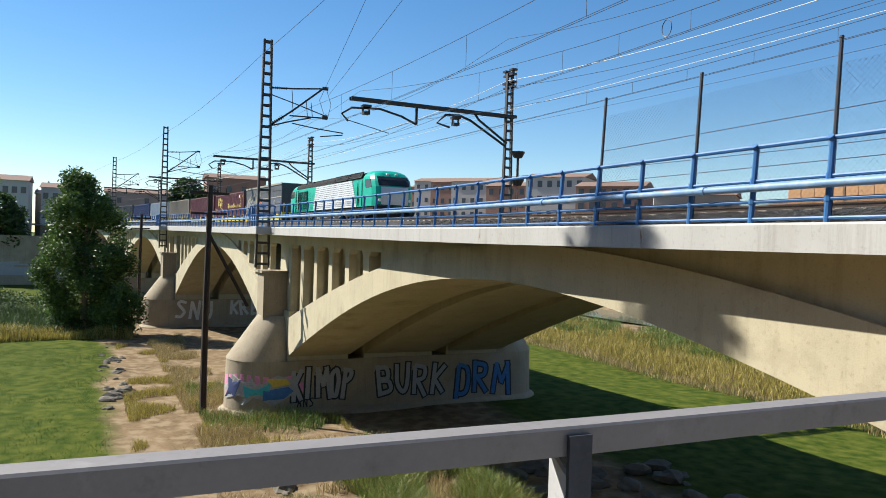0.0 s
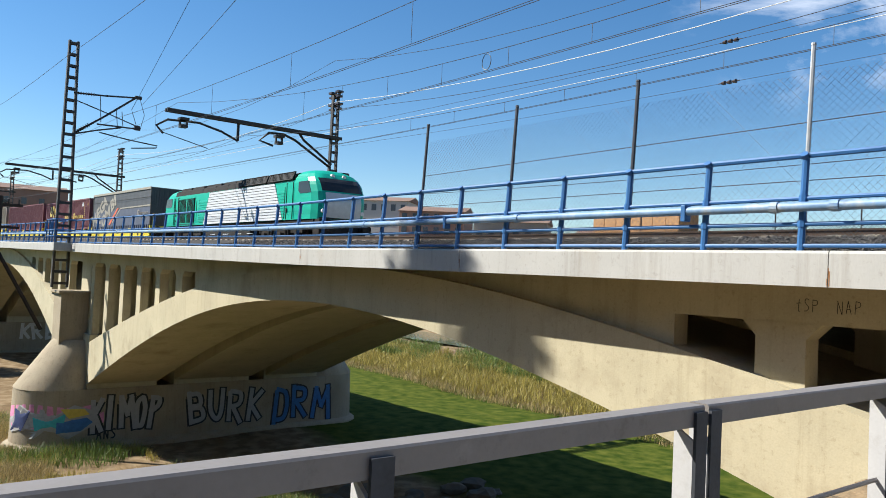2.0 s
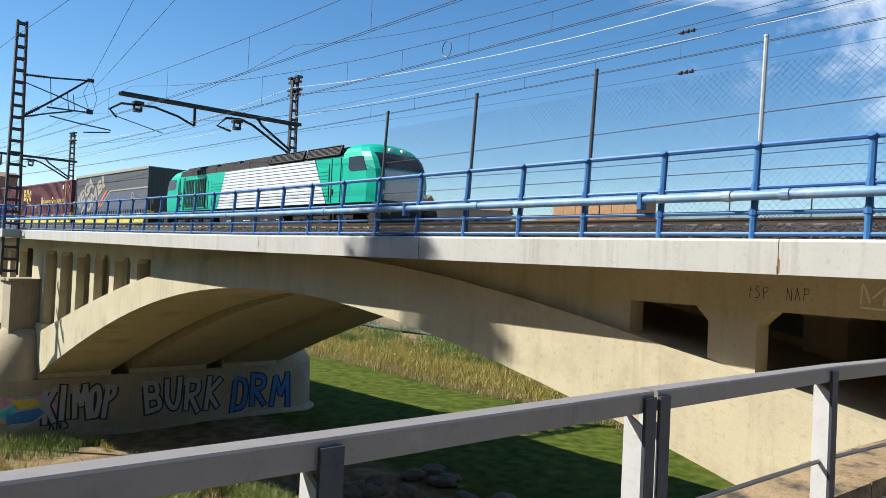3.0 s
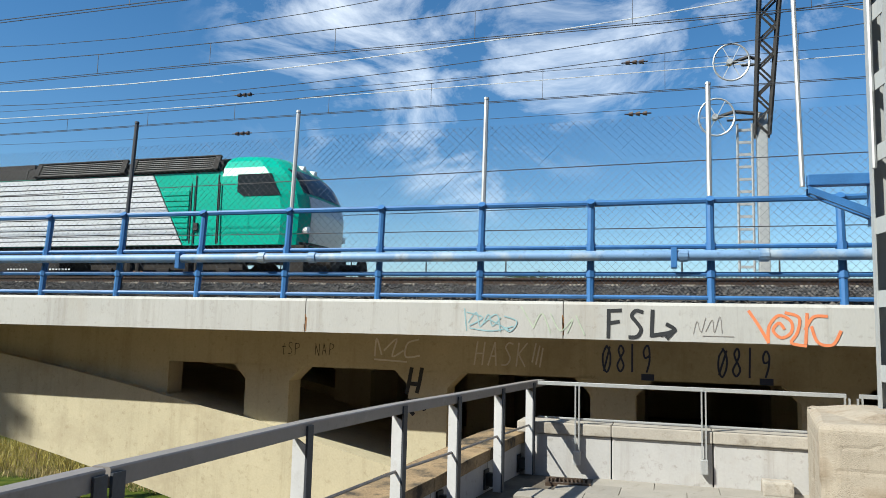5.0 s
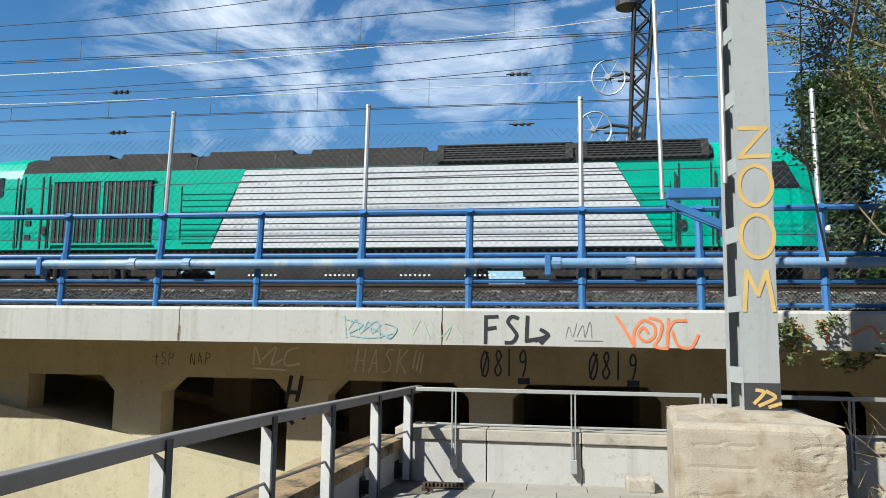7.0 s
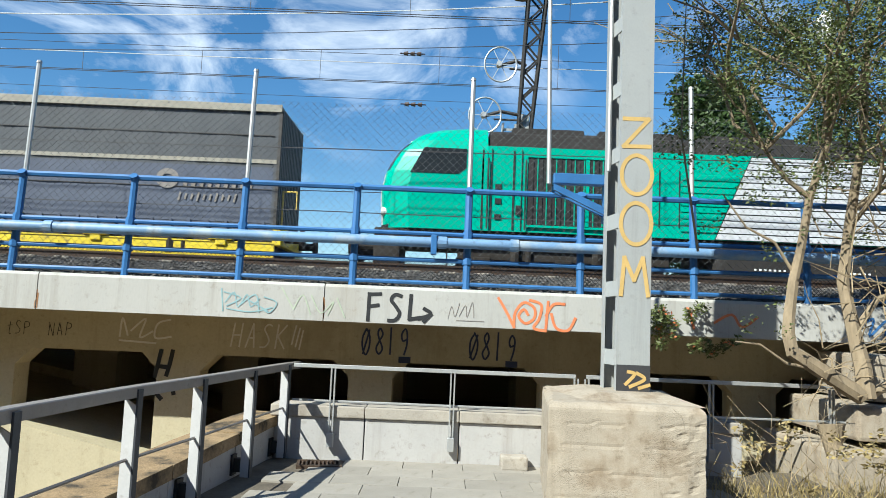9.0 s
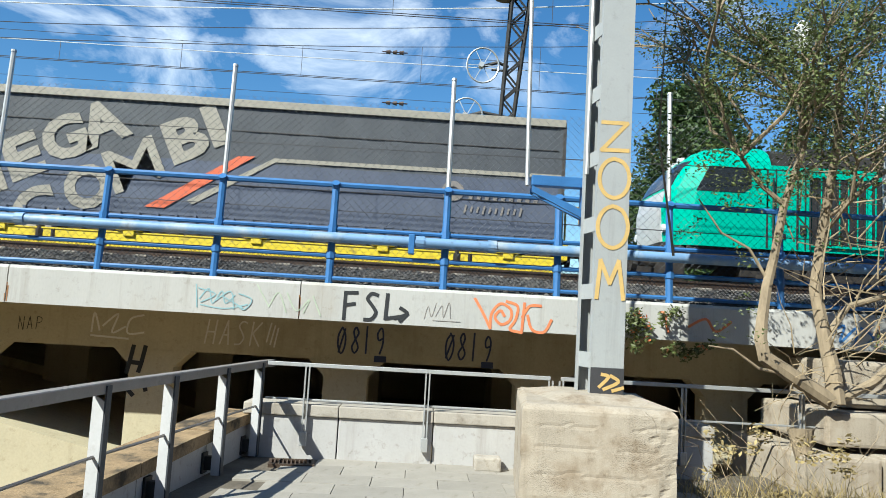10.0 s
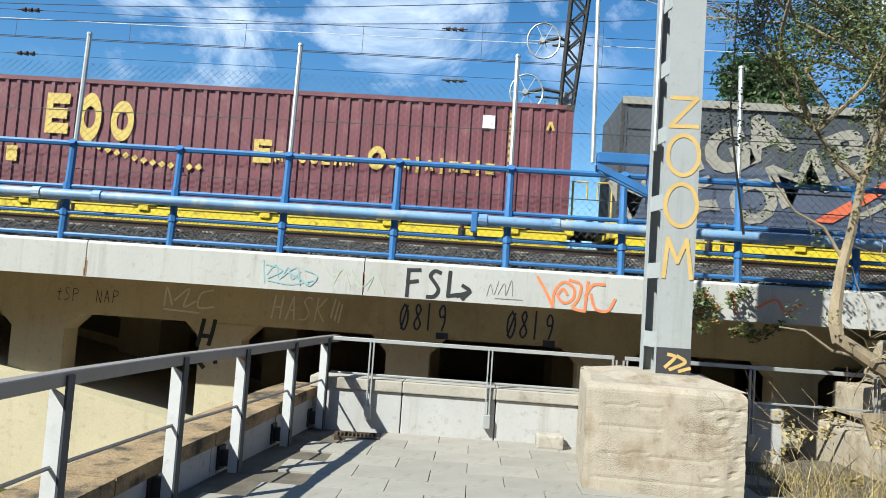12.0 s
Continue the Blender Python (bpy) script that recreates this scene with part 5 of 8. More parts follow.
def build_trailer(u):
    """A curtain-sided trailer body; u is its middle."""
    L, z0, z1 = 13.7, 3.34, 6.02
    h = L / 2
    t = tagged(empty("curtain_trailer"), "dark grey curtain-sided trailer body with pale slanted print", "trailer")
    bm = bmesh.new()
    nx, nz = 90, 14
    for side in (-1, 1):
        g = []
        for i in range(nx + 1):
            x = -h + 0.12 + (L - 0.24) * i / nx
            col = []
            for j in range(nz + 1):
                z = z0 + (z1 - 0.12 - z0) * j / nz
                b = 0.005 * math.sin(x * 7.0 + 0.4 * math.sin(z * 3)) + 0.010 * noise.noise((x * 0.8, z * 0.9, 5))
                col.append(bm.verts.new((x, side * (1.25 + b * (j not in (0, nz))), z)))
            g.append(col)
        for i in range(nx):
            for j in range(nz):
                f = bm.faces.new((g[i][j], g[i + 1][j], g[i + 1][j + 1], g[i][j + 1]))
                f.material_index = 1 if z0 + 2.6 * (j + 0.5) / nz < 4.62 else 0
                f.smooth = True
    part("curtain", bm, [M["tarp"], M["tarpblue"]], t)
    bm = bmesh.new()
    for side in (-1, 1):
        box(bm, -h, h, side * 1.29 - 0.02, side * 1.29 + 0.02, z1 - 0.115, z1 + 0.06, bevel=0.01)
    part("roof_rail", bm, M["beige"], t)
    bm = bmesh.new()
    box(bm, -h + 0.02, h - 0.02, -1.26, 1.26, z1 - 0.02, z1 + 0.04)
    part("roof", bm, M["beige"], t)
    for s in (-1, 1):
        bm = bmesh.new()
        box(bm, s * (h - 0.06) - 0.06, s * (h - 0.06) + 0.06, -1.27, 1.27, z0 - 0.1, z1)
        end = part("end_wall", bm, M["tarp"], t)
        for k in range(14):
            y = -1.2 + 0.18 * k
            bm = bmesh.new()
            box(bm, s * h - 0.03, s * h + 0.03, y - 0.04, y + 0.04, z0, z1 - 0.05)
            part("rib", bm, M["tarp"], end)
        for y in (-1.275, 1.275):
            bm = bmesh.new()
            box(bm, s * (h - 0.02) - 0.035, s * (h - 0.02) + 0.035, y - 0.012, y + 0.012, z0 - 0.2, z1)
            part("corner_post", bm, M["masttop"], t)
    bm = bmesh.new()
    box(bm, -h + 0.05, h - 0.05, -1.24, 1.24, 3.12, z0)
    part("side_board", bm, M["tarpblue"], t)
    bm = bmesh.new()
    x = -h + 0.4
    while x < h:
        box(bm, x - 0.03, x + 0.03, -1.29, -1.242, 3.0, 3.36)
        x += 0.42
    part("stake", bm, M["tarpblue"], t)
    bm = bmesh.new()
    for x0, x1, z in ((-h, h, 5.35), (-h, h, 4.1)):
        box(bm, x0 + 0.15, x1 - 0.15, -1.27, -1.255, z, z + 0.016)
    part("strap", bm, M["masttop"], t)
    bm = bmesh.new()
    Y = -1.266
    P = lambda px, py: (-h + (px - 237) / 1058 * L, 6.08 - (py - 175 - (px - 237) * 0.052) / 76.0)
    for ch, px, py, w, hh in (("M", 276, 341, 1.18, 1.0), ("E", 353, 303, 0.82, 1.0), ("G", 420, 270, 1.02, 1.02), ("A", 482, 243, 1.12, 1.0),
                              ("C", 383, 396, 1.0, 1.02), ("O", 468, 355, 1.06, 1.02), ("M", 543, 316, 1.2, 1.0), ("B", 629, 269, 0.92, 1.0), ("I", 676, 246, 0.36, 1.0)):
        x, z = P(px, py)
        part("letter", letter(ch, w, hh, 0.022 if ch == "M" else 0.045, 0.003), M["beige"], t).matrix_basis = pose(x, Y, z) @ Matrix.Rotation(radians(-25), 4, 'Y')
    a, b, c, d = P(650, 385), P(640, 378), P(785, 303), P(788, 310)
    slab(bm, [a, d, c, b], Y, Y - 0.006)
    e, f = P(1290, 327), P(1290, 334)
    slab(bm, [d, f, e, c], Y - 0.001, Y - 0.007)
    bmesh.ops.recalc_face_normals(bm, faces=bm.faces[:])
    part("line", bm, M["beige"], t, "pale beige bent line")
    bm = bmesh.new()
    block_mark(bm, "ring", h - 2.52, 4.28, 0.52, 0.46, 0, Y)
    for k in range(9):
        block_mark(bm, "bar", h - 2.1 + 0.185 * k, 4.2, 0.09, 0.17, -12, Y)
        block_mark(bm, "bar", h - 2.06 + 0.185 * k, 4.28, 0.12, 0.03, 0, Y - 0.002)
    for k in range(10):
        block_mark(bm, "bar", h - 2.22 + 0.14 * k, 3.88, 0.045, 0.14 if k % 3 else 0.2, -12, Y)
    bmesh.ops.recalc_face_normals(bm, faces=bm.faces[:])
    part("operator_mark", bm, M["rail_paint"], t, "small grey emblem and bars")
    bm = bmesh.new()
    slab(bm, [P(568, 389), P(602, 391), P(752, 300), P(722, 300)], Y, Y - 0.006)
    bmesh.ops.recalc_face_normals(bm, faces=bm.faces[:])
    part("stripe", bm, M["orange"], t, "orange slanted stripe")
    rail_thing(t, u)
    w = wagon(13.9)
    rail_thing(w, u)


def build_container(u, mat, label, marks=False):
    L, z0, z1 = 13.7, 3.13, 5.8
    h = L / 2
    c = tagged(empty("container"), label, "container", group="containers on the train")
    bm = bmesh.new()
    n = 48
    step = (L - 0.3) / n
    for side in (-1, 1):
        ring = []
        for i in range(n):
            x = -h + 0.15 + step * i
            for k, o in ((0.0, 0.0), (0.24, 0.0), (0.36, 0.036), (0.84, 0.036), (0.96, 0.0)):
                ring.append((x + k * step, side * (1.255 - o)))
        loft(bm, [[(x, y, z) for x, y in ring] for z in (z0 + 0.14, z1 - 0.1)], closed=False)
    part("corrugated_side", bm, M[mat], c)
    bm = bmesh.new()
    for s in (-1, 1):
        box(bm, -h, h, s * 1.24 - 0.03, s * 1.24 + 0.03, z0, z0 + 0.14)
        box(bm, -h, h, s * 1.24 - 0.03, s * 1.24 + 0.03, z1 - 0.1, z1)
        for x in (-h + 0.08, h - 0.08):
            box(bm, x - 0.082, x + 0.082, s * 1.235 - 0.04, s * 1.235 + 0.04, z0 - 0.004, z1 + 0.004)
    part("frame", bm, M[mat], c)
    for s in (-1, 1):
        bm = bmesh.new()
        box(bm, s * (h - 0.06) - 0.03, s * (h - 0.06) + 0.03, -1.2, 1.2, z0, z1)
        door = part("end_door", bm, M[mat], c)
        for k in range(6):
            y = -1.0 + 0.4 * k
            bm = bmesh.new()
            rod(bm, (s * h, y, z0 + 0.1), (s * h, y, z1 - 0.1), 0.025, seg=6)
            part("locking_bar", bm, M[mat], door)
    bm = bmesh.new()
    box(bm, -h + 0.05, h - 0.05, -1.22, 1.22, z1 - 0.06, z1 - 0.02)
    part("roof", bm, M[mat], c)
    for s in (-1, 1):
        for x in (-h + 0.08, h - 0.08):
            for z in (z0, z1 - 0.12):
                bm = bmesh.new()
                box(bm, x - 0.09, x + 0.09, s * 1.24 - 0.05, s * 1.24 + 0.05, z - 0.006, z + 0.126)
                part("corner_casting", bm, M["railsteel"], c)
    if marks:
        Y = -1.262
        rnd = random.Random(3)
        def mark(*args):
            b = bmesh.new()
            block_mark(b, *args)
            bmesh.ops.recalc_face_normals(b, faces=b.faces[:])
            part("print_mark", b, M["gold"], c)
        # two words as plain shapes of letter size, no letters
        x = h - 7.25
        for k in range(18):
            big = k in (0, 8)
            w = 0.42 if big else 0.2
            kind = ("comb", "fork", "bar", "ring", "ring", "comb", "wedge", "fork", "ring", "ring", "fork", "bar", "wedge", "bar", "fork", "comb", "bar", "comb")[k]
            mark(kind, x + w / 2, 4.24 + (0.1 if big else 0), w if kind != "bar" else 0.07, 0.55 if big else 0.36 if kind == "bar" else 0.25, 0, Y)
            x += w + (0.075 if k != 7 else 0.3)
        for k, kind in enumerate(("comb", "ring", "ring")):
            mark(kind, -h + 1.75 + 0.78 * k, 4.95 - 0.05 * k, 0.55, 0.95 if k != 1 else 1.15, 0, Y)
        for k in range(13):
            a = k / 12
            mark("bar", -h + 2.6 + 2.6 * a, 4.28 - 0.55 * math.sin(a * 1.6) + 0.15 * a, 0.12, 0.12, 45, Y)
        mark("bar", -h + 0.75, 3.95, 0.26, 0.36, 0, Y)
        for k in range(9):
            mark("bar", h - 1.38, 5.5 - 0.17 * k, 0.09, 0.1, 0, Y)
        mark("wedge", h - 0.5, 5.3, 0.2, 0.2, 0, Y)
        bm = bmesh.new()
        block_mark(bm, "bar", h - 1.9, 5.32, 0.28, 0.3, 0, Y)
        bmesh.ops.recalc_face_normals(bm, faces=bm.faces[:])
        part("sticker", bm, M["label"], c)
    rail_thing(c, u)
    rail_thing(wagon(13.9), u)


build_trailer(-29.47)
build_container(-44.25, "maroon", "maroon corrugated shipping container with gold print", True)
for k, (mat, lab) in enumerate((("maroon", "dull maroon corrugated container"), ("tan", "plain tan brown shipping container"), ("paleblue", "pale blue-grey shipping container"), ("navy", "plain navy blue shipping container"), ("tarp", "plain dark grey shipping container"), ("tan", "plain tan brown shipping container"), ("maroon", "dull maroon corrugated container"))):
    build_container(-59.1 - 14.85 * k, mat, lab)


# ---- overhead line ----
def lattice(bm, z0, z1, w0, w1, d, step=0.6, plate=0.018):
    """Two channels joined by battens, tapering upwards; seen open along the bridge."""
    for s in (-1, 1):
        loft(bm, [[(-d / 2, s * w - 0.055, z), (d / 2, s * w - 0.055, z), (d / 2, s * w + 0.055, z), (-d / 2, s * w + 0.055, z)] for w, z in ((w0, z0), (w1, z1))])
    z = z0 + 0.15
    while z < z1:
        w = w0 + (w1 - w0) * (z - z0) / (z1 - z0)
        for y in (-d / 2 - 0.008, d / 2 - plate + 0.008):
            box(bm, y, y + plate, -w, w, z, z + 0.13)
        z += step


def insulator(bm, p, q, r=0.05, n=7):
    p, q = Vector(p), Vector(q)
    rod(bm, p, q, 0.02, seg=5)
    for i in range(n):
        c = p.lerp(q, (i + 0.5) / n)
        d = (q - p).normalized() * 0.018
        rod(bm, c - d, c + d, r, r * 0.6, seg=8)


def near_mast(x, y, zb, top=12.5):
    m = tagged(empty("catenary_mast", (x, y + along(x), rise(x)), heading(x)), "tall lattice steel catenary mast with insulated cantilever arm", "catenary mast", group="lattice catenary masts")
    bm = bmesh.new()
    lattice(bm, zb, top, 0.36, 0.2, 0.24)
    part("lattice", bm, M["masttop"], m)
    bm = bmesh.new()
    # registration arm over the near track
    tube(bm, [(0, 0.15, 7.6), (0, 1.6, 8.7), (0, 3.3, 10.1)], 0.06)
    tube(bm, [(0, 0.15, 9.8), (0, 1.6, 9.9), (0, 3.55, 10.12)], 0.05)
    tube(bm, [(0, 0.15, 9.45), (0, 1.8, 9.0), (0, 3.5, 8.5)], 0.032)
    tube(bm, [(0, 1.35, 8.33), (0, 3.55, 8.38)], 0.045)
    tube(bm, [(0, 0.3, 7.65), (0, 1.4, 8.0), (0, 2.6, 8.32)], 0.045)
    tube(bm, [(0, 1.5, 7.9), (0, 3.0, 7.72), (0, 4.6, 7.6), (0, 4.55, 7.48), (0, 3.2, 7.28)], 0.035)
    for y, za, zb2 in ((1.45, 9.85, 8.45), (2.3, 9.3, 8.4), (2.6, 9.2, 8.33)):
        tube(bm, [(0, y, za), (0, y + 0.1, zb2)], 0.02)
    tube(bm, [(0, 3.4, 10.1), (0, 3.1, 9.4), (0, 3.45, 8.4)], 0.014)
    tube(bm, [(0, 3.5, 10.1), (0, 3.8, 9.2), (0, 3.6, 8.3)], 0.014)
    box(bm, -0.06, 0.06, 3.25, 3.6, 10.02, 10.2)
    box(bm, -0.06, 0.06, 3.3, 3.6, 8.3, 8.55)
    part("cantilever", bm, M["darksteel"], m)
    bm = bmesh.new()
    insulator(bm, (0, 0.3, 7.72), (0, 1.0, 8.25), 0.12)
    insulator(bm, (0, 0.3, 9.81), (0, 1.2, 9.87), 0.1)
    part("insulator", bm, M["porcelain"], m)
    return m


def far_mast(x, top=12.45, arm=True):
    """On the far side, with a long beam over both tracks."""
    m = tagged(empty("portal_mast", (x, 15.4 + along(x), rise(x)), heading(x)), "far lattice mast with a long beam over both tracks", "catenary mast", group="beam catenary masts")
    bm = bmesh.new()
    lattice(bm, -0.5, top, 0.34, 0.18, 0.24)
    part("lattice", bm, M["masttop"], m)
    bm = bmesh.new()
    for s in (-1, 1):
        box(bm, s * 0.16 - 0.05, s * 0.16 + 0.05, -10.9, 0.5, 9.55, 9.75)
    for k in range(14):
        box(bm, -0.12, 0.12, -10.8 + 0.8 * k, -10.65 + 0.8 * k, 9.56, 9.74)
    part("beam", bm, M["darksteel"], m)
    bm = bmesh.new()
    tube(bm, [(0, -0.1, 7.9), (0, -2.2, 9.2), (0, -2.5, 9.55)], 0.08)
    tube(bm, [(0, -0.3, 7.75), (0, -2.8, 9.1), (0, -3.6, 9.35), (0, -4.6, 9.3), (0, -5.2, 8.75), (0, -4.3, 8.55)], 0.08)
    for y, z in ((-9.9, 9.2), (-3.9, 9.1)):
        box(bm, -0.28, 0.28, y - 0.25, y + 0.25, z, z + 0.14)
        box(bm, -0.2, 0.2, y - 0.2, y + 0.2, z - 0.42, z - 0.25)
        for k in (-0.2, 0.2):
            box(bm, -0.05, 0.05, y + k - 0.05, y + k + 0.05, z - 0.3, z + 0.02)
    tube(bm, [(0, -6.6, 9.5), (0, -6.6, 8.5)], 0.09)
    tube(bm, [(0, -6.6, 8.5), (0, -7.6, 8.9), (0, -9.0, 9.2), (0, -10.8, 9.1), (0, -11.4, 8.7), (0, -11.0, 8.3)], 0.07)
    tube(bm, [(0, -11.0, 8.35), (0, -8.4, 7.8)], 0.025)
    part("brace", bm, M["darksteel"], m)
    bm = bmesh.new()
    for z in (top + 0.05, top - 0.75):
        for k in (-0.42, 0.42):
            box(bm, k - 0.2, k + 0.2, -0.2, 0.2, z + 0.08, z + 0.2)
            box(bm, k - 0.16, k + 0.16, -0.16, 0.16, z - 0.22, z - 0.1)
            rod(bm, (k, 0, z - 0.12), (k, 0, z + 0.1), 0.1, seg=8)
            rod(bm, (0, 0, z), (k, 0, z), 0.04, seg=6)
    part("insulator", bm, M["porcelain"], m)
    return m


def build_refuge(x):
    """The little balcony that carries the railing round a mast."""
    r = tagged(empty("mast_refuge", (x, along(x), rise(x)), heading(x)), "small concrete ledge with blue railing round a mast", "balcony", group="mast ledges", kind="structure")
    bm = bmesh.new()
    box(bm, -1.0, 1.0, -0.95, -0.125, 1.45, 1.87, bevel=0.02)
    part("ledge", bm, M["fascia"], r)
    for z in (3.06, 2.52, 2.2):
        bm = bmesh.new()
        tube(bm, [(-0.95, 0, z), (-0.95, -0.9, z), (0.95, -0.9, z), (0.95, 0, z)], 0.034, seg=6)
        part("rail", bm, M["blue"], r)
    for k in (-0.95, -0.32, 0.32, 0.95):
        bm = bmesh.new()
        rod(bm, (k, -0.9, 1.86), (k, -0.9, 3.06), 0.04, seg=6)
        part("post", bm, M["blue"], r)


for x in PIERS[:3]:
    build_refuge(x)
for x in PIERS:
    near_mast(x, -0.35, -0.45)
    far_mast(x)


def build_wires():
    w = tagged(empty("overhead_wires"), "catenary, contact and feeder wires over the tracks", "overhead wires", kind="structure")
    xs = [40, 34, 28, 22, 17, 12, 8, 4, 0, -4, -8, -12, -16, -20, -24, -28, -33, -38.7, -45, -52, -60, -70, -81.2, -92, -102, -112, -123.7, -145, -166]

    def height(x, low, mid, k):
        """Lowest at mid in the first span; the same ends and a fixed sag farther on."""
        if x > -38.7:
            return low + k * (x - mid) ** 2
        f = ((x + 38.7) / 42.5) % 1.0
        return low + k * (38.7 + mid) ** 2 - 4 * f * (1 - f) * 1100 * k * 0.4

    def wire(y, low, mid=-14.0, k=0.0, r=0.010, mat="cable", part_of=None):
        bm = bmesh.new()
        tube(bm, [at(x, y, height(x, low, mid, k)) for x in (part_of or xs)], r, seg=5)
        part("wire", bm, M[mat], w)
    for y, low, mid, k, contact, first, step in ((5.2, 7.85, -6.0, 0.0022, 7.37, 1.17, 3.1), (9.3, 7.71, -13.0, 0.0018, 7.35, 1.86, 2.95), (2.1, 8.52, -15.0, 0.0006, 7.36, -11.65, 7.0)):
        wire(y, low, mid, k)                          # messenger
        wire(y + 0.05, contact, r=0.009)              # contact wire
        wire(y - 0.05, contact, r=0.009)
        for i in range(-8, 9):
            x = first + step * i
            if -38 < x < 20:
                bm = bmesh.new()
                rod(bm, at(x, y, contact), at(x, y, height(x, low, mid, k)), 0.007, seg=4)
                part("dropper", bm, M["cable"], w)
    wire(15.2, 10.98, -16.0, 0.0019, 0.020, "bright")
    wire(15.3, 10.37, -15.0, 0.0021, 0.013)
    wire(15.2, 9.86, -10.0, 0.0002, 0.014, "bright")
    wire(15.2, 12.9, -16.0, 0.0035, 0.014)
    wire(15.4, 10.24, -10.0, 0.0001, 0.009)
    wire(15.4, 8.72, -4.0, 0.0003, 0.008)
    wire(-0.7, 11.37, -16.0, 0.0004, 0.012)
    wire(15.2, 5.45, -15.0, 0.0004, 0.014)
    # two wires that leave the far bank's mast for an anchor high on the near side
    for a, b in (((-38.4, 2.9, 9.9), (6.9, -1.9, 12.6)), ((-38.4, 2.6, 10.1), (4.0, -3.6, 15.0))):
        bm = bmesh.new()
        a, b = Vector(a), Vector(b)
        tube(bm, [a.lerp(b, f / 8) - Vector((0, 0, 0.5 * (f / 8) * (1 - f / 8))) for f in range(9)], 0.010, seg=5)
        part("wire", bm, M["cable"], w)
    for x, y, z in ((-10.6, 15.4, 10.24), (-10.6, 15.4, 8.74), (3.8, 15.4, 10.32), (3.9, 15.4, 8.6)):
        bm = bmesh.new()
        rod(bm, (x - 0.42, y, z), (x + 0.42, y, z), 0.022, seg=5)
        for k in (-0.22, 0.0, 0.22):
            rod(bm, (x + k - 0.07, y, z), (x + k + 0.07, y, z), 0.05, 0.085, seg=8)
        part("line_insulator", bm, M["porcelain"], w)
    bm = bmesh.new()
    n = 16
    tube(bm, [(-12.18 + 0.2 * math.cos(2 * math.pi * i / n), 5.2, 7.66 + 0.24 * math.sin(2 * math.pi * i / n)) for i in range(n + 1)], 0.012)
    part("wire_loop", bm, M["cable"], w)


build_wires()


def build_tension_mast():
    """The far mast with two balance wheels, beyond the train."""
    m = tagged(empty("tension_mast", (8.05, 15.2, 0)), "concrete and lattice mast with two balance wheels", "catenary mast")
    bm = bmesh.new()
    box(bm, -0.65, -0.35, -0.2, 0.2, 1.0, 8.3, bevel=0.03)
    part("pole", bm, M["mastgrey"], m)
    bm = bmesh.new()
    for s in (0, 1):
        rod(bm, (-1.2 + 0.42 * s, -0.1, 1.0), (-1.2 + 0.42 * s, -0.1, 8.0), 0.04, seg=5)
    for k in range(18):
        box(bm, -1.2, -0.78, -0.12, -0.08, 1.3 + 0.38 * k, 1.38 + 0.38 * k)
    part("ladder_mast", bm, M["mastgrey"], m)
    bm = bmesh.new()
    base, tip, half = Vector((-0.5, 0, 7.6)), Vector((-0.2, -1.2, 13.6)), 0.2
    for dx in (-half, half):
        for dy in (-half, half):
            rod(bm, base + Vector((dx, dy, 0)), tip + Vector((dx * 1.6, dy * 1.6, 0)), 0.055, seg=5)
    for k in range(15):
        a, b = base.lerp(tip, k / 15), base.lerp(tip, (k + 1) / 15)
        s = 1 if k % 2 else -1
        for dy in (-half, half):
            rod(bm, a + Vector((-s * half, dy, 0)), b + Vector((s * half, dy, 0)), 0.042, seg=4)
    part("jib", bm, M["darksteel"], m)
    bm = bmesh.new()
    rod(bm, (-0.75, -0.9, 11.95), (-0.75, -0.9, 12.6), 0.4, 0.44, seg=16)
    rod(bm, (-0.75, -0.9, 12.6), (-0.75, -0.9, 12.7), 0.5, seg=16)
    rod(bm, (-0.75, -0.9, 12.3), (0.0, -0.9, 12.3), 0.06, seg=6)
    part("drum", bm, M["cable"], m, "dark cylindrical drum")
    for x, z in ((-1.35, 9.9), (-1.8, 8.2)):
        wheel = empty("balance_wheel")
        wheel.parent = m
        bm = bmesh.new()
        n = 24
        tube(bm, [(x + 0.52 * math.cos(2 * math.pi * i / n), -0.3, z + 0.58 * math.sin(2 * math.pi * i / n)) for i in range(n + 1)], 0.03, seg=5)
        part("rim", bm, M["galv"], wheel)
        for i in range(6):
            a = math.pi * i / 3
            bm = bmesh.new()
            rod(bm, (x, -0.3, z), (x + 0.5 * math.cos(a), -0.3, z + 0.56 * math.sin(a)), 0.014, seg=4)
            part("spoke", bm, M["galv"], wheel)
        bm = bmesh.new()
        rod(bm, (x - 0.05, -0.42, z), (x - 0.05, -0.15, z), 0.09, seg=8)
        part("hub", bm, M["galv"], wheel)
        bm = bmesh.new()
        tube(bm, [(x, -0.2, z), (x + 0.5, -0.15, z + 0.18), (-0.5, 0, z + 0.1)], 0.06)
        tube(bm, [(x + 0.3, -0.2, z - 0.1), (-0.5, 0, z - 0.05)], 0.035)
        part("wheel_bracket", bm, M["masttop"], m)


build_tension_mast()


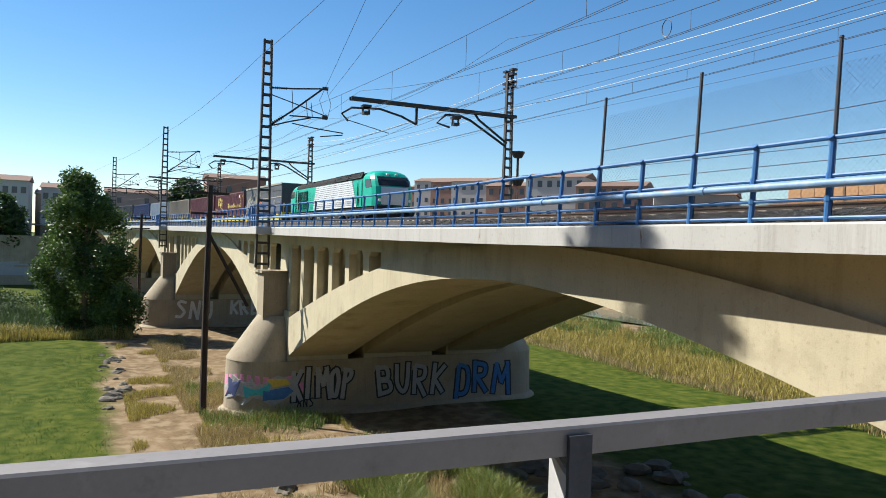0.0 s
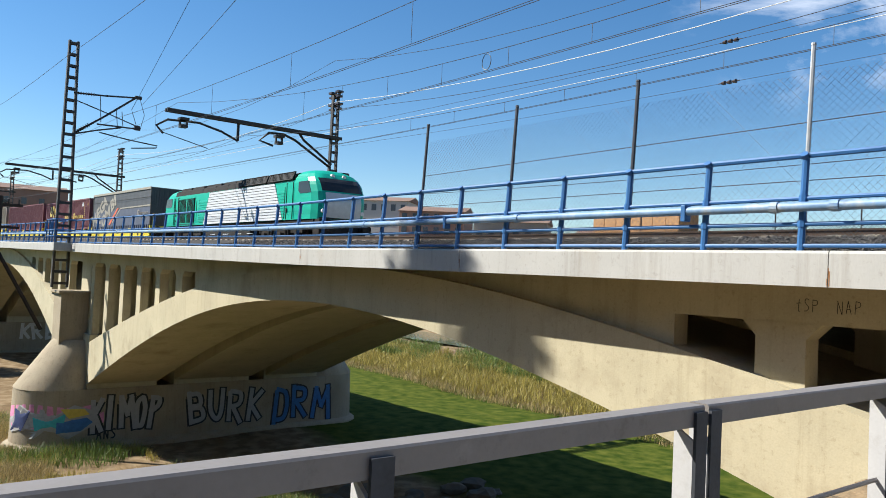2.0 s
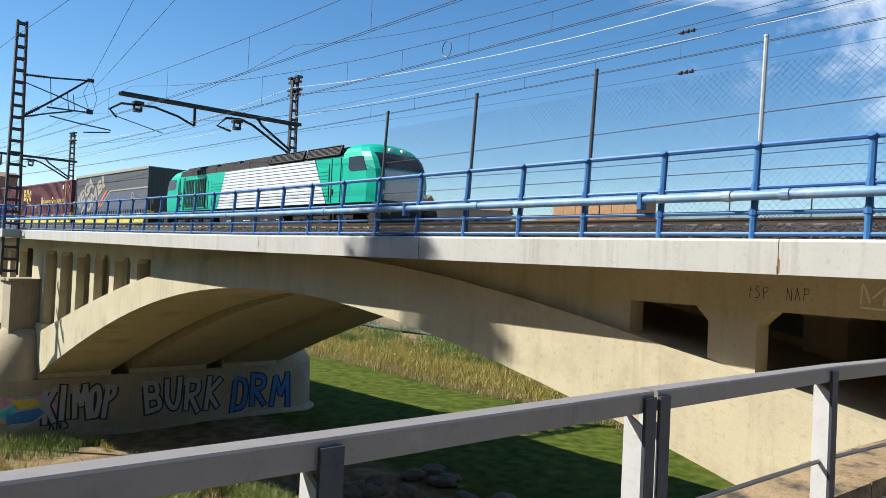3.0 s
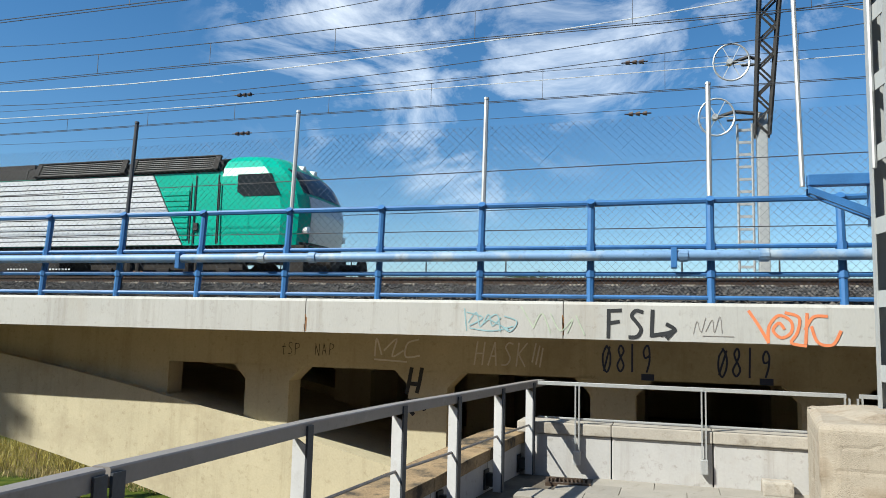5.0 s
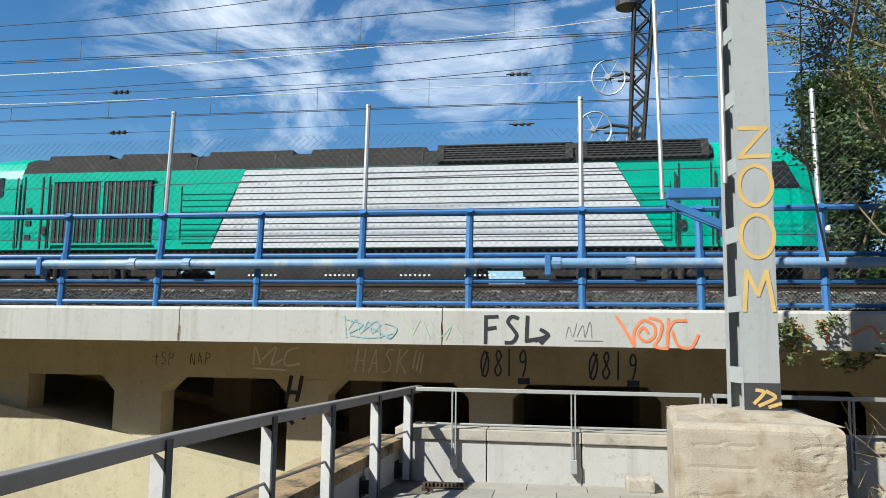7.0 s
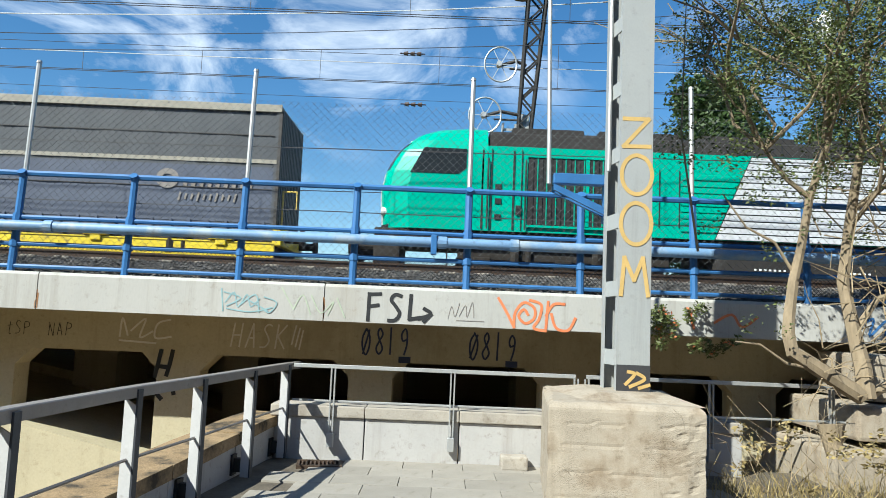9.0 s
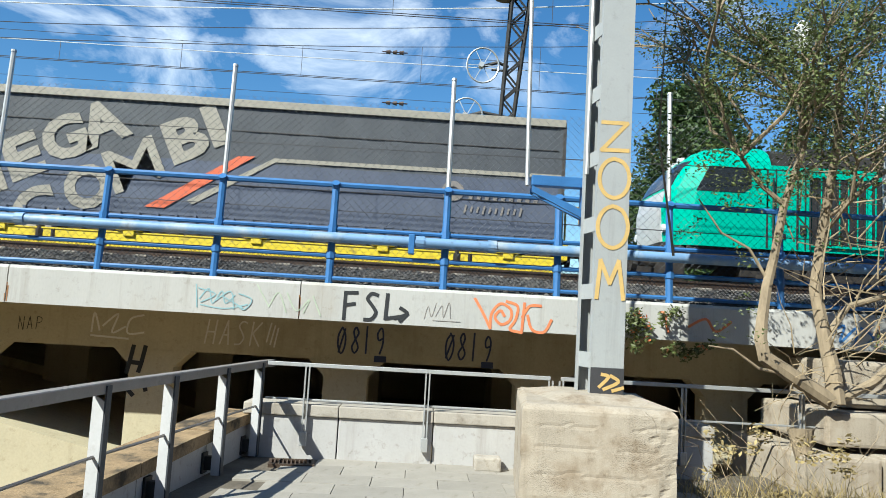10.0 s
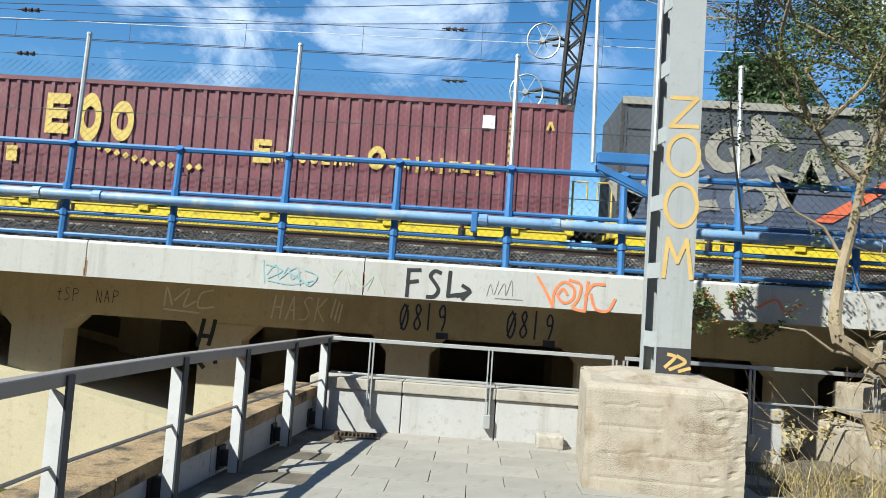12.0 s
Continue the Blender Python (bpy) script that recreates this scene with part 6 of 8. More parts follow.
# ---- the near mast on its block ----
def build_near_pole():
    blk = tagged(empty("mast_block"), "weathered board-marked concrete mast foundation block", "concrete block")
    bm = bmesh.new()
    x0, x1, y0, y1 = 6.09, 7.34, -2.85, -1.05
    rings = []
    N, cx, cy = 26, (x0 + x1) / 2, (y0 + y1) / 2
    levels = [-0.4, -0.1] + [0.012 + 0.024 * k for k in range(35)] + [0.845, 0.862, 0.872]
    for z in levels:
        ring = []
        top = max(0.0, z - 0.8) / 0.072
        for (ax, ay), (bx, by) in zip(((x0, y0), (x1, y0), (x1, y1), (x0, y1)), ((x1, y0), (x1, y1), (x0, y1), (x0, y0))):
            for k in range(N):
                px, py = ax + (bx - ax) * k / N, ay + (by - ay) * k / N
                q = Vector((px, py, z))
                e = 0.07 * top ** 3                                             # rounded upper edge
                corner = max(0.0, 1 - min(k, N - k) / 3.0)
                e += corner * (0.012 + 0.03 * max(0.0, noise.noise(q * 6)))    # chipped arrises
                e += 0.0015 * noise.noise(q * 2.3)
                seam = min(abs(z - s - 0.012 * noise.noise((px * 2, py * 2, s))) for s in (0.14, 0.335, 0.535, 0.72))
                if seam < 0.012 and noise.noise((px * 4, py * 4, z * 0.5)) > -0.15:
                    e += 0.004                                                  # board marks
                pit = noise.noise(Vector((px * 22, py * 22, z * 22)))
                edge = min(1.0, max(0.0, (px - 6.98) / 0.2))                    # honeycombed end
                e += max(0.0, pit - 0.2) * (0.002 + 0.035 * edge)
                d = Vector((px - cx, py - cy))
                f = 1 - e / d.length
                c6, s6 = math.cos(radians(6)), math.sin(radians(6))
                ring.append((cx + 0.01 + (d.x * c6 + d.y * s6) * f, cy + (d.y * c6 - d.x * s6) * f, z + 0.014 * top * noise.noise((px * 3, py * 3, 0))))
        rings.append(ring)
    loft(bm, rings)
    part("block", bm, M["rough"], blk)
    bm = bmesh.new()
    loft(bm, [[(6.74 + a * 0.50 - b * 0.07, -1.95 + b * 0.72 - a * 0.05, 0.862) for a, b in ((-1, -1), (1, -1), (1, 1), (-1, 1))], [(6.80 + a * 0.30, -1.97 + b * 0.42, 0.93) for a, b in ((-1, -1), (1, -1), (1, 1), (-1, 1))]])
    part("mortar_cap", bm, M["rough"], blk)
    p = tagged(empty("steel_mast", (6.81, -2.0, 0), 0), "pale grey steel twin-channel mast with yellow graffiti letters", "mast")
    bm = bmesh.new()
    loft(bm, [[(a, b, z) for a, b in ((-0.11, -0.16), (0.185, -0.16), (0.185, -0.06), (0.172, -0.06), (0.172, -0.145), (-0.098, -0.145), (-0.098, -0.06), (-0.11, -0.06))] for z in (0.92, 10.5)])
    part("front_channel", bm, M["mastgrey"], p)
    bm = bmesh.new()
    loft(bm, [[(a, b, z) for a, b in ((-0.17, 0.235), (0.10, 0.235), (0.10, 0.13), (0.088, 0.13), (0.088, 0.22), (-0.158, 0.22), (-0.158, 0.13), (-0.17, 0.13))] for z in (0.92, 10.5)])
    part("rear_channel", bm, M["mastgrey"], p)
    for k in range(16):
        bm = bmesh.new()
        z = 1.15 + 0.62 * k
        loft(bm, [[(-0.112, -0.13, zz), (-0.10, -0.13, zz), (-0.158, 0.2, zz), (-0.17, 0.2, zz)] for zz in (z, z + 0.14)])
        part("batten", bm, M["mastgrey"], p)
    bm = bmesh.new()
    box(bm, -0.113, 0.188, -0.164, -0.161, 0.925, 1.16)
    part("dark_band", bm, M["cable"], p, "dark painted band at the foot")
    bm = bmesh.new()
    tube(bm, [(-0.17, 0.06, 2.95), (-0.17, 0.06, 10.0)], 0.022, seg=8)
    part("conduit", bm, M["galv"], p)
    br = tagged(empty("anchor_bracket"), "blue steel bracket between mast and fence post", "bracket")
    bm = bmesh.new()
    box(bm, 6.16, 6.74, -1.72, -1.60, 2.86, 2.96, bevel=0.008)
    part("arm", bm, M["blue"], br)
    bm = bmesh.new()
    for y in (-1.72, -1.6):
        loft(bm, [[(6.16, y - 0.02, 2.85), (6.16, y + 0.02, 2.85), (6.16, y + 0.02, 2.79), (6.16, y - 0.02, 2.79)], [(6.74, y - 0.02, 2.60), (6.74, y + 0.02, 2.60), (6.74, y + 0.02, 2.52), (6.74, y - 0.02, 2.52)]])
    box(bm, 6.66, 6.74, -1.74, -1.56, 2.5, 2.96)
    part("strut", bm, M["blue"], br)
    bm = bmesh.new()
    rod(bm, (6.12, -1.66, 2.86), (6.05, -1.6, 6.6), 0.022, seg=8)
    part("upright", bm, M["galv"], br)


build_near_pole()


# ---- plants ----
def raw(name, verts, faces, mat, parent=None, label=""):
    me = bpy.data.meshes.new(name)
    me.from_pydata(verts, [], faces)
    me.materials.append(mat)
    ob = new(name, me)
    if parent:
        ob.parent = parent
    return tagged(ob, label)


def blades(name, spots, h, w, mat, seed, label, lean=0.35, category="grass", per=1):
    """Grass blades: bent triangles at random heights on the given ground spots."""
    rnd = random.Random(seed)
    vs, fs = [], []
    for x, y, k in spots:
        for _ in range(per):
            a, hh = rnd.uniform(0, 6.283), h * k * rnd.uniform(0.55, 1.15)
            px, py = x + rnd.gauss(0, 0.06), y + rnd.gauss(0, 0.06)
            z = ground_z(px, py) - 0.05
            dx, dy = math.cos(a) * w * 0.5, math.sin(a) * w * 0.5
            lx, ly = rnd.gauss(0, lean) * hh, rnd.gauss(0, lean) * hh
            i = len(vs)
            vs += [(px - dx, py - dy, z), (px + dx, py + dy, z), (px + lx * 0.35 + dx * 0.7, py + ly * 0.35 + dy * 0.7, z + hh * 0.6), (px + lx * 0.35 - dx * 0.7, py + ly * 0.35 - dy * 0.7, z + hh * 0.6), (px + lx, py + ly, z + hh)]
            fs += [(i, i + 1, i + 2, i + 3), (i + 3, i + 2, i + 4)]
    ob = raw(name, vs, fs, mat)
    return tagged(ob, label, category, kind="stuff")


def spots(n, x0, x1, y0, y1, seed, keep=0.0, scale=0.35):
    rnd = random.Random(seed)
    out = []
    while len(out) < n:
        x, y = rnd.uniform(x0, x1), rnd.uniform(y0, y1)
        v = noise.noise((x * scale, y * scale, seed * 3.1))
        if v > keep:
            out.append((x, y, 0.7 + 0.8 * min(1, max(0, v + 0.3))))
    return out


def not_pier(s):
    return [(x, y, k) for x, y, k in s if all(abs(x - p) > 2.3 or not -3.4 < y - along(x) < 18 for p in PIERS)]


def build_grass():
    blades("tall_grass", spots(30000, -75, -20, 31, 46, 1, -0.6), 0.95, 0.05, M["weed"], 11, "tall ochre grass bank beyond the lawn")
    blades("green_grass_bank", spots(12000, -80, -20, 39, 50, 2, -0.05), 1.1, 0.05, M["reed"], 12, "green reeds on the far bank")
    blades("dry_grass_edge", spots(7000, -70, -18, 29.5, 32.5, 3, -0.6), 0.55, 0.04, M["straw"], 13, "dry straw along the edge of the lawn")
    blades("weeds_by_pier", not_pier(spots(9000, -46, -27, -4.2, 3.0, 4, -0.1)), 0.55, 0.025, M["weed"], 14, "dry weeds round the foot of the pier")
    blades("green_weeds_by_pier", not_pier(spots(5000, -46, -27, -4.0, 3.0, 5, 0.02)), 0.6, 0.025, M["reed"], 15, "green weeds round the foot of the pier")
    blades("weeds_by_track", spots(12000, -72, -30, -4.6, -1.6, 6, -0.15), 0.5, 0.03, M["straw"], 16, "dry weeds beside the dirt track")
    blades("red_weeds", spots(7000, -70, -20, -7.5, -4.0, 7, 0.16), 0.35, 0.03, M["weed"], 17, "low rusty weeds on the dirt track")
    blades("reeds_below", spots(15000, -26, -17.5, -3.0, 5.5, 8, -0.15), 0.85, 0.022, M["reed"], 18, "green reeds below the walkway", 0.5)
    blades("pale_reeds", spots(9000, -27, -17.5, -3.5, 5.5, 8, -0.12), 0.8, 0.018, M["weed"], 24, "yellowing reeds among the green ones", 0.5)
    blades("weeds_below", spots(7000, -30, -12, -6.0, 4.0, 9, 0.05), 0.55, 0.03, M["straw"], 19, "mixed dry weeds below the walkway")
    blades("lawn_tufts", spots(26000, -66, -28, -24, -8.4, 10, -0.35), 0.13, 0.035, M["reed"], 20, "short mown grass")
    blades("hedge_grass", spots(12000, -100, -73, -30, -7, 11, -0.3), 1.1, 0.07, M["shrub"], 21, "rough green scrub behind the lawn", 0.45)
    blades("brown_scrub", spots(9000, -77, -71, -26, -6, 12, -0.4), 1.0, 0.07, M["weed"], 22, "brown dead scrub along the lawn", 0.3)
    rnd = random.Random(5)
    sp = [(rnd.uniform(7.5, 9.9), rnd.uniform(-3.6, -1.5), rnd.uniform(0.5, 1.2)) for _ in range(2600)]
    blades("straw_tuft", [s for s in sp if s[0] > 7.6], 0.42, 0.011, M["straw"], 23, "dry straw-coloured grass beside the block", 0.4)


build_grass()


def crown(blobs, n, size, seed, flat=0.5):
    """Small leaves strewn through clumps, denser towards their skins."""
    rnd = random.Random(seed)
    vs, fs = [], []
    tot = sum(b[3] ** 2 for b in blobs)
    for bx, by, bz, br, *sq in blobs:
        q = sq[0] if sq else 0.8
        for _ in range(int(n * br * br / tot)):
            d = Vector((rnd.gauss(0, 1), rnd.gauss(0, 1), rnd.gauss(0, 1))).normalized() * br * rnd.random() ** 0.45
            c = Vector((bx, by, bz)) + Vector((d.x, d.y, d.z * q))
            a = Vector((rnd.gauss(0, 1), rnd.gauss(0, 1), rnd.gauss(0, flat))).normalized()
            b = a.orthogonal().normalized()
            b = (Matrix.Rotation(rnd.uniform(0, 6.28), 3, a) @ b)
            s = size * rnd.uniform(0.6, 1.3)
            i = len(vs)
            vs += [tuple(c - a * s), tuple(c + b * s * 0.45), tuple(c + a * s), tuple(c - b * s * 0.45)]
            fs.append((i, i + 1, i + 2, i + 3))
    return vs, fs


def limb_set(bm, start, aim, r, depth, rnd, spread=0.5, tips=None):
    """A limb that bends and forks."""
    start, aim = Vector(start), Vector(aim)
    mid = start.lerp(aim, 0.5) + Vector((rnd.gauss(0, 1), rnd.gauss(0, 1), rnd.gauss(0, 0.5))) * (aim - start).length * 0.09
    tube(bm, [start, mid, aim], [r, r * 0.82, r * 0.62], seg=6)
    if tips is not None:
        tips.append(tuple(aim))
    if depth:
        for _ in range(rnd.choice((2, 3))):
            d = (aim - start)
            v = d.normalized() * d.length * rnd.uniform(0.5, 0.8) + Vector((rnd.gauss(0, 1), rnd.gauss(0, 1), rnd.gauss(0.2, 0.6))) * d.length * spread
            limb_set(bm, aim, aim + v, r * 0.6, depth - 1, rnd, spread, tips)


def build_olive():
    """The scrubby tree that grows out of the blocks beside the mast."""
    t = tagged(empty("scrub_tree"), "twisted grey scrub tree with small dull leaves and bare twigs", "tree")
    rnd = random.Random(21)
    y = -1.15
    runs = (([(9.38, 0.9), (8.96, 1.15), (8.68, 1.32), (8.65, 1.5), (8.68, 1.68), (8.77, 2.05), (8.88, 2.41), (8.95, 2.95), (9.07, 3.5), (9.13, 4.03), (9.1, 4.7)], 0.088, 0.022),
            ([(9.42, 0.88), (9.41, 1.2), (9.37, 1.47), (9.31, 2.06), (9.37, 2.67), (9.42, 3.6), (9.46, 4.05), (9.6, 4.7)], 0.095, 0.022),
            ([(9.46, 0.93), (9.85, 1.12), (10.27, 1.43), (10.9, 1.8)], 0.055, 0.03),
            ([(9.4, 1.58), (9.67, 1.9), (10.28, 2.1), (10.9, 2.5)], 0.04, 0.02),
            ([(8.93, 2.95), (8.7, 3.12), (8.45, 3.42), (8.2, 3.85), (8.07, 4.15)], 0.03, 0.012),
            ([(9.37, 2.8), (9.6, 3.0), (9.9, 3.3), (10.4, 3.6)], 0.035, 0.015),
            ([(8.8, 2.1), (8.6, 2.45), (8.3, 2.6), (8.05, 2.95)], 0.02, 0.008),
            ([(8.95, 1.15), (8.62, 1.2), (8.35, 1.38), (8.1, 1.4)], 0.02, 0.008))
    for pts, r0, r1 in runs:
        bm = bmesh.new()
        n = len(pts)
        tube(bm, [(x, y + 0.12 * math.sin(z * 2.1 + x), z) for x, z in pts], [r0 + (r1 - r0) * i / (n - 1) for i in range(n)], seg=8)
        part("trunk", bm, M["bark"], t, smooth=True)
    bm = bmesh.new()
    tube(bm, [(9.14, -1.4, -0.3), (9.13, -1.36, 0.1), (9.06, -1.3, 0.42), (9.05, -1.28, 0.62)], [0.10, 0.085, 0.09, 0.13], seg=10)
    part("stump", bm, M["bark"], t, "sawn-off pale stump", smooth=False)
    tips = []
    for (x, z), n in (((9.07, 3.5), 5), ((9.13, 4.03), 5), ((9.46, 4.05), 5), ((8.45, 3.42), 4), ((8.07, 4.15), 3), ((9.95, 3.3), 4), ((9.37, 2.67), 2), ((10.4, 3.6), 4)):
        for _ in range(n):
            bm = bmesh.new()
            aim = (x + rnd.gauss(0.05, 0.4), y + rnd.gauss(0, 0.4), z + rnd.uniform(0.3, 0.7))
            limb_set(bm, (x, y, z), aim, 0.024, 2, rnd, 0.3, tips)
            part("limb", bm, M["bark"], t)
    blobs = []
    for x, yy, z in tips:
        if 7.9 < x < 11.0 and 2.4 < z < 5.6:
            blobs.append((x, yy, z, rnd.uniform(0.16, 0.34)))
    # the dense heart, the paler open side, the low sprigs and two upright shoots
    for _ in range(85):
        a, r = rnd.uniform(0, 6.28), rnd.random() ** 0.5
        blobs.append((8.75 + 0.85 * r * math.cos(a), y + rnd.gauss(0, 0.35), 3.95 + 1.0 * r * math.sin(a), rnd.uniform(0.12, 0.27)))
    for _ in range(40):
        blobs.append((rnd.uniform(9.4, 10.9), y + rnd.gauss(0, 0.4), rnd.uniform(3.3, 4.9), rnd.uniform(0.09, 0.2)))
    for _ in range(26):
        blobs.append((rnd.uniform(7.9, 10.6), y + rnd.gauss(0, 0.35), rnd.uniform(1.5, 3.1), rnd.uniform(0.06, 0.15)))
    for k in range(12):
        blobs.append((7.52 + 0.07 * math.sin(k * 1.3), y - 0.2, 3.4 + 0.15 * k, 0.11))
        blobs.append((8.62 + 0.08 * math.sin(k * 2), y - 0.1, 4.5 + 0.11 * k, 0.13))
    for k in range(10):
        blobs.append((7.35 + 0.1 * k, y - 0.1, 3.35 + 0.16 * math.sin(k * 1.7), 0.15))
    for x, z0, z1 in ((7.52, 2.9, 5.2),):
        bm = bmesh.new()
        tube(bm, [(x + 0.2, y - 0.1, z0 - 0.6), (x, y - 0.15, z0 + 0.6), (x + 0.03, y - 0.2, z1)], [0.014, 0.01, 0.004], seg=5)
        part("shoot", bm, M["bark"], t)
    vs, fs = crown(blobs, 37000, 0.022, 31)
    raw("foliage", vs, fs, M["olive"], t, "small dull green leaves")
    bm = bmesh.new()
    for _ in range(190):
        x, z = rnd.uniform(9.0, 11.0), rnd.uniform(1.2, 4.3)
        p = Vector((x, y + rnd.gauss(-0.1, 0.35), z))
        d = Vector((rnd.gauss(0.1, 0.5), rnd.gauss(-0.1, 0.3), rnd.gauss(0.3, 0.4))) * rnd.uniform(0.5, 1.1)
        tube(bm, [p, p + d * 0.5 + Vector((rnd.gauss(0, 0.06), 0, rnd.gauss(0, 0.06))), p + d], [0.009, 0.006, 0.002], seg=4)
    for _ in range(22):
        p = Vector((rnd.uniform(8.9, 9.6), y + rnd.gauss(-0.1, 0.15), rnd.uniform(0.8, 1.5)))
        d = Vector((rnd.gauss(0.1, 0.32), rnd.gauss(-0.1, 0.15), rnd.gauss(0.05, 0.25)))
        tube(bm, [p, p + d * 0.35 + Vector((0.03, 0, 0.05)), p + d * 0.7 + Vector((0, 0.02, 0.03)), p + d], [0.008, 0.006, 0.004, 0.002], seg=4)
    tagged(part("bare_twigs", bm, M["twig"], t, "bare straw-coloured twigs"), kind="stuff")
    bm = bmesh.new()
    bmesh.ops.create_icosphere(bm, subdivisions=2, radius=0.13)
    for v in bm.verts:
        v.co = Vector((v.co.x * 0.8, v.co.y * 0.7, v.co.z * 1.25)) * (1 + 0.35 * noise.noise(v.co * 9)) + Vector((8.98, y - 0.25, 4.68))
    tagged(part("plastic_bag", bm, M["plastic"]), "torn white plastic bag caught in the branches", "bag")
    # creeper over the edge beam and the dry stalks by the block
    c = tagged(empty("creeper"), "straggling creeper with reddish flowers on the beam", "plant")
    blobs = [(rnd.uniform(7.25, 8.15), -0.24 + rnd.gauss(0, 0.05), rnd.uniform(1.3, 1.8), rnd.uniform(0.06, 0.13)) for _ in range(26)] + [(8.2 + 0.1 * k, -0.25, 1.25 + 0.05 * k, 0.09) for k in range(4)]
    vs, fs = crown(blobs, 1500, 0.03, 32)
    raw("leaves", vs, fs, M["olive"], c)
    vs, fs = crown([(b[0], b[1] - 0.05, b[2], 0.07) for b in blobs[::2]], 130, 0.022, 33)
    raw("flowers", vs, fs, M["inkorange"], c, "reddish orange flowers")
    s = tagged(empty("dry_stalks"), "branching dry stalks over straw grass", "plant")
    bm = bmesh.new()
    for _ in range(8):
        p = Vector((rnd.uniform(7.7, 9.1), rnd.uniform(-2.6, -1.7), -0.1))
        limb_set(bm, p, p + Vector((rnd.gauss(0, 0.25), rnd.gauss(0, 0.15), rnd.uniform(0.25, 0.45))), 0.005, 2, rnd, 0.4)
    tagged(part("stalks", bm, M["twig"], s), kind="stuff")
    vs, fs = crown([(rnd.uniform(7.8, 9.1), rnd.uniform(-2.6, -1.8), rnd.uniform(0.2, 0.7), 0.1) for _ in range(16)], 420, 0.03, 36)
    raw("leaves", vs, fs, M["straw"], s)


build_olive()


def tall_tree(x, y, z0, top, radius, seed, n, mat, label, leaf=0.2, slim=1.0):
    t = tagged(empty("tree"), label, "tree")
    rnd = random.Random(seed)
    H = top - z0
    bm = bmesh.new()
    tube(bm, [(x, y, z0 - 0.3), (x + 0.1, y, z0 + H * 0.3), (x - 0.15, y + 0.1, z0 + H * 0.6), (x, y, top - H * 0.08)], [H * 0.022, H * 0.017, H * 0.011, 0.03], seg=8)
    for k in range(16):
        z = z0 + H * (0.18 + 0.045 * k)
        a = k * 2.4
        r = radius * (1.0 - 0.5 * k / 16) * 0.8
        tube(bm, [(x, y, z), (x + 0.5 * r * math.cos(a), y + 0.5 * r * math.sin(a), z + r * 0.5), (x + r * math.cos(a), y + r * math.sin(a), z + r * 1.1)], [0.09, 0.06, 0.02], seg=5)
    part("trunk", bm, M["bark"], t)
    blobs = []
    for _ in range(95):
        f = rnd.random()
        w = radius * (math.sin(math.pi * min(1, 0.12 + 0.84 * f)) ** 0.6) * slim
        a, r = rnd.uniform(0, 6.28), rnd.random() ** 0.5 * w
        blobs.append((x + r * math.cos(a), y + r * math.sin(a), z0 + H * (0.06 + 0.9 * f), rnd.uniform(0.2, 0.4) * radius, 1.1))
    vs, fs = crown(blobs, n, leaf, seed + 1)
    raw("crown", vs, fs, mat, t)
    return t


tall_tree(-76, -10.2, -8.2, 6.9, 3.9, 51, 46000, M["tall"], "tall leafy poplar on the river bank", 0.17)
tall_tree(-73, -6.9, -8.2, -3.6, 2.2, 52, 8000, M["tall"], "small bushy tree beside the poplar", 0.15)
tall_tree(-21.6, -14.7, -8.2, 21.8, 2.3, 53, 9000, M["tall"], "slender tall poplar behind the walkway", 0.2)
tall_tree(-152, -24.5, -2, 7.5, 4.0, 54, 9000, M["shrub"], "dark round tree by the far houses", 0.4)
tall_tree(-160, 8.0, 1, 12.5, 4.4, 55, 9000, M["shrub"], "broad tree behind the far end of the bridge", 0.4)
tall_tree(-8, 62, -1.5, 6.5, 4.0, 56, 2500, M["shrub"], "dark tree beyond the river", 0.3)
tall_tree(15.0, 18.8, 1.0, 11.0, 2.8, 57, 42000, M["grove"], "leafy dark green tree beyond the tracks", 0.11)
tall_tree(19.6, 18.3, 1.0, 9.9, 2.7, 58, 18000, M["grove"], "leafy green tree beyond the tracks", 0.1)
tall_tree(25.0, 17.2, 1.0, 10.0, 2.8, 59, 10000, M["grove"], "leafy green tree beyond the tracks", 0.12)


def build_bank_shrubs():
    rnd = random.Random(61)
    blobs = [(rnd.uniform(-170, 10), rnd.uniform(70, 84), rnd.uniform(-6.5, -2.5), rnd.uniform(1.5, 3.2)) for _ in range(90)]
    vs, fs = crown(blobs, 15000, 0.35, 62)
    tagged(raw("bank_shrubs", vs, fs, M["shrub"]), "dense green shrubs along the far river bank", "shrubs", kind="stuff")
    blobs = [(rnd.uniform(-118, -84), rnd.uniform(-30, -13), rnd.uniform(-8.0, -6.8), rnd.uniform(0.8, 1.6)) for _ in range(60)]
    vs, fs = crown(blobs, 11000, 0.16, 63)
    tagged(raw("meadow_shrubs", vs, fs, M["shrub"]), "low green bushes behind the lawn", "shrubs", kind="stuff")


build_bank_shrubs()


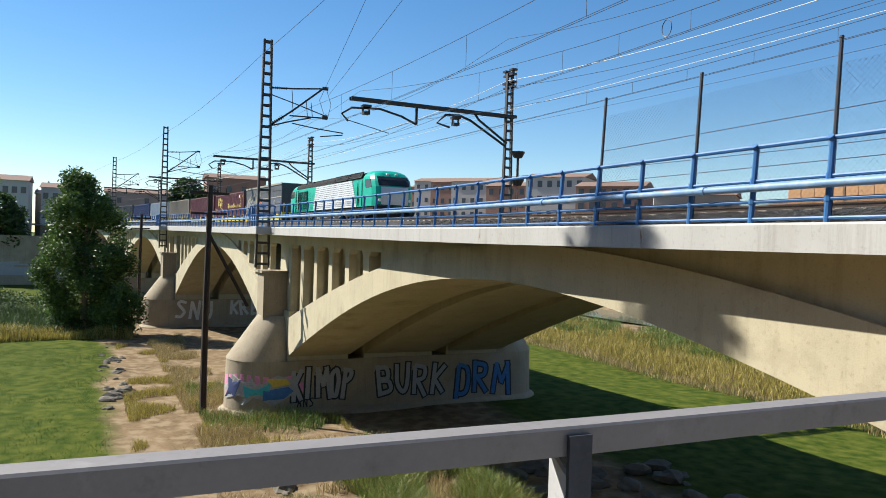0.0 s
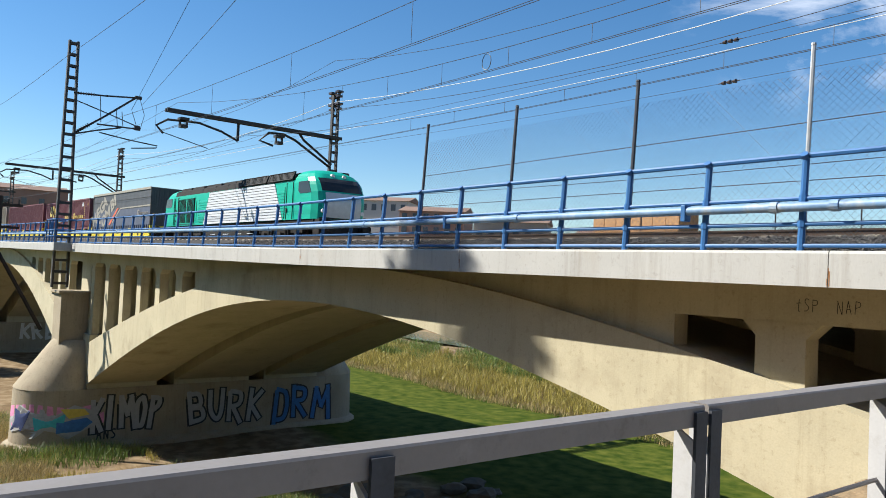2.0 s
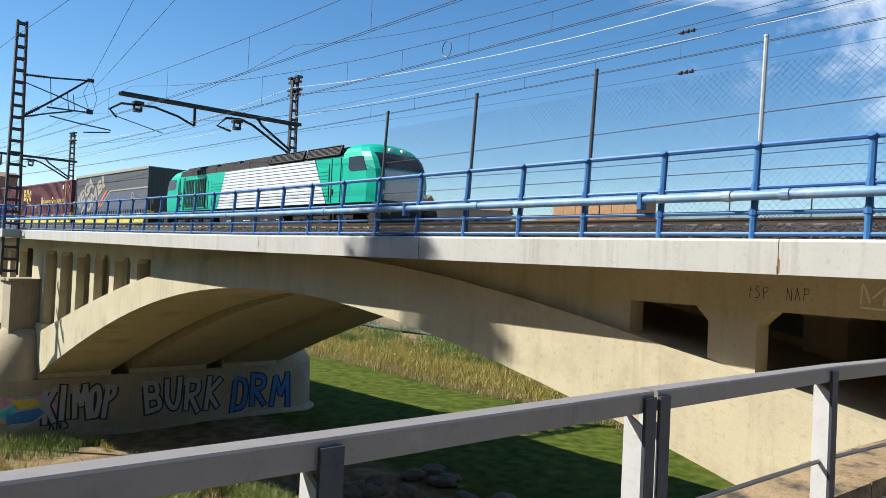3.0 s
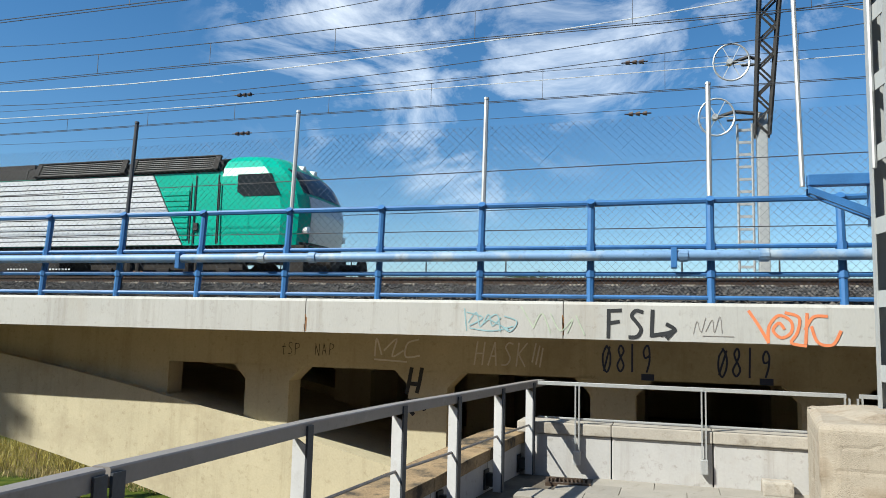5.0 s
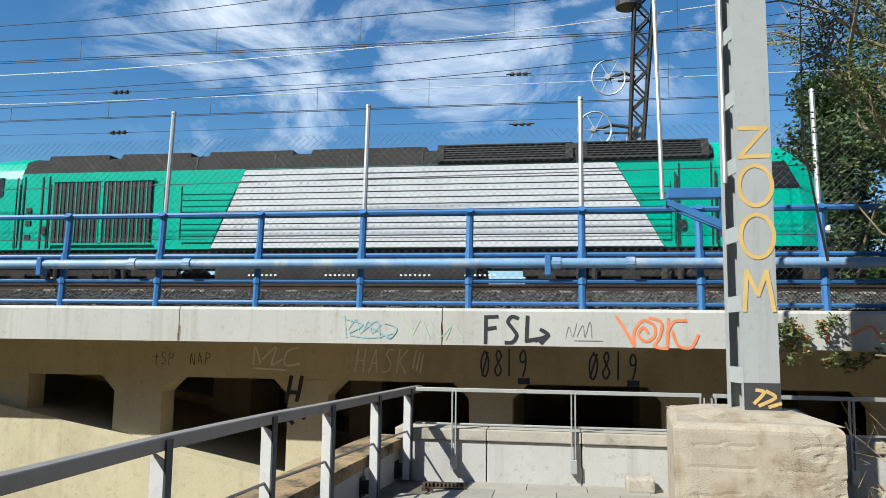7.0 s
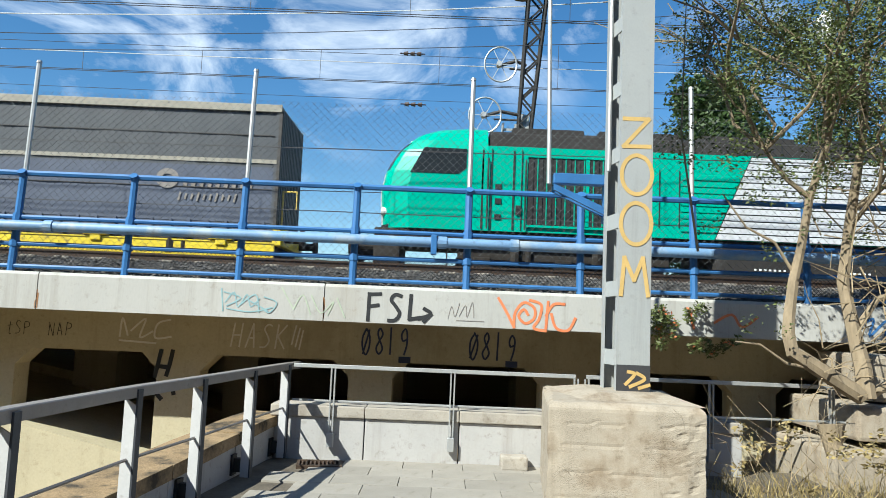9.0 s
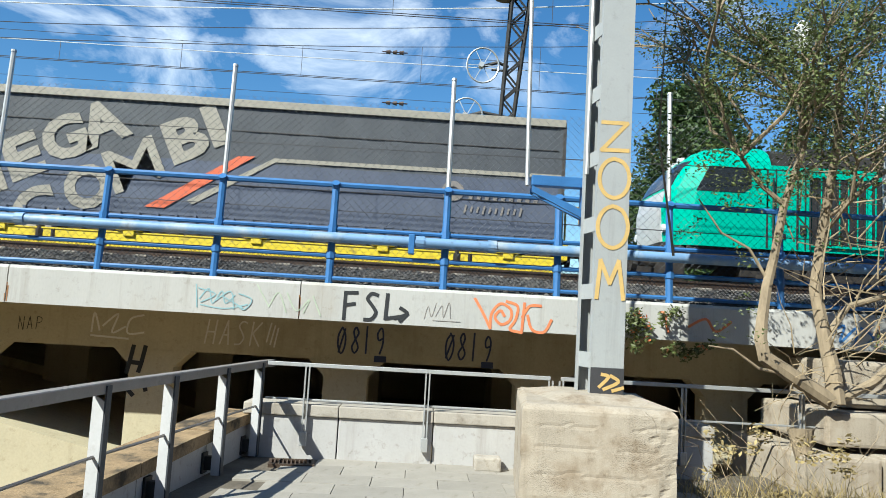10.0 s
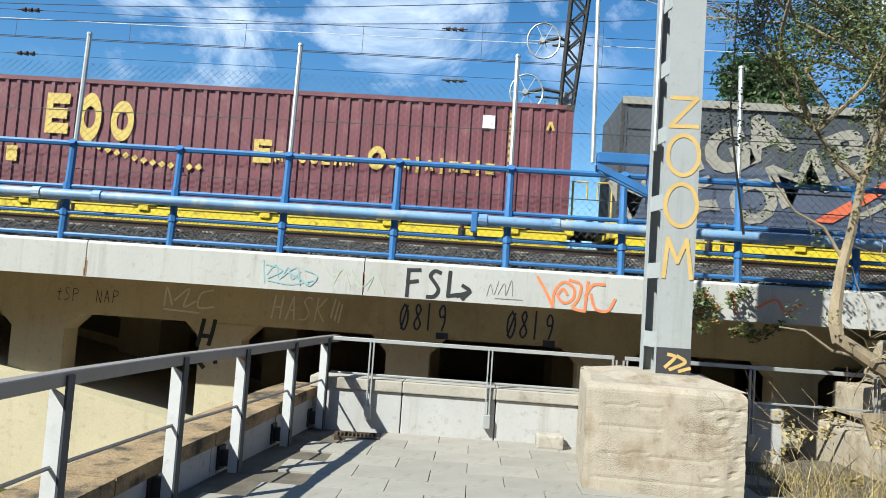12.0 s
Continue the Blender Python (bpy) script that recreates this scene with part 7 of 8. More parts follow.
def build_rocks():
    rnd = random.Random(71)
    protos = []
    for k in range(4):
        bm = bmesh.new()
        bmesh.ops.create_icosphere(bm, subdivisions=2, radius=0.5)
        for v in bm.verts:
            v.co = Vector((v.co.x * 1.25, v.co.y, v.co.z * 0.62)) * (1 + 0.55 * noise.noise(v.co * 2.2 + Vector((k * 7, 0, 0))))
        protos.append(bm)
    obs = []
    for k, bm in enumerate(protos):
        me = bpy.data.meshes.new("rock")
        bm.to_mesh(me)
        bm.free()
        me.materials.append(M["stone"])
        obs.append(me)
    places = [(-45.0 + rnd.gauss(0, 0.7), -8.0 + rnd.gauss(0, 0.5), rnd.uniform(0.35, 1.0)) for _ in range(9)]
    places += [(rnd.uniform(-66, -40), -8.0 + rnd.gauss(0, 0.4), rnd.uniform(0.2, 0.7)) for _ in range(26)]
    places += [(rnd.uniform(-30, -22), rnd.uniform(-3.5, 1.0), rnd.uniform(0.3, 0.9)) for _ in range(16)]
    places += [(rnd.uniform(-24, -10), rnd.uniform(5.5, 14.0), rnd.uniform(0.4, 1.3)) for _ in range(75)]
    places += [(rnd.uniform(-9, 0.3), rnd.uniform(-3, 12.0), rnd.uniform(0.15, 0.5)) for _ in range(70)]
    for x, y, s in places:
        ob = new("rock", rnd.choice(obs))
        ob.matrix_basis = pose(x, y, ground_z(x, y) + 0.06 * s, 0, 0, rnd.uniform(0, 360)) @ Matrix.Diagonal((s, s, s, 1))
        tagged(ob, "pale weathered boulder lying on the ground", "rock", group="loose rocks")


build_rocks()


def build_posts():
    """Old tarred timber line poles beside the bridge."""
    for x, y, top, br in ((-38.2, -3.75, 4.2, True), (-84.0, -4.9, 3.6, False)):
        p = tagged(empty("timber_pole"), "dark tarred timber line pole with crossarm and stay", "utility pole", group="timber poles")
        z = ground_z(x, y)
        bm = bmesh.new()
        tube(bm, [(x, y, z - 0.3), (x + 0.05, y, -2), (x, y + 0.1, top)], [0.19, 0.17, 0.14], seg=8)
        part("pole", bm, M["wood"], p)
        bm = bmesh.new()
        box(bm, x - 0.08, x + 0.08, y - 1.0, y + 1.1, top - 0.5, top - 0.36)
        box(bm, x - 0.07, x + 0.07, y - 0.9, y + 1.0, top - 1.6, top - 1.48)
        part("crossarm", bm, M["wood"], p)
        bm = bmesh.new()
        for k in (-0.9, -0.5, 0.5, 0.95):
            rod(bm, (x, y + k, top - 0.36), (x, y + k, top - 0.12), 0.045, seg=6)
        part("pin", bm, M["porcelain"], p)
        if br:
            bm = bmesh.new()
            tube(bm, [(x, y, 1.7), (x + 0.3, y + 2.2, -2.4)], 0.1, seg=6)
            part("stay", bm, M["wood"], p)
            bm = bmesh.new()
            tube(bm, [(x + 0.2, y, z), (x + 0.2, y, -5.4), (x, y - 0.02, -5.3)], 0.05, seg=6)
            part("stub", bm, M["wood"], p)


build_posts()


# ---- writing and graffiti ----
def curve(pts, n=5):
    """A smooth line through 2D points."""
    p = [Vector((*a, 0)) for a in pts]
    if len(p) < 3:
        return p
    out = []
    for i in range(len(p) - 1):
        a, b, c, d = p[max(i - 1, 0)], p[i], p[i + 1], p[min(i + 2, len(p) - 1)]
        for k in range(n):
            t = k / n
            out.append(0.5 * ((2 * b) + (c - a) * t + (2 * a - 5 * b + 4 * c - d) * t * t + (3 * b - a - 3 * c + d) * t ** 3))
    return out + [p[-1]]


def paint(parent, name, strokes, put, width, mat, label="", smoothed=True, lift=0.0):
    """Sprayed strokes laid on a surface; put(u, v, lift) gives the place. Each stroke is a thin ribbon."""
    bm = bmesh.new()
    for k, s in enumerate(strokes):
        c = curve(s) if smoothed else [Vector((*a, 0)) for a in s]
        rows = []
        for i, p in enumerate(c):
            d = (c[min(i + 1, len(c) - 1)] - c[max(i - 1, 0)])
            d = d.normalized() if d.length > 1e-6 else Vector((1, 0, 0))
            nn = Vector((-d.y, d.x, 0)) * width / 2
            e = d * width * 0.35 * (1 if i == len(c) - 1 else -1 if i == 0 else 0)
            rows.append([put(*(p + e + nn).xy, lift + 0.0006 * k + 0.0005 * i / len(c)), put(*(p + e - nn).xy, lift + 0.0006 * k + 0.0005 * i / len(c))])
        v = [[bm.verts.new(q) for q in r] for r in rows]
        for a, b in zip(v, v[1:]):
            bm.faces.new((a[0], a[1], b[1], b[0]))
    return part(name, bm, mat, parent, label)


GLYPH = {
    "F": [[(0, 0), (0.02, 1)], [(0, 0.97), (0.6, 1)], [(0.02, 0.52), (0.5, 0.58)]],
    "S": [[(0.6, 0.95), (0.3, 1.0), (0.1, 0.8), (0.35, 0.55), (0.55, 0.3), (0.35, 0.05), (0.0, 0.02)]],
    "L": [[(0.05, 1), (0.0, 0.1)], [(0.0, 0.1), (0.75, 0.2)]],
    "V": [[(0, 1), (0.22, 0.0)], [(0.22, 0.0), (0.5, 1.0)]],
    "O": [[(0.31 + 0.3 * math.sin(k * 0.5236), 0.5 + 0.5 * math.cos(k * 0.5236)) for k in range(14)]],
    "K": [[(0.02, 0), (0, 1)], [(0.6, 1), (0.05, 0.5)], [(0.1, 0.5), (0.65, 0.0)]],
    "Z": [[(0, 1), (0.9, 1)], [(0.9, 1), (0.0, 0.0)], [(0, 0), (0.95, 0.02)]],
    "M": [[(0, 0), (0.1, 1)], [(0.1, 1), (0.45, 0.4)], [(0.45, 0.4), (0.75, 1)], [(0.75, 1), (0.95, 0.0)]],
    "H": [[(0, 0), (0.02, 1)], [(0.6, 0), (0.58, 1)], [(0, 0.5), (0.6, 0.5)]],
    "A": [[(0, 0), (0.3, 1)], [(0.3, 1), (0.6, 0)], [(0.12, 0.4), (0.5, 0.4)]],
    "0": [[(0.3, 1), (0.02, 0.7), (0.02, 0.3), (0.3, 0), (0.58, 0.3), (0.58, 0.7), (0.3, 1)], [(0.05, 0.05), (0.55, 0.95)]],
    "8": [[(0.3, 0.55), (0.1, 0.78), (0.3, 1), (0.5, 0.78), (0.3, 0.5), (0.05, 0.22), (0.3, 0), (0.55, 0.22), (0.3, 0.55)]],
    "1": [[(0.2, 0.0), (0.15, 1)]],
    "9": [[(0.5, 0.6), (0.2, 0.55), (0.1, 0.8), (0.35, 1), (0.55, 0.8), (0.5, 0.4), (0.3, 0.05)]],
    "!": [[(0.1, 0.2), (0.2, 1)], [(0.4, 0.1), (0.5, 0.9)], [(0.7, 0.0), (0.75, 0.8)]],
    "P": [[(0, 0), (0.02, 1)], [(0.02, 1), (0.5, 0.95), (0.55, 0.65), (0.02, 0.5)]],
    "t": [[(0.25, 1), (0.25, 0.1), (0.45, 0.0)], [(0.0, 0.7), (0.5, 0.72)]],
    "N": [[(0, 0), (0.02, 1)], [(0.02, 1), (0.55, 0)], [(0.55, 0), (0.57, 1)]],
    "B": [[(0, 0), (0, 1)], [(0, 1), (0.5, 0.95), (0.5, 0.6), (0.05, 0.52)], [(0.05, 0.52), (0.6, 0.45), (0.6, 0.1), (0, 0)]],
    "U": [[(0, 1), (0.02, 0.25), (0.3, 0), (0.58, 0.25), (0.6, 1)]],
    "R": [[(0, 0), (0, 1)], [(0, 1), (0.55, 0.92), (0.5, 0.55), (0.05, 0.48)], [(0.15, 0.48), (0.6, 0)]],
    "D": [[(0, 0), (0, 1)], [(0, 1), (0.5, 0.9), (0.62, 0.5), (0.5, 0.1), (0, 0)]],
    "I": [[(0.1, 0), (0.1, 1)]],
}


def word(text, u, v, w, h, slant=0.0, gap=1.0, wild=0.0):
    out = []
    rnd = random.Random(len(text) + int(u * 10))
    n = len(text)
    for i, ch in enumerate(text):
        up, sl = rnd.uniform(-wild, wild), rnd.uniform(-wild, wild) * 2
        for s in GLYPH.get(ch, []):
            out.append([(u + (i * gap + a * 0.95 + (slant + sl) * b + rnd.uniform(-wild, wild) * 0.5) * w / n, v + (b + up + rnd.uniform(-wild, wild) * 0.6) * h) for a, b in s])
    return out


def build_graffiti():
    beam = tagged(empty("beam_graffiti"), "sprayed tags in black, orange and cyan on the beam", "graffiti")
    F = lambda u, v, l: at(u, -0.1235 - l, v)
    W = lambda u, v, l: at(u, FACE + 0.1455 - l, v)
    ink = word("FSL", 4.27, 1.46, 0.72, 0.31)
    ink.append([(4.86, 1.50), (5.0, 1.56), (4.92, 1.62)])
    ink.append([(4.92, 1.47), (5.0, 1.56)])
    paint(beam, "black_letters", ink, F, 0.042, M["inkblack"], "black sprayed letters")
    o = [[(5.78, 1.78), (5.88, 1.62), (5.97, 1.45)], [(5.97, 1.45), (5.98, 1.62), (6.08, 1.74), (6.2, 1.68), (6.2, 1.56), (6.1, 1.5), (6.02, 1.58), (6.08, 1.66), (6.13, 1.6)],
         [(6.15, 1.77), (6.28, 1.72), (6.26, 1.56), (6.2, 1.45), (6.34, 1.42)], [(6.36, 1.76), (6.34, 1.45)], [(6.34, 1.6), (6.42, 1.73), (6.55, 1.74)], [(6.4, 1.62), (6.46, 1.46), (6.6, 1.44), (6.68, 1.58)]]
    paint(beam, "orange_letters", o, F, 0.032, M["inkorange"], "orange sprayed tag")
    paint(beam, "cyan_tag", [[(2.55, 1.76), (2.58, 1.5)], [(2.6, 1.6), (2.7, 1.72), (2.75, 1.55), (2.85, 1.7), (2.9, 1.56), (3.0, 1.66)], [(2.62, 1.53), (2.9, 1.5), (3.15, 1.56)], [(2.58, 1.72), (2.78, 1.66), (2.62, 1.56)], [(2.78, 1.58), (2.95, 1.7), (3.0, 1.5)], [(2.86, 1.64), (3.1, 1.52)], [(3.05, 1.68), (3.2, 1.62), (3.12, 1.5), (3.02, 1.56)]], F, 0.015, M["inkcyan"], "faint cyan tag")
    paint(beam, "pale_tag", [[(3.25, 1.8), (3.4, 1.55)], [(3.4, 1.55), (3.5, 1.72), (3.6, 1.5)], [(3.6, 1.72), (3.72, 1.52), (3.86, 1.66), (3.8, 1.5)], [(3.9, 1.7), (4.0, 1.48)]], F, 0.014, M["inkgreen"])
    paint(beam, "thin_tag", [[(5.2, 1.52), (5.24, 1.66), (5.28, 1.54), (5.33, 1.7)], [(5.33, 1.55), (5.4, 1.68), (5.42, 1.54), (5.48, 1.72), (5.5, 1.54)], [(5.3, 1.5), (5.62, 1.5)]], F, 0.007, M["rail_paint"])
    paint(beam, "blue_tag", [[(9.9, 1.75), (10.0, 1.5)], [(9.95, 1.6), (10.15, 1.72), (10.1, 1.52), (10.3, 1.7), (10.28, 1.5)], [(10.35, 1.7), (10.5, 1.6), (10.4, 1.5)]], F, 0.03, M["inksky"])
    paint(beam, "red_tag", [[(8.0, 1.75), (8.06, 1.52)], [(8.3, 1.6), (8.5, 1.7), (8.62, 1.56), (8.8, 1.68)]], F, 0.03, M["inkorange"])
    wall = tagged(empty("wall_graffiti"), "dark blue and pale tags on the wall under the deck", "graffiti")
    for x in (4.12, 5.5):
        paint(wall, "number_tag", word("0819", x, 1.02, 0.66, 0.34, wild=0.05), W, 0.024, M["inkblue"])
        paint(wall, "paint_blob", [[(x + 0.5, 0.97), (x + 0.6, 0.97)]], W, 0.08, M["inkblue"])
    paint(wall, "pale_letters", word("HASK!", 2.42, 1.05, 0.95, 0.3, 0.2), W, 0.02, M["inkpale"])
    paint(wall, "pale_scrawl", [[(0.98, 1.12), (1.0, 1.36), (1.08, 1.14)], [(1.12, 1.2), (1.3, 1.36), (1.24, 1.12), (1.4, 1.2)], [(1.62, 1.36), (1.46, 1.3), (1.44, 1.12), (1.64, 1.14)], [(0.98, 1.07), (1.45, 1.05)]], W, 0.024, M["inkpale"])
    for text, x in (("tSP", -0.48), ("NAP", 0.06)):
        paint(wall, "small_letters", word(text, x, 1.1, 0.33, 0.16, wild=0.05), W, 0.009, M["inkblack"])
    paint(wall, "black_mark", [[(1.53, 0.96), (1.50, 0.78), (1.47, 0.63)], [(1.68, 0.96), (1.65, 0.78), (1.62, 0.65)], [(1.5, 0.76), (1.64, 0.75)], [(1.48, 0.53), (1.5, 0.43), (1.57, 0.35)], [(1.5, 0.52), (1.69, 0.54)], [(1.69, 0.54), (1.73, 0.42)]], W, 0.055, M["inkblack"], "thick black sprayed mark")
    mast = tagged(empty("mast_lettering"), "yellow sprayed letters down the grey mast", "graffiti")
    P = lambda u, v, l: (u, -2.1625 - l, v)
    letters = []
    for ch, z0, h in (("Z", 3.14, 0.26), ("O", 2.70, 0.36), ("O", 2.24, 0.38), ("M", 1.78, 0.34)):
        letters += [[((6.708 if ch == "O" else 6.725) + a * (0.46 if ch == "O" else 0.255), z0 + b * h) for a, b in s] for s in GLYPH[ch]]
    paint(mast, "yellow_letters", letters, P, 0.037, M["inkyellow"])
    paint(mast, "yellow_scribble", [[(6.78, 0.99), (6.86, 1.08), (6.80, 1.1)], [(6.82, 0.97), (6.95, 1.04), (6.88, 1.09)], [(6.9, 0.96), (6.99, 0.99)]], lambda u, v, l: (u, -2.167 - l, v), 0.03, M["inkyellow"])
    # on the first pier
    px = PIERS[0]
    h = radians(heading(px))

    def local(x, y, z):
        return Vector((px + x * math.cos(h) - y * math.sin(h), along(px) + x * math.sin(h) + y * math.cos(h), z))
    side = lambda u, v, l: local(2.1 - 0.1 * (v + 7.95) / 2.6 + 0.012 + l * 3, u, v)

    def nose(u, v, l):
        r = 2.1 - 0.1 * (v + 7.95) / 2.6 + 0.012 + l * 3
        u = -95 + 1.9 * (u + 86)              # past 0 the round nose runs into the flat flank
        if u > 0:
            return local(r, -0.15 + radians(u) * r, v)
        return local(r * math.cos(radians(u)), -0.15 + r * math.sin(radians(u)), v)
    pier = tagged(empty("pier_graffiti"), "silver, blue and pink graffiti lettering on the pier", "graffiti")
    for text, y, w, z, hh, fill in (("KIMOP", 1.1, 3.6, -7.45, 1.5, "inkwhite"), ("BURK", 6.2, 4.5, -7.5, 1.6, "inkwhite"), ("DRM", 11.2, 3.9, -7.7, 1.8, "inksky")):
        for i, ch in enumerate(text):
            ls = word(ch, y + i * w / len(text), z, w / len(text), hh, wild=0.1)
            paint(pier, "outline", ls, side, 0.44, M["inkblack"], lift=0.002 * (i % 2))
            paint(pier, "fill", ls, side, 0.25, M[fill], lift=0.006)
    paint(pier, "small_tag", word("TANS", 1.0, -7.9, 1.4, 0.45), side, 0.07, M["inkblack"])
    paint(pier, "pink_ground", [[(-86, -6.55), (-60, -6.3), (-30, -6.5), (-12, -6.3)], [(-80, -7.1), (-50, -6.9), (-20, -7.0), (-10, -6.8)]], lambda u, v, l: nose(u, v, l), 0.55, M["inkpink"])

    def patch(poly, mat, lift):
        bm = bmesh.new()
        n = 6
        # a filled polygon cut into strips so that it follows the round wall
        us = [p[0] for p in poly]
        vs = [p[1] for p in poly]
        c = (sum(us) / len(us), sum(vs) / len(vs))
        for i in range(len(poly)):
            a, b = poly[i], poly[(i + 1) % len(poly)]
            for k in range(n):
                f0, f1 = k / n, (k + 1) / n
                q = [(c[0] + (a[0] - c[0]) * f0, c[1] + (a[1] - c[1]) * f0), (c[0] + (a[0] - c[0]) * f1, c[1] + (a[1] - c[1]) * f1), (c[0] + (b[0] - c[0]) * f1, c[1] + (b[1] - c[1]) * f1), (c[0] + (b[0] - c[0]) * f0, c[1] + (b[1] - c[1]) * f0)]
                v = [bm.verts.new(nose(*p, lift)) for p in (q if k else q[1:])]
                if k == 0:
                    v = v[:2] + [bm.verts.new(nose(*c, lift))]
                bm.faces.new(v)
        part("colour_patch", bm, mat, pier)
    patch([(-84, -6.9), (-70, -6.1), (-52, -6.25), (-30, -6.1), (-14, -6.5), (-18, -7.2), (-34, -7.75), (-58, -7.7), (-78, -7.5)], M["inkwhite"], 0.008)
    patch([(-75, -6.3), (-60, -6.35), (-62, -6.75), (-66, -7.35), (-80, -7.45), (-74, -6.9)], M["inknavy"], 0.012)
    patch([(-58, -6.65), (-36, -6.5), (-38, -7.3), (-56, -7.3)], M["inkteal"], 0.012)
    patch([(-40, -6.25), (-24, -6.3), (-20, -6.6), (-34, -6.75)], M["inkgold"], 0.015)
    patch([(-42, -6.9), (-22, -6.75), (-18, -7.0), (-26, -7.4), (-42, -7.45)], M["inksky"], 0.015)
    paint(pier, "arc_tag", [[(-88, -6.0 + 0.6), (-70, -5.42)]], nose, 0.05, M["inkblack"])
    # pale letters on the next pier
    p2 = PIERS[1]
    far = tagged(empty("far_pier_graffiti"), "white sprayed letters on a farther pier", "graffiti")
    h2 = radians(heading(p2))
    s2 = lambda u, v, l: Vector((p2 + (2.13 + l * 3) * math.cos(h2) - u * math.sin(h2), along(p2) + (2.13 + l * 3) * math.sin(h2) + u * math.cos(h2), v))
    for text, y, z, w, hh in (("SNU", 0.9, -7.2, 4.2, 1.7), ("KRB", 6.5, -7.0, 3.5, 1.4)):
        paint(far, "white_letters", word(text, y, z, w, hh, wild=0.08), s2, 0.3, M["inkpale"])


build_graffiti()


# ---- the distance ----
def house(x, y, w, d, z0, z1, wall, floors, bays, turn=0, roof="roof", pitch=1.5):
    b = tagged(empty("house", (x, y, 0), turn), "distant flat-fronted town building with rows of windows", "building")
    z1 += 2.6
    bm = bmesh.new()
    box(bm, -w / 2, w / 2, -d / 2, d / 2, z0, z1)
    part("wall", bm, M[wall], b)
    bm = bmesh.new()
    quads(bm, [(-w / 2 - 0.4, -d / 2 - 0.4, z1), (w / 2 + 0.4, -d / 2 - 0.4, z1), (w / 2 + 0.4, d / 2 + 0.4, z1), (-w / 2 - 0.4, d / 2 + 0.4, z1), (-w / 2 - 0.4, 0, z1 + pitch), (w / 2 + 0.4, 0, z1 + pitch)], [(0, 1, 5, 4), (2, 3, 4, 5), (0, 4, 3), (1, 2, 5), (0, 3, 2, 1)])
    part("roof", bm, M[roof], b)
    win = None
    for i in range(floors):
        for j in range(bays):
            cx, cz = -w / 2 + w * (j + 0.5) / bays, z0 + (z1 - z0) * (i + 0.55) / floors
            m = pose(cx, -d / 2, cz)
            if win is None:
                bm = bmesh.new()
                box(bm, -0.6, 0.6, -0.06, 0.05, -0.8, 0.8)
                win = part("window", bm, M["pane"], b)
                win.matrix_basis = m
            else:
                again(win, m, b)
    return b


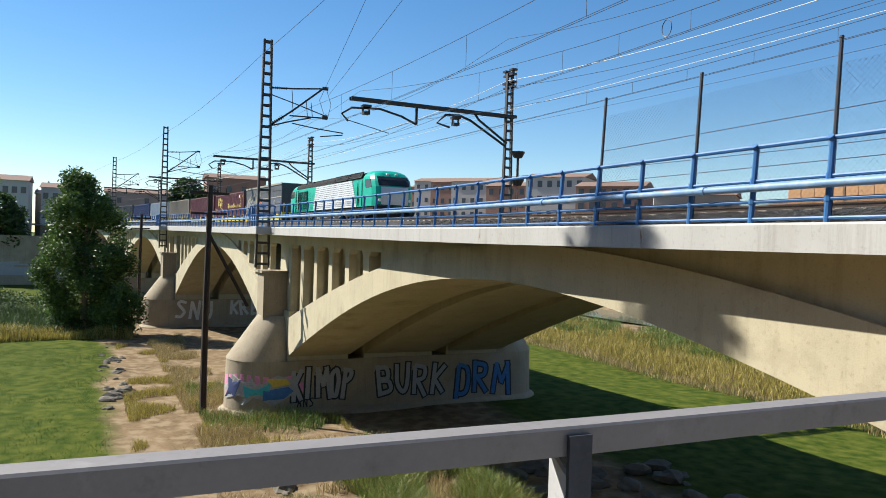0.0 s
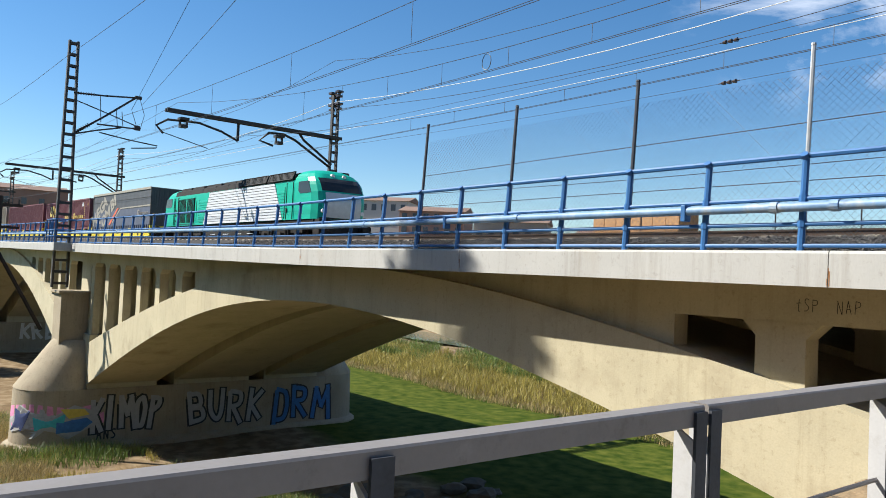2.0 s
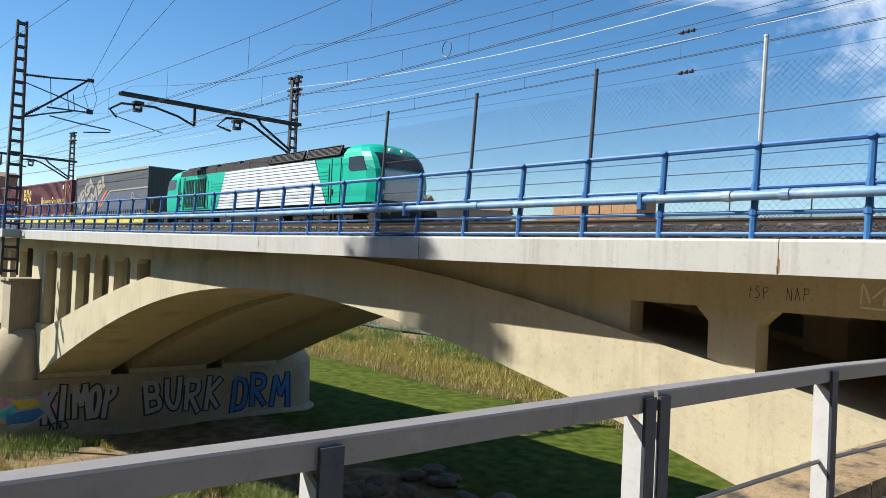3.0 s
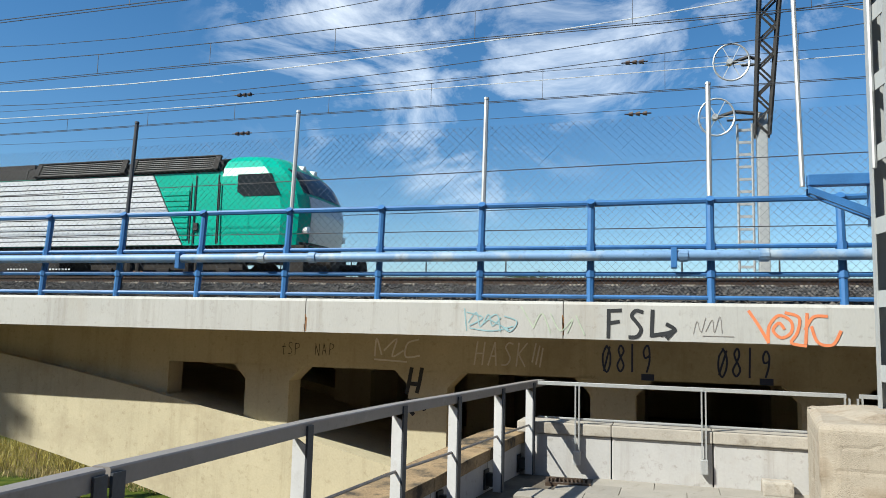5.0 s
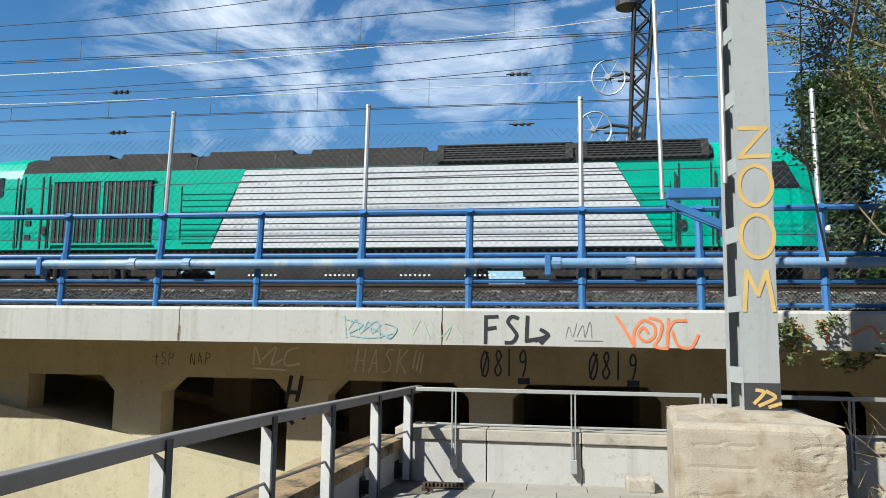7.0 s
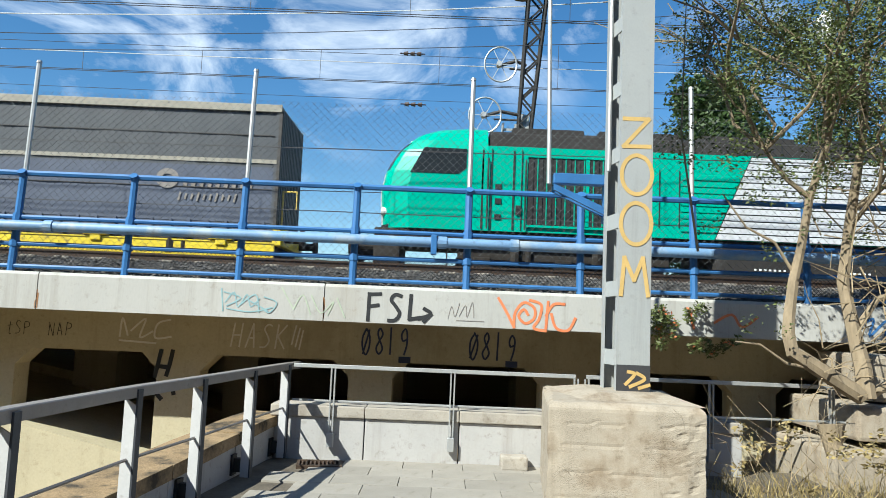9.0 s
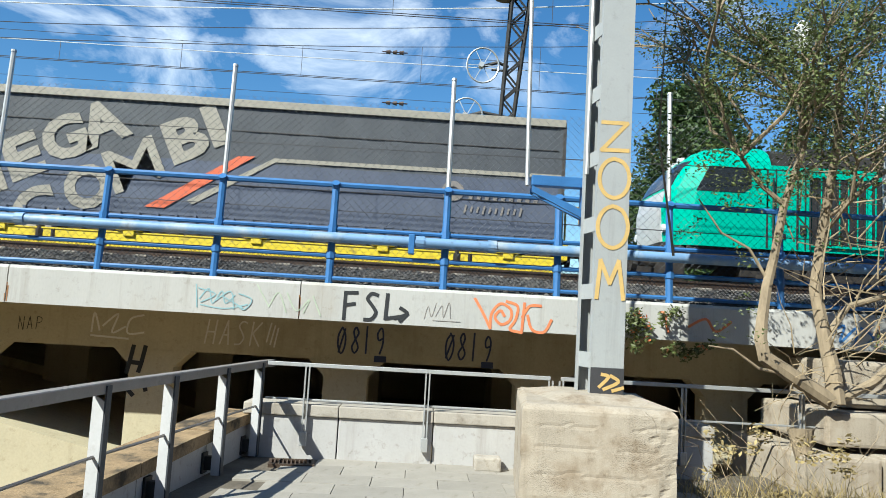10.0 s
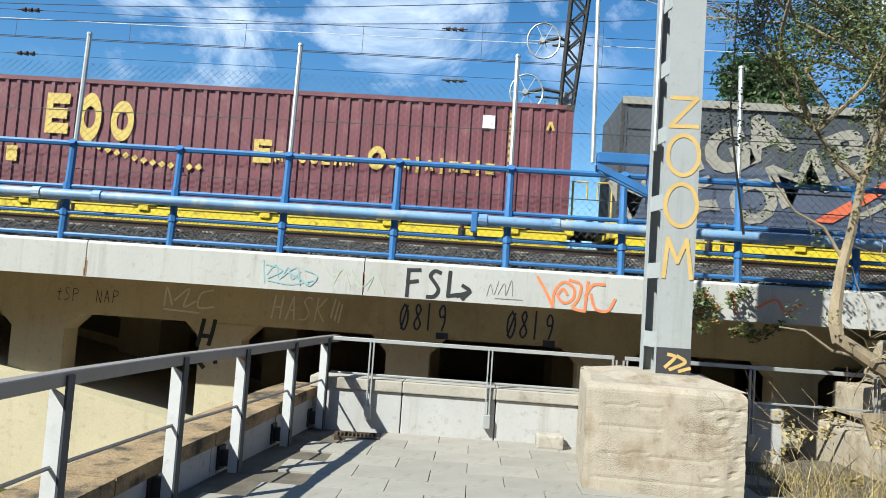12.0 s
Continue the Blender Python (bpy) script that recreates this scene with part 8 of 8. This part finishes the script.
def build_town():
    # row of flats behind the bridge
    for k, (x, y, w, z1, mat) in enumerate(((-268, 112, 16, 20.5, "housered"), (-250, 108, 20, 21.5, "housewhite"), (-228, 104, 18, 19.5, "housered"), (-204, 100, 17, 18.0, "housewhite"), (-180, 100, 18, 15.2, "housered"), (-158, 98, 15, 16.0, "housewhite"), (-136, 98, 15, 12.5, "housered"), (-112, 100, 15, 9.6, "house"), (-90, 105, 12, 7.0, "housered"))):
        house(x, y, w, 12, 0.0, z1, mat, 5 if z1 > 12 else 2, 6, 40)
    for x, y, w, z1, mat in ((-232, -36, 18, 12.5, "housered"), (-225, -18, 9, 10.5, "housewhite"), (-218, -29, 8, 11.5, "housewhite"), (-215, 26, 16, 15.0, "housered"), (-240, 8, 30, 11, "house")):
        house(x, y, w, 10, -2, z1, mat, 3, 4, 88)
    # domed hall
    d = tagged(empty("domed_hall", (-230, -21.5, 0)), "pale hall with a low grey dome and lantern", "building")
    n = 24
    ring = lambda r, z: [(r * math.cos(2 * math.pi * i / n), r * math.sin(2 * math.pi * i / n), z) for i in range(n)]
    for nm, mat, prof in (("drum", "house", ((3.1, -3), (3.1, 11.6))), ("cornice", "housewhite", ((3.25, 11.6), (3.4, 11.75), (3.4, 11.95))), ("dome", "slate", ((3.35, 11.95), (3.15, 12.7), (2.3, 13.3), (1.0, 13.6))), ("lantern", "slate", ((0.9, 13.6), (0.9, 14.1), (1.2, 14.15), (0.5, 14.6), (0.06, 15.4)))):
        bm = bmesh.new()
        loft(bm, [ring(r, z) for r, z in prof])
        part(nm, bm, M[mat], d)
    # embankment wall on the far left
    bm = bmesh.new()
    box(bm, -150, -149, -80, -2, -9, 0.6)
    w = tagged(part("wall_quay", bm, M["pier"]), "long stone quay wall with faded graffiti", "wall", kind="structure")
    Q = lambda u, v, l: (-148.98 + l, u, v)
    g = tagged(empty("quay_graffiti"), "faded pale graffiti along the quay wall", "graffiti")
    rnd = random.Random(9)
    st = [[(rnd.uniform(-40, -14), rnd.uniform(-6.5, -4.0)) for _ in range(4)] for _ in range(16)]
    paint(g, "pale_strokes", st, Q, 0.25, M["inkwhite"])
    # ruined ochre brick stack beyond the river
    b = tagged(empty("brick_ruin", (-55.8, 70, 1.8), 0), "ochre brick ruin on the far bank", "ruin")
    rnd = random.Random(12)
    for k in range(7):
        x0 = -6.6 + 1.9 * k
        bm = bmesh.new()
        box(bm, x0, x0 + 1.88, -2, 2, -6, 7.7 + rnd.uniform(-0.15, 0.5) + 0.09 * k, bevel=0.12)
        part("wall_piece", bm, M["brick"], b)
    # slim signal mast beside the far mast
    s = tagged(empty("signal_mast", (-37.2, 15.0, 0)), "slim signal mast with two round hooded lamps", "signal")
    bm = bmesh.new()
    for k in (-0.12, 0.12):
        rod(bm, (k, 0, 1.8), (k, 0, 6.6), 0.02, seg=5)
    for k in range(14):
        box(bm, -0.12, 0.12, -0.015, 0.015, 2.0 + 0.32 * k, 2.04 + 0.32 * k)
    part("ladder", bm, M["masttop"], s)
    for z in (5.55, 7.3):
        bm = bmesh.new()
        rod(bm, (0, 0, z - 0.32), (0, 0, z), 0.26, 0.44, seg=12)
        rod(bm, (0, 0, z), (0, 0, z + 0.08), 0.44, seg=12)
        part("lamp_hood", bm, M["darksteel"], s)
    bm = bmesh.new()
    rod(bm, (0, 0, 5.5), (0, 0, 7.1), 0.08, seg=8)
    part("tube", bm, M["darksteel"], s)


build_town()


def ref(t):
    """Where the locomotive's front side window is along the bridge at t seconds."""
    return 5.92 + 8.2 * (t - 6.5) - 0.065 * (t * t - 42.25) + 0.012 * max(0.0, 6.5 - t) ** 2


def on_track(x):
    return pose(x, TRACK + along(x), 0.21 + rise(x), 0, 0, heading(x))


def motions():
    """The train rolls along the far track and slows a little."""
    times = [0.5 * i for i in range(25)]
    for thing, u in TRAIN:
        walk(thing, [(t, on_track(ref(t) + u)) for t in times])


motions()
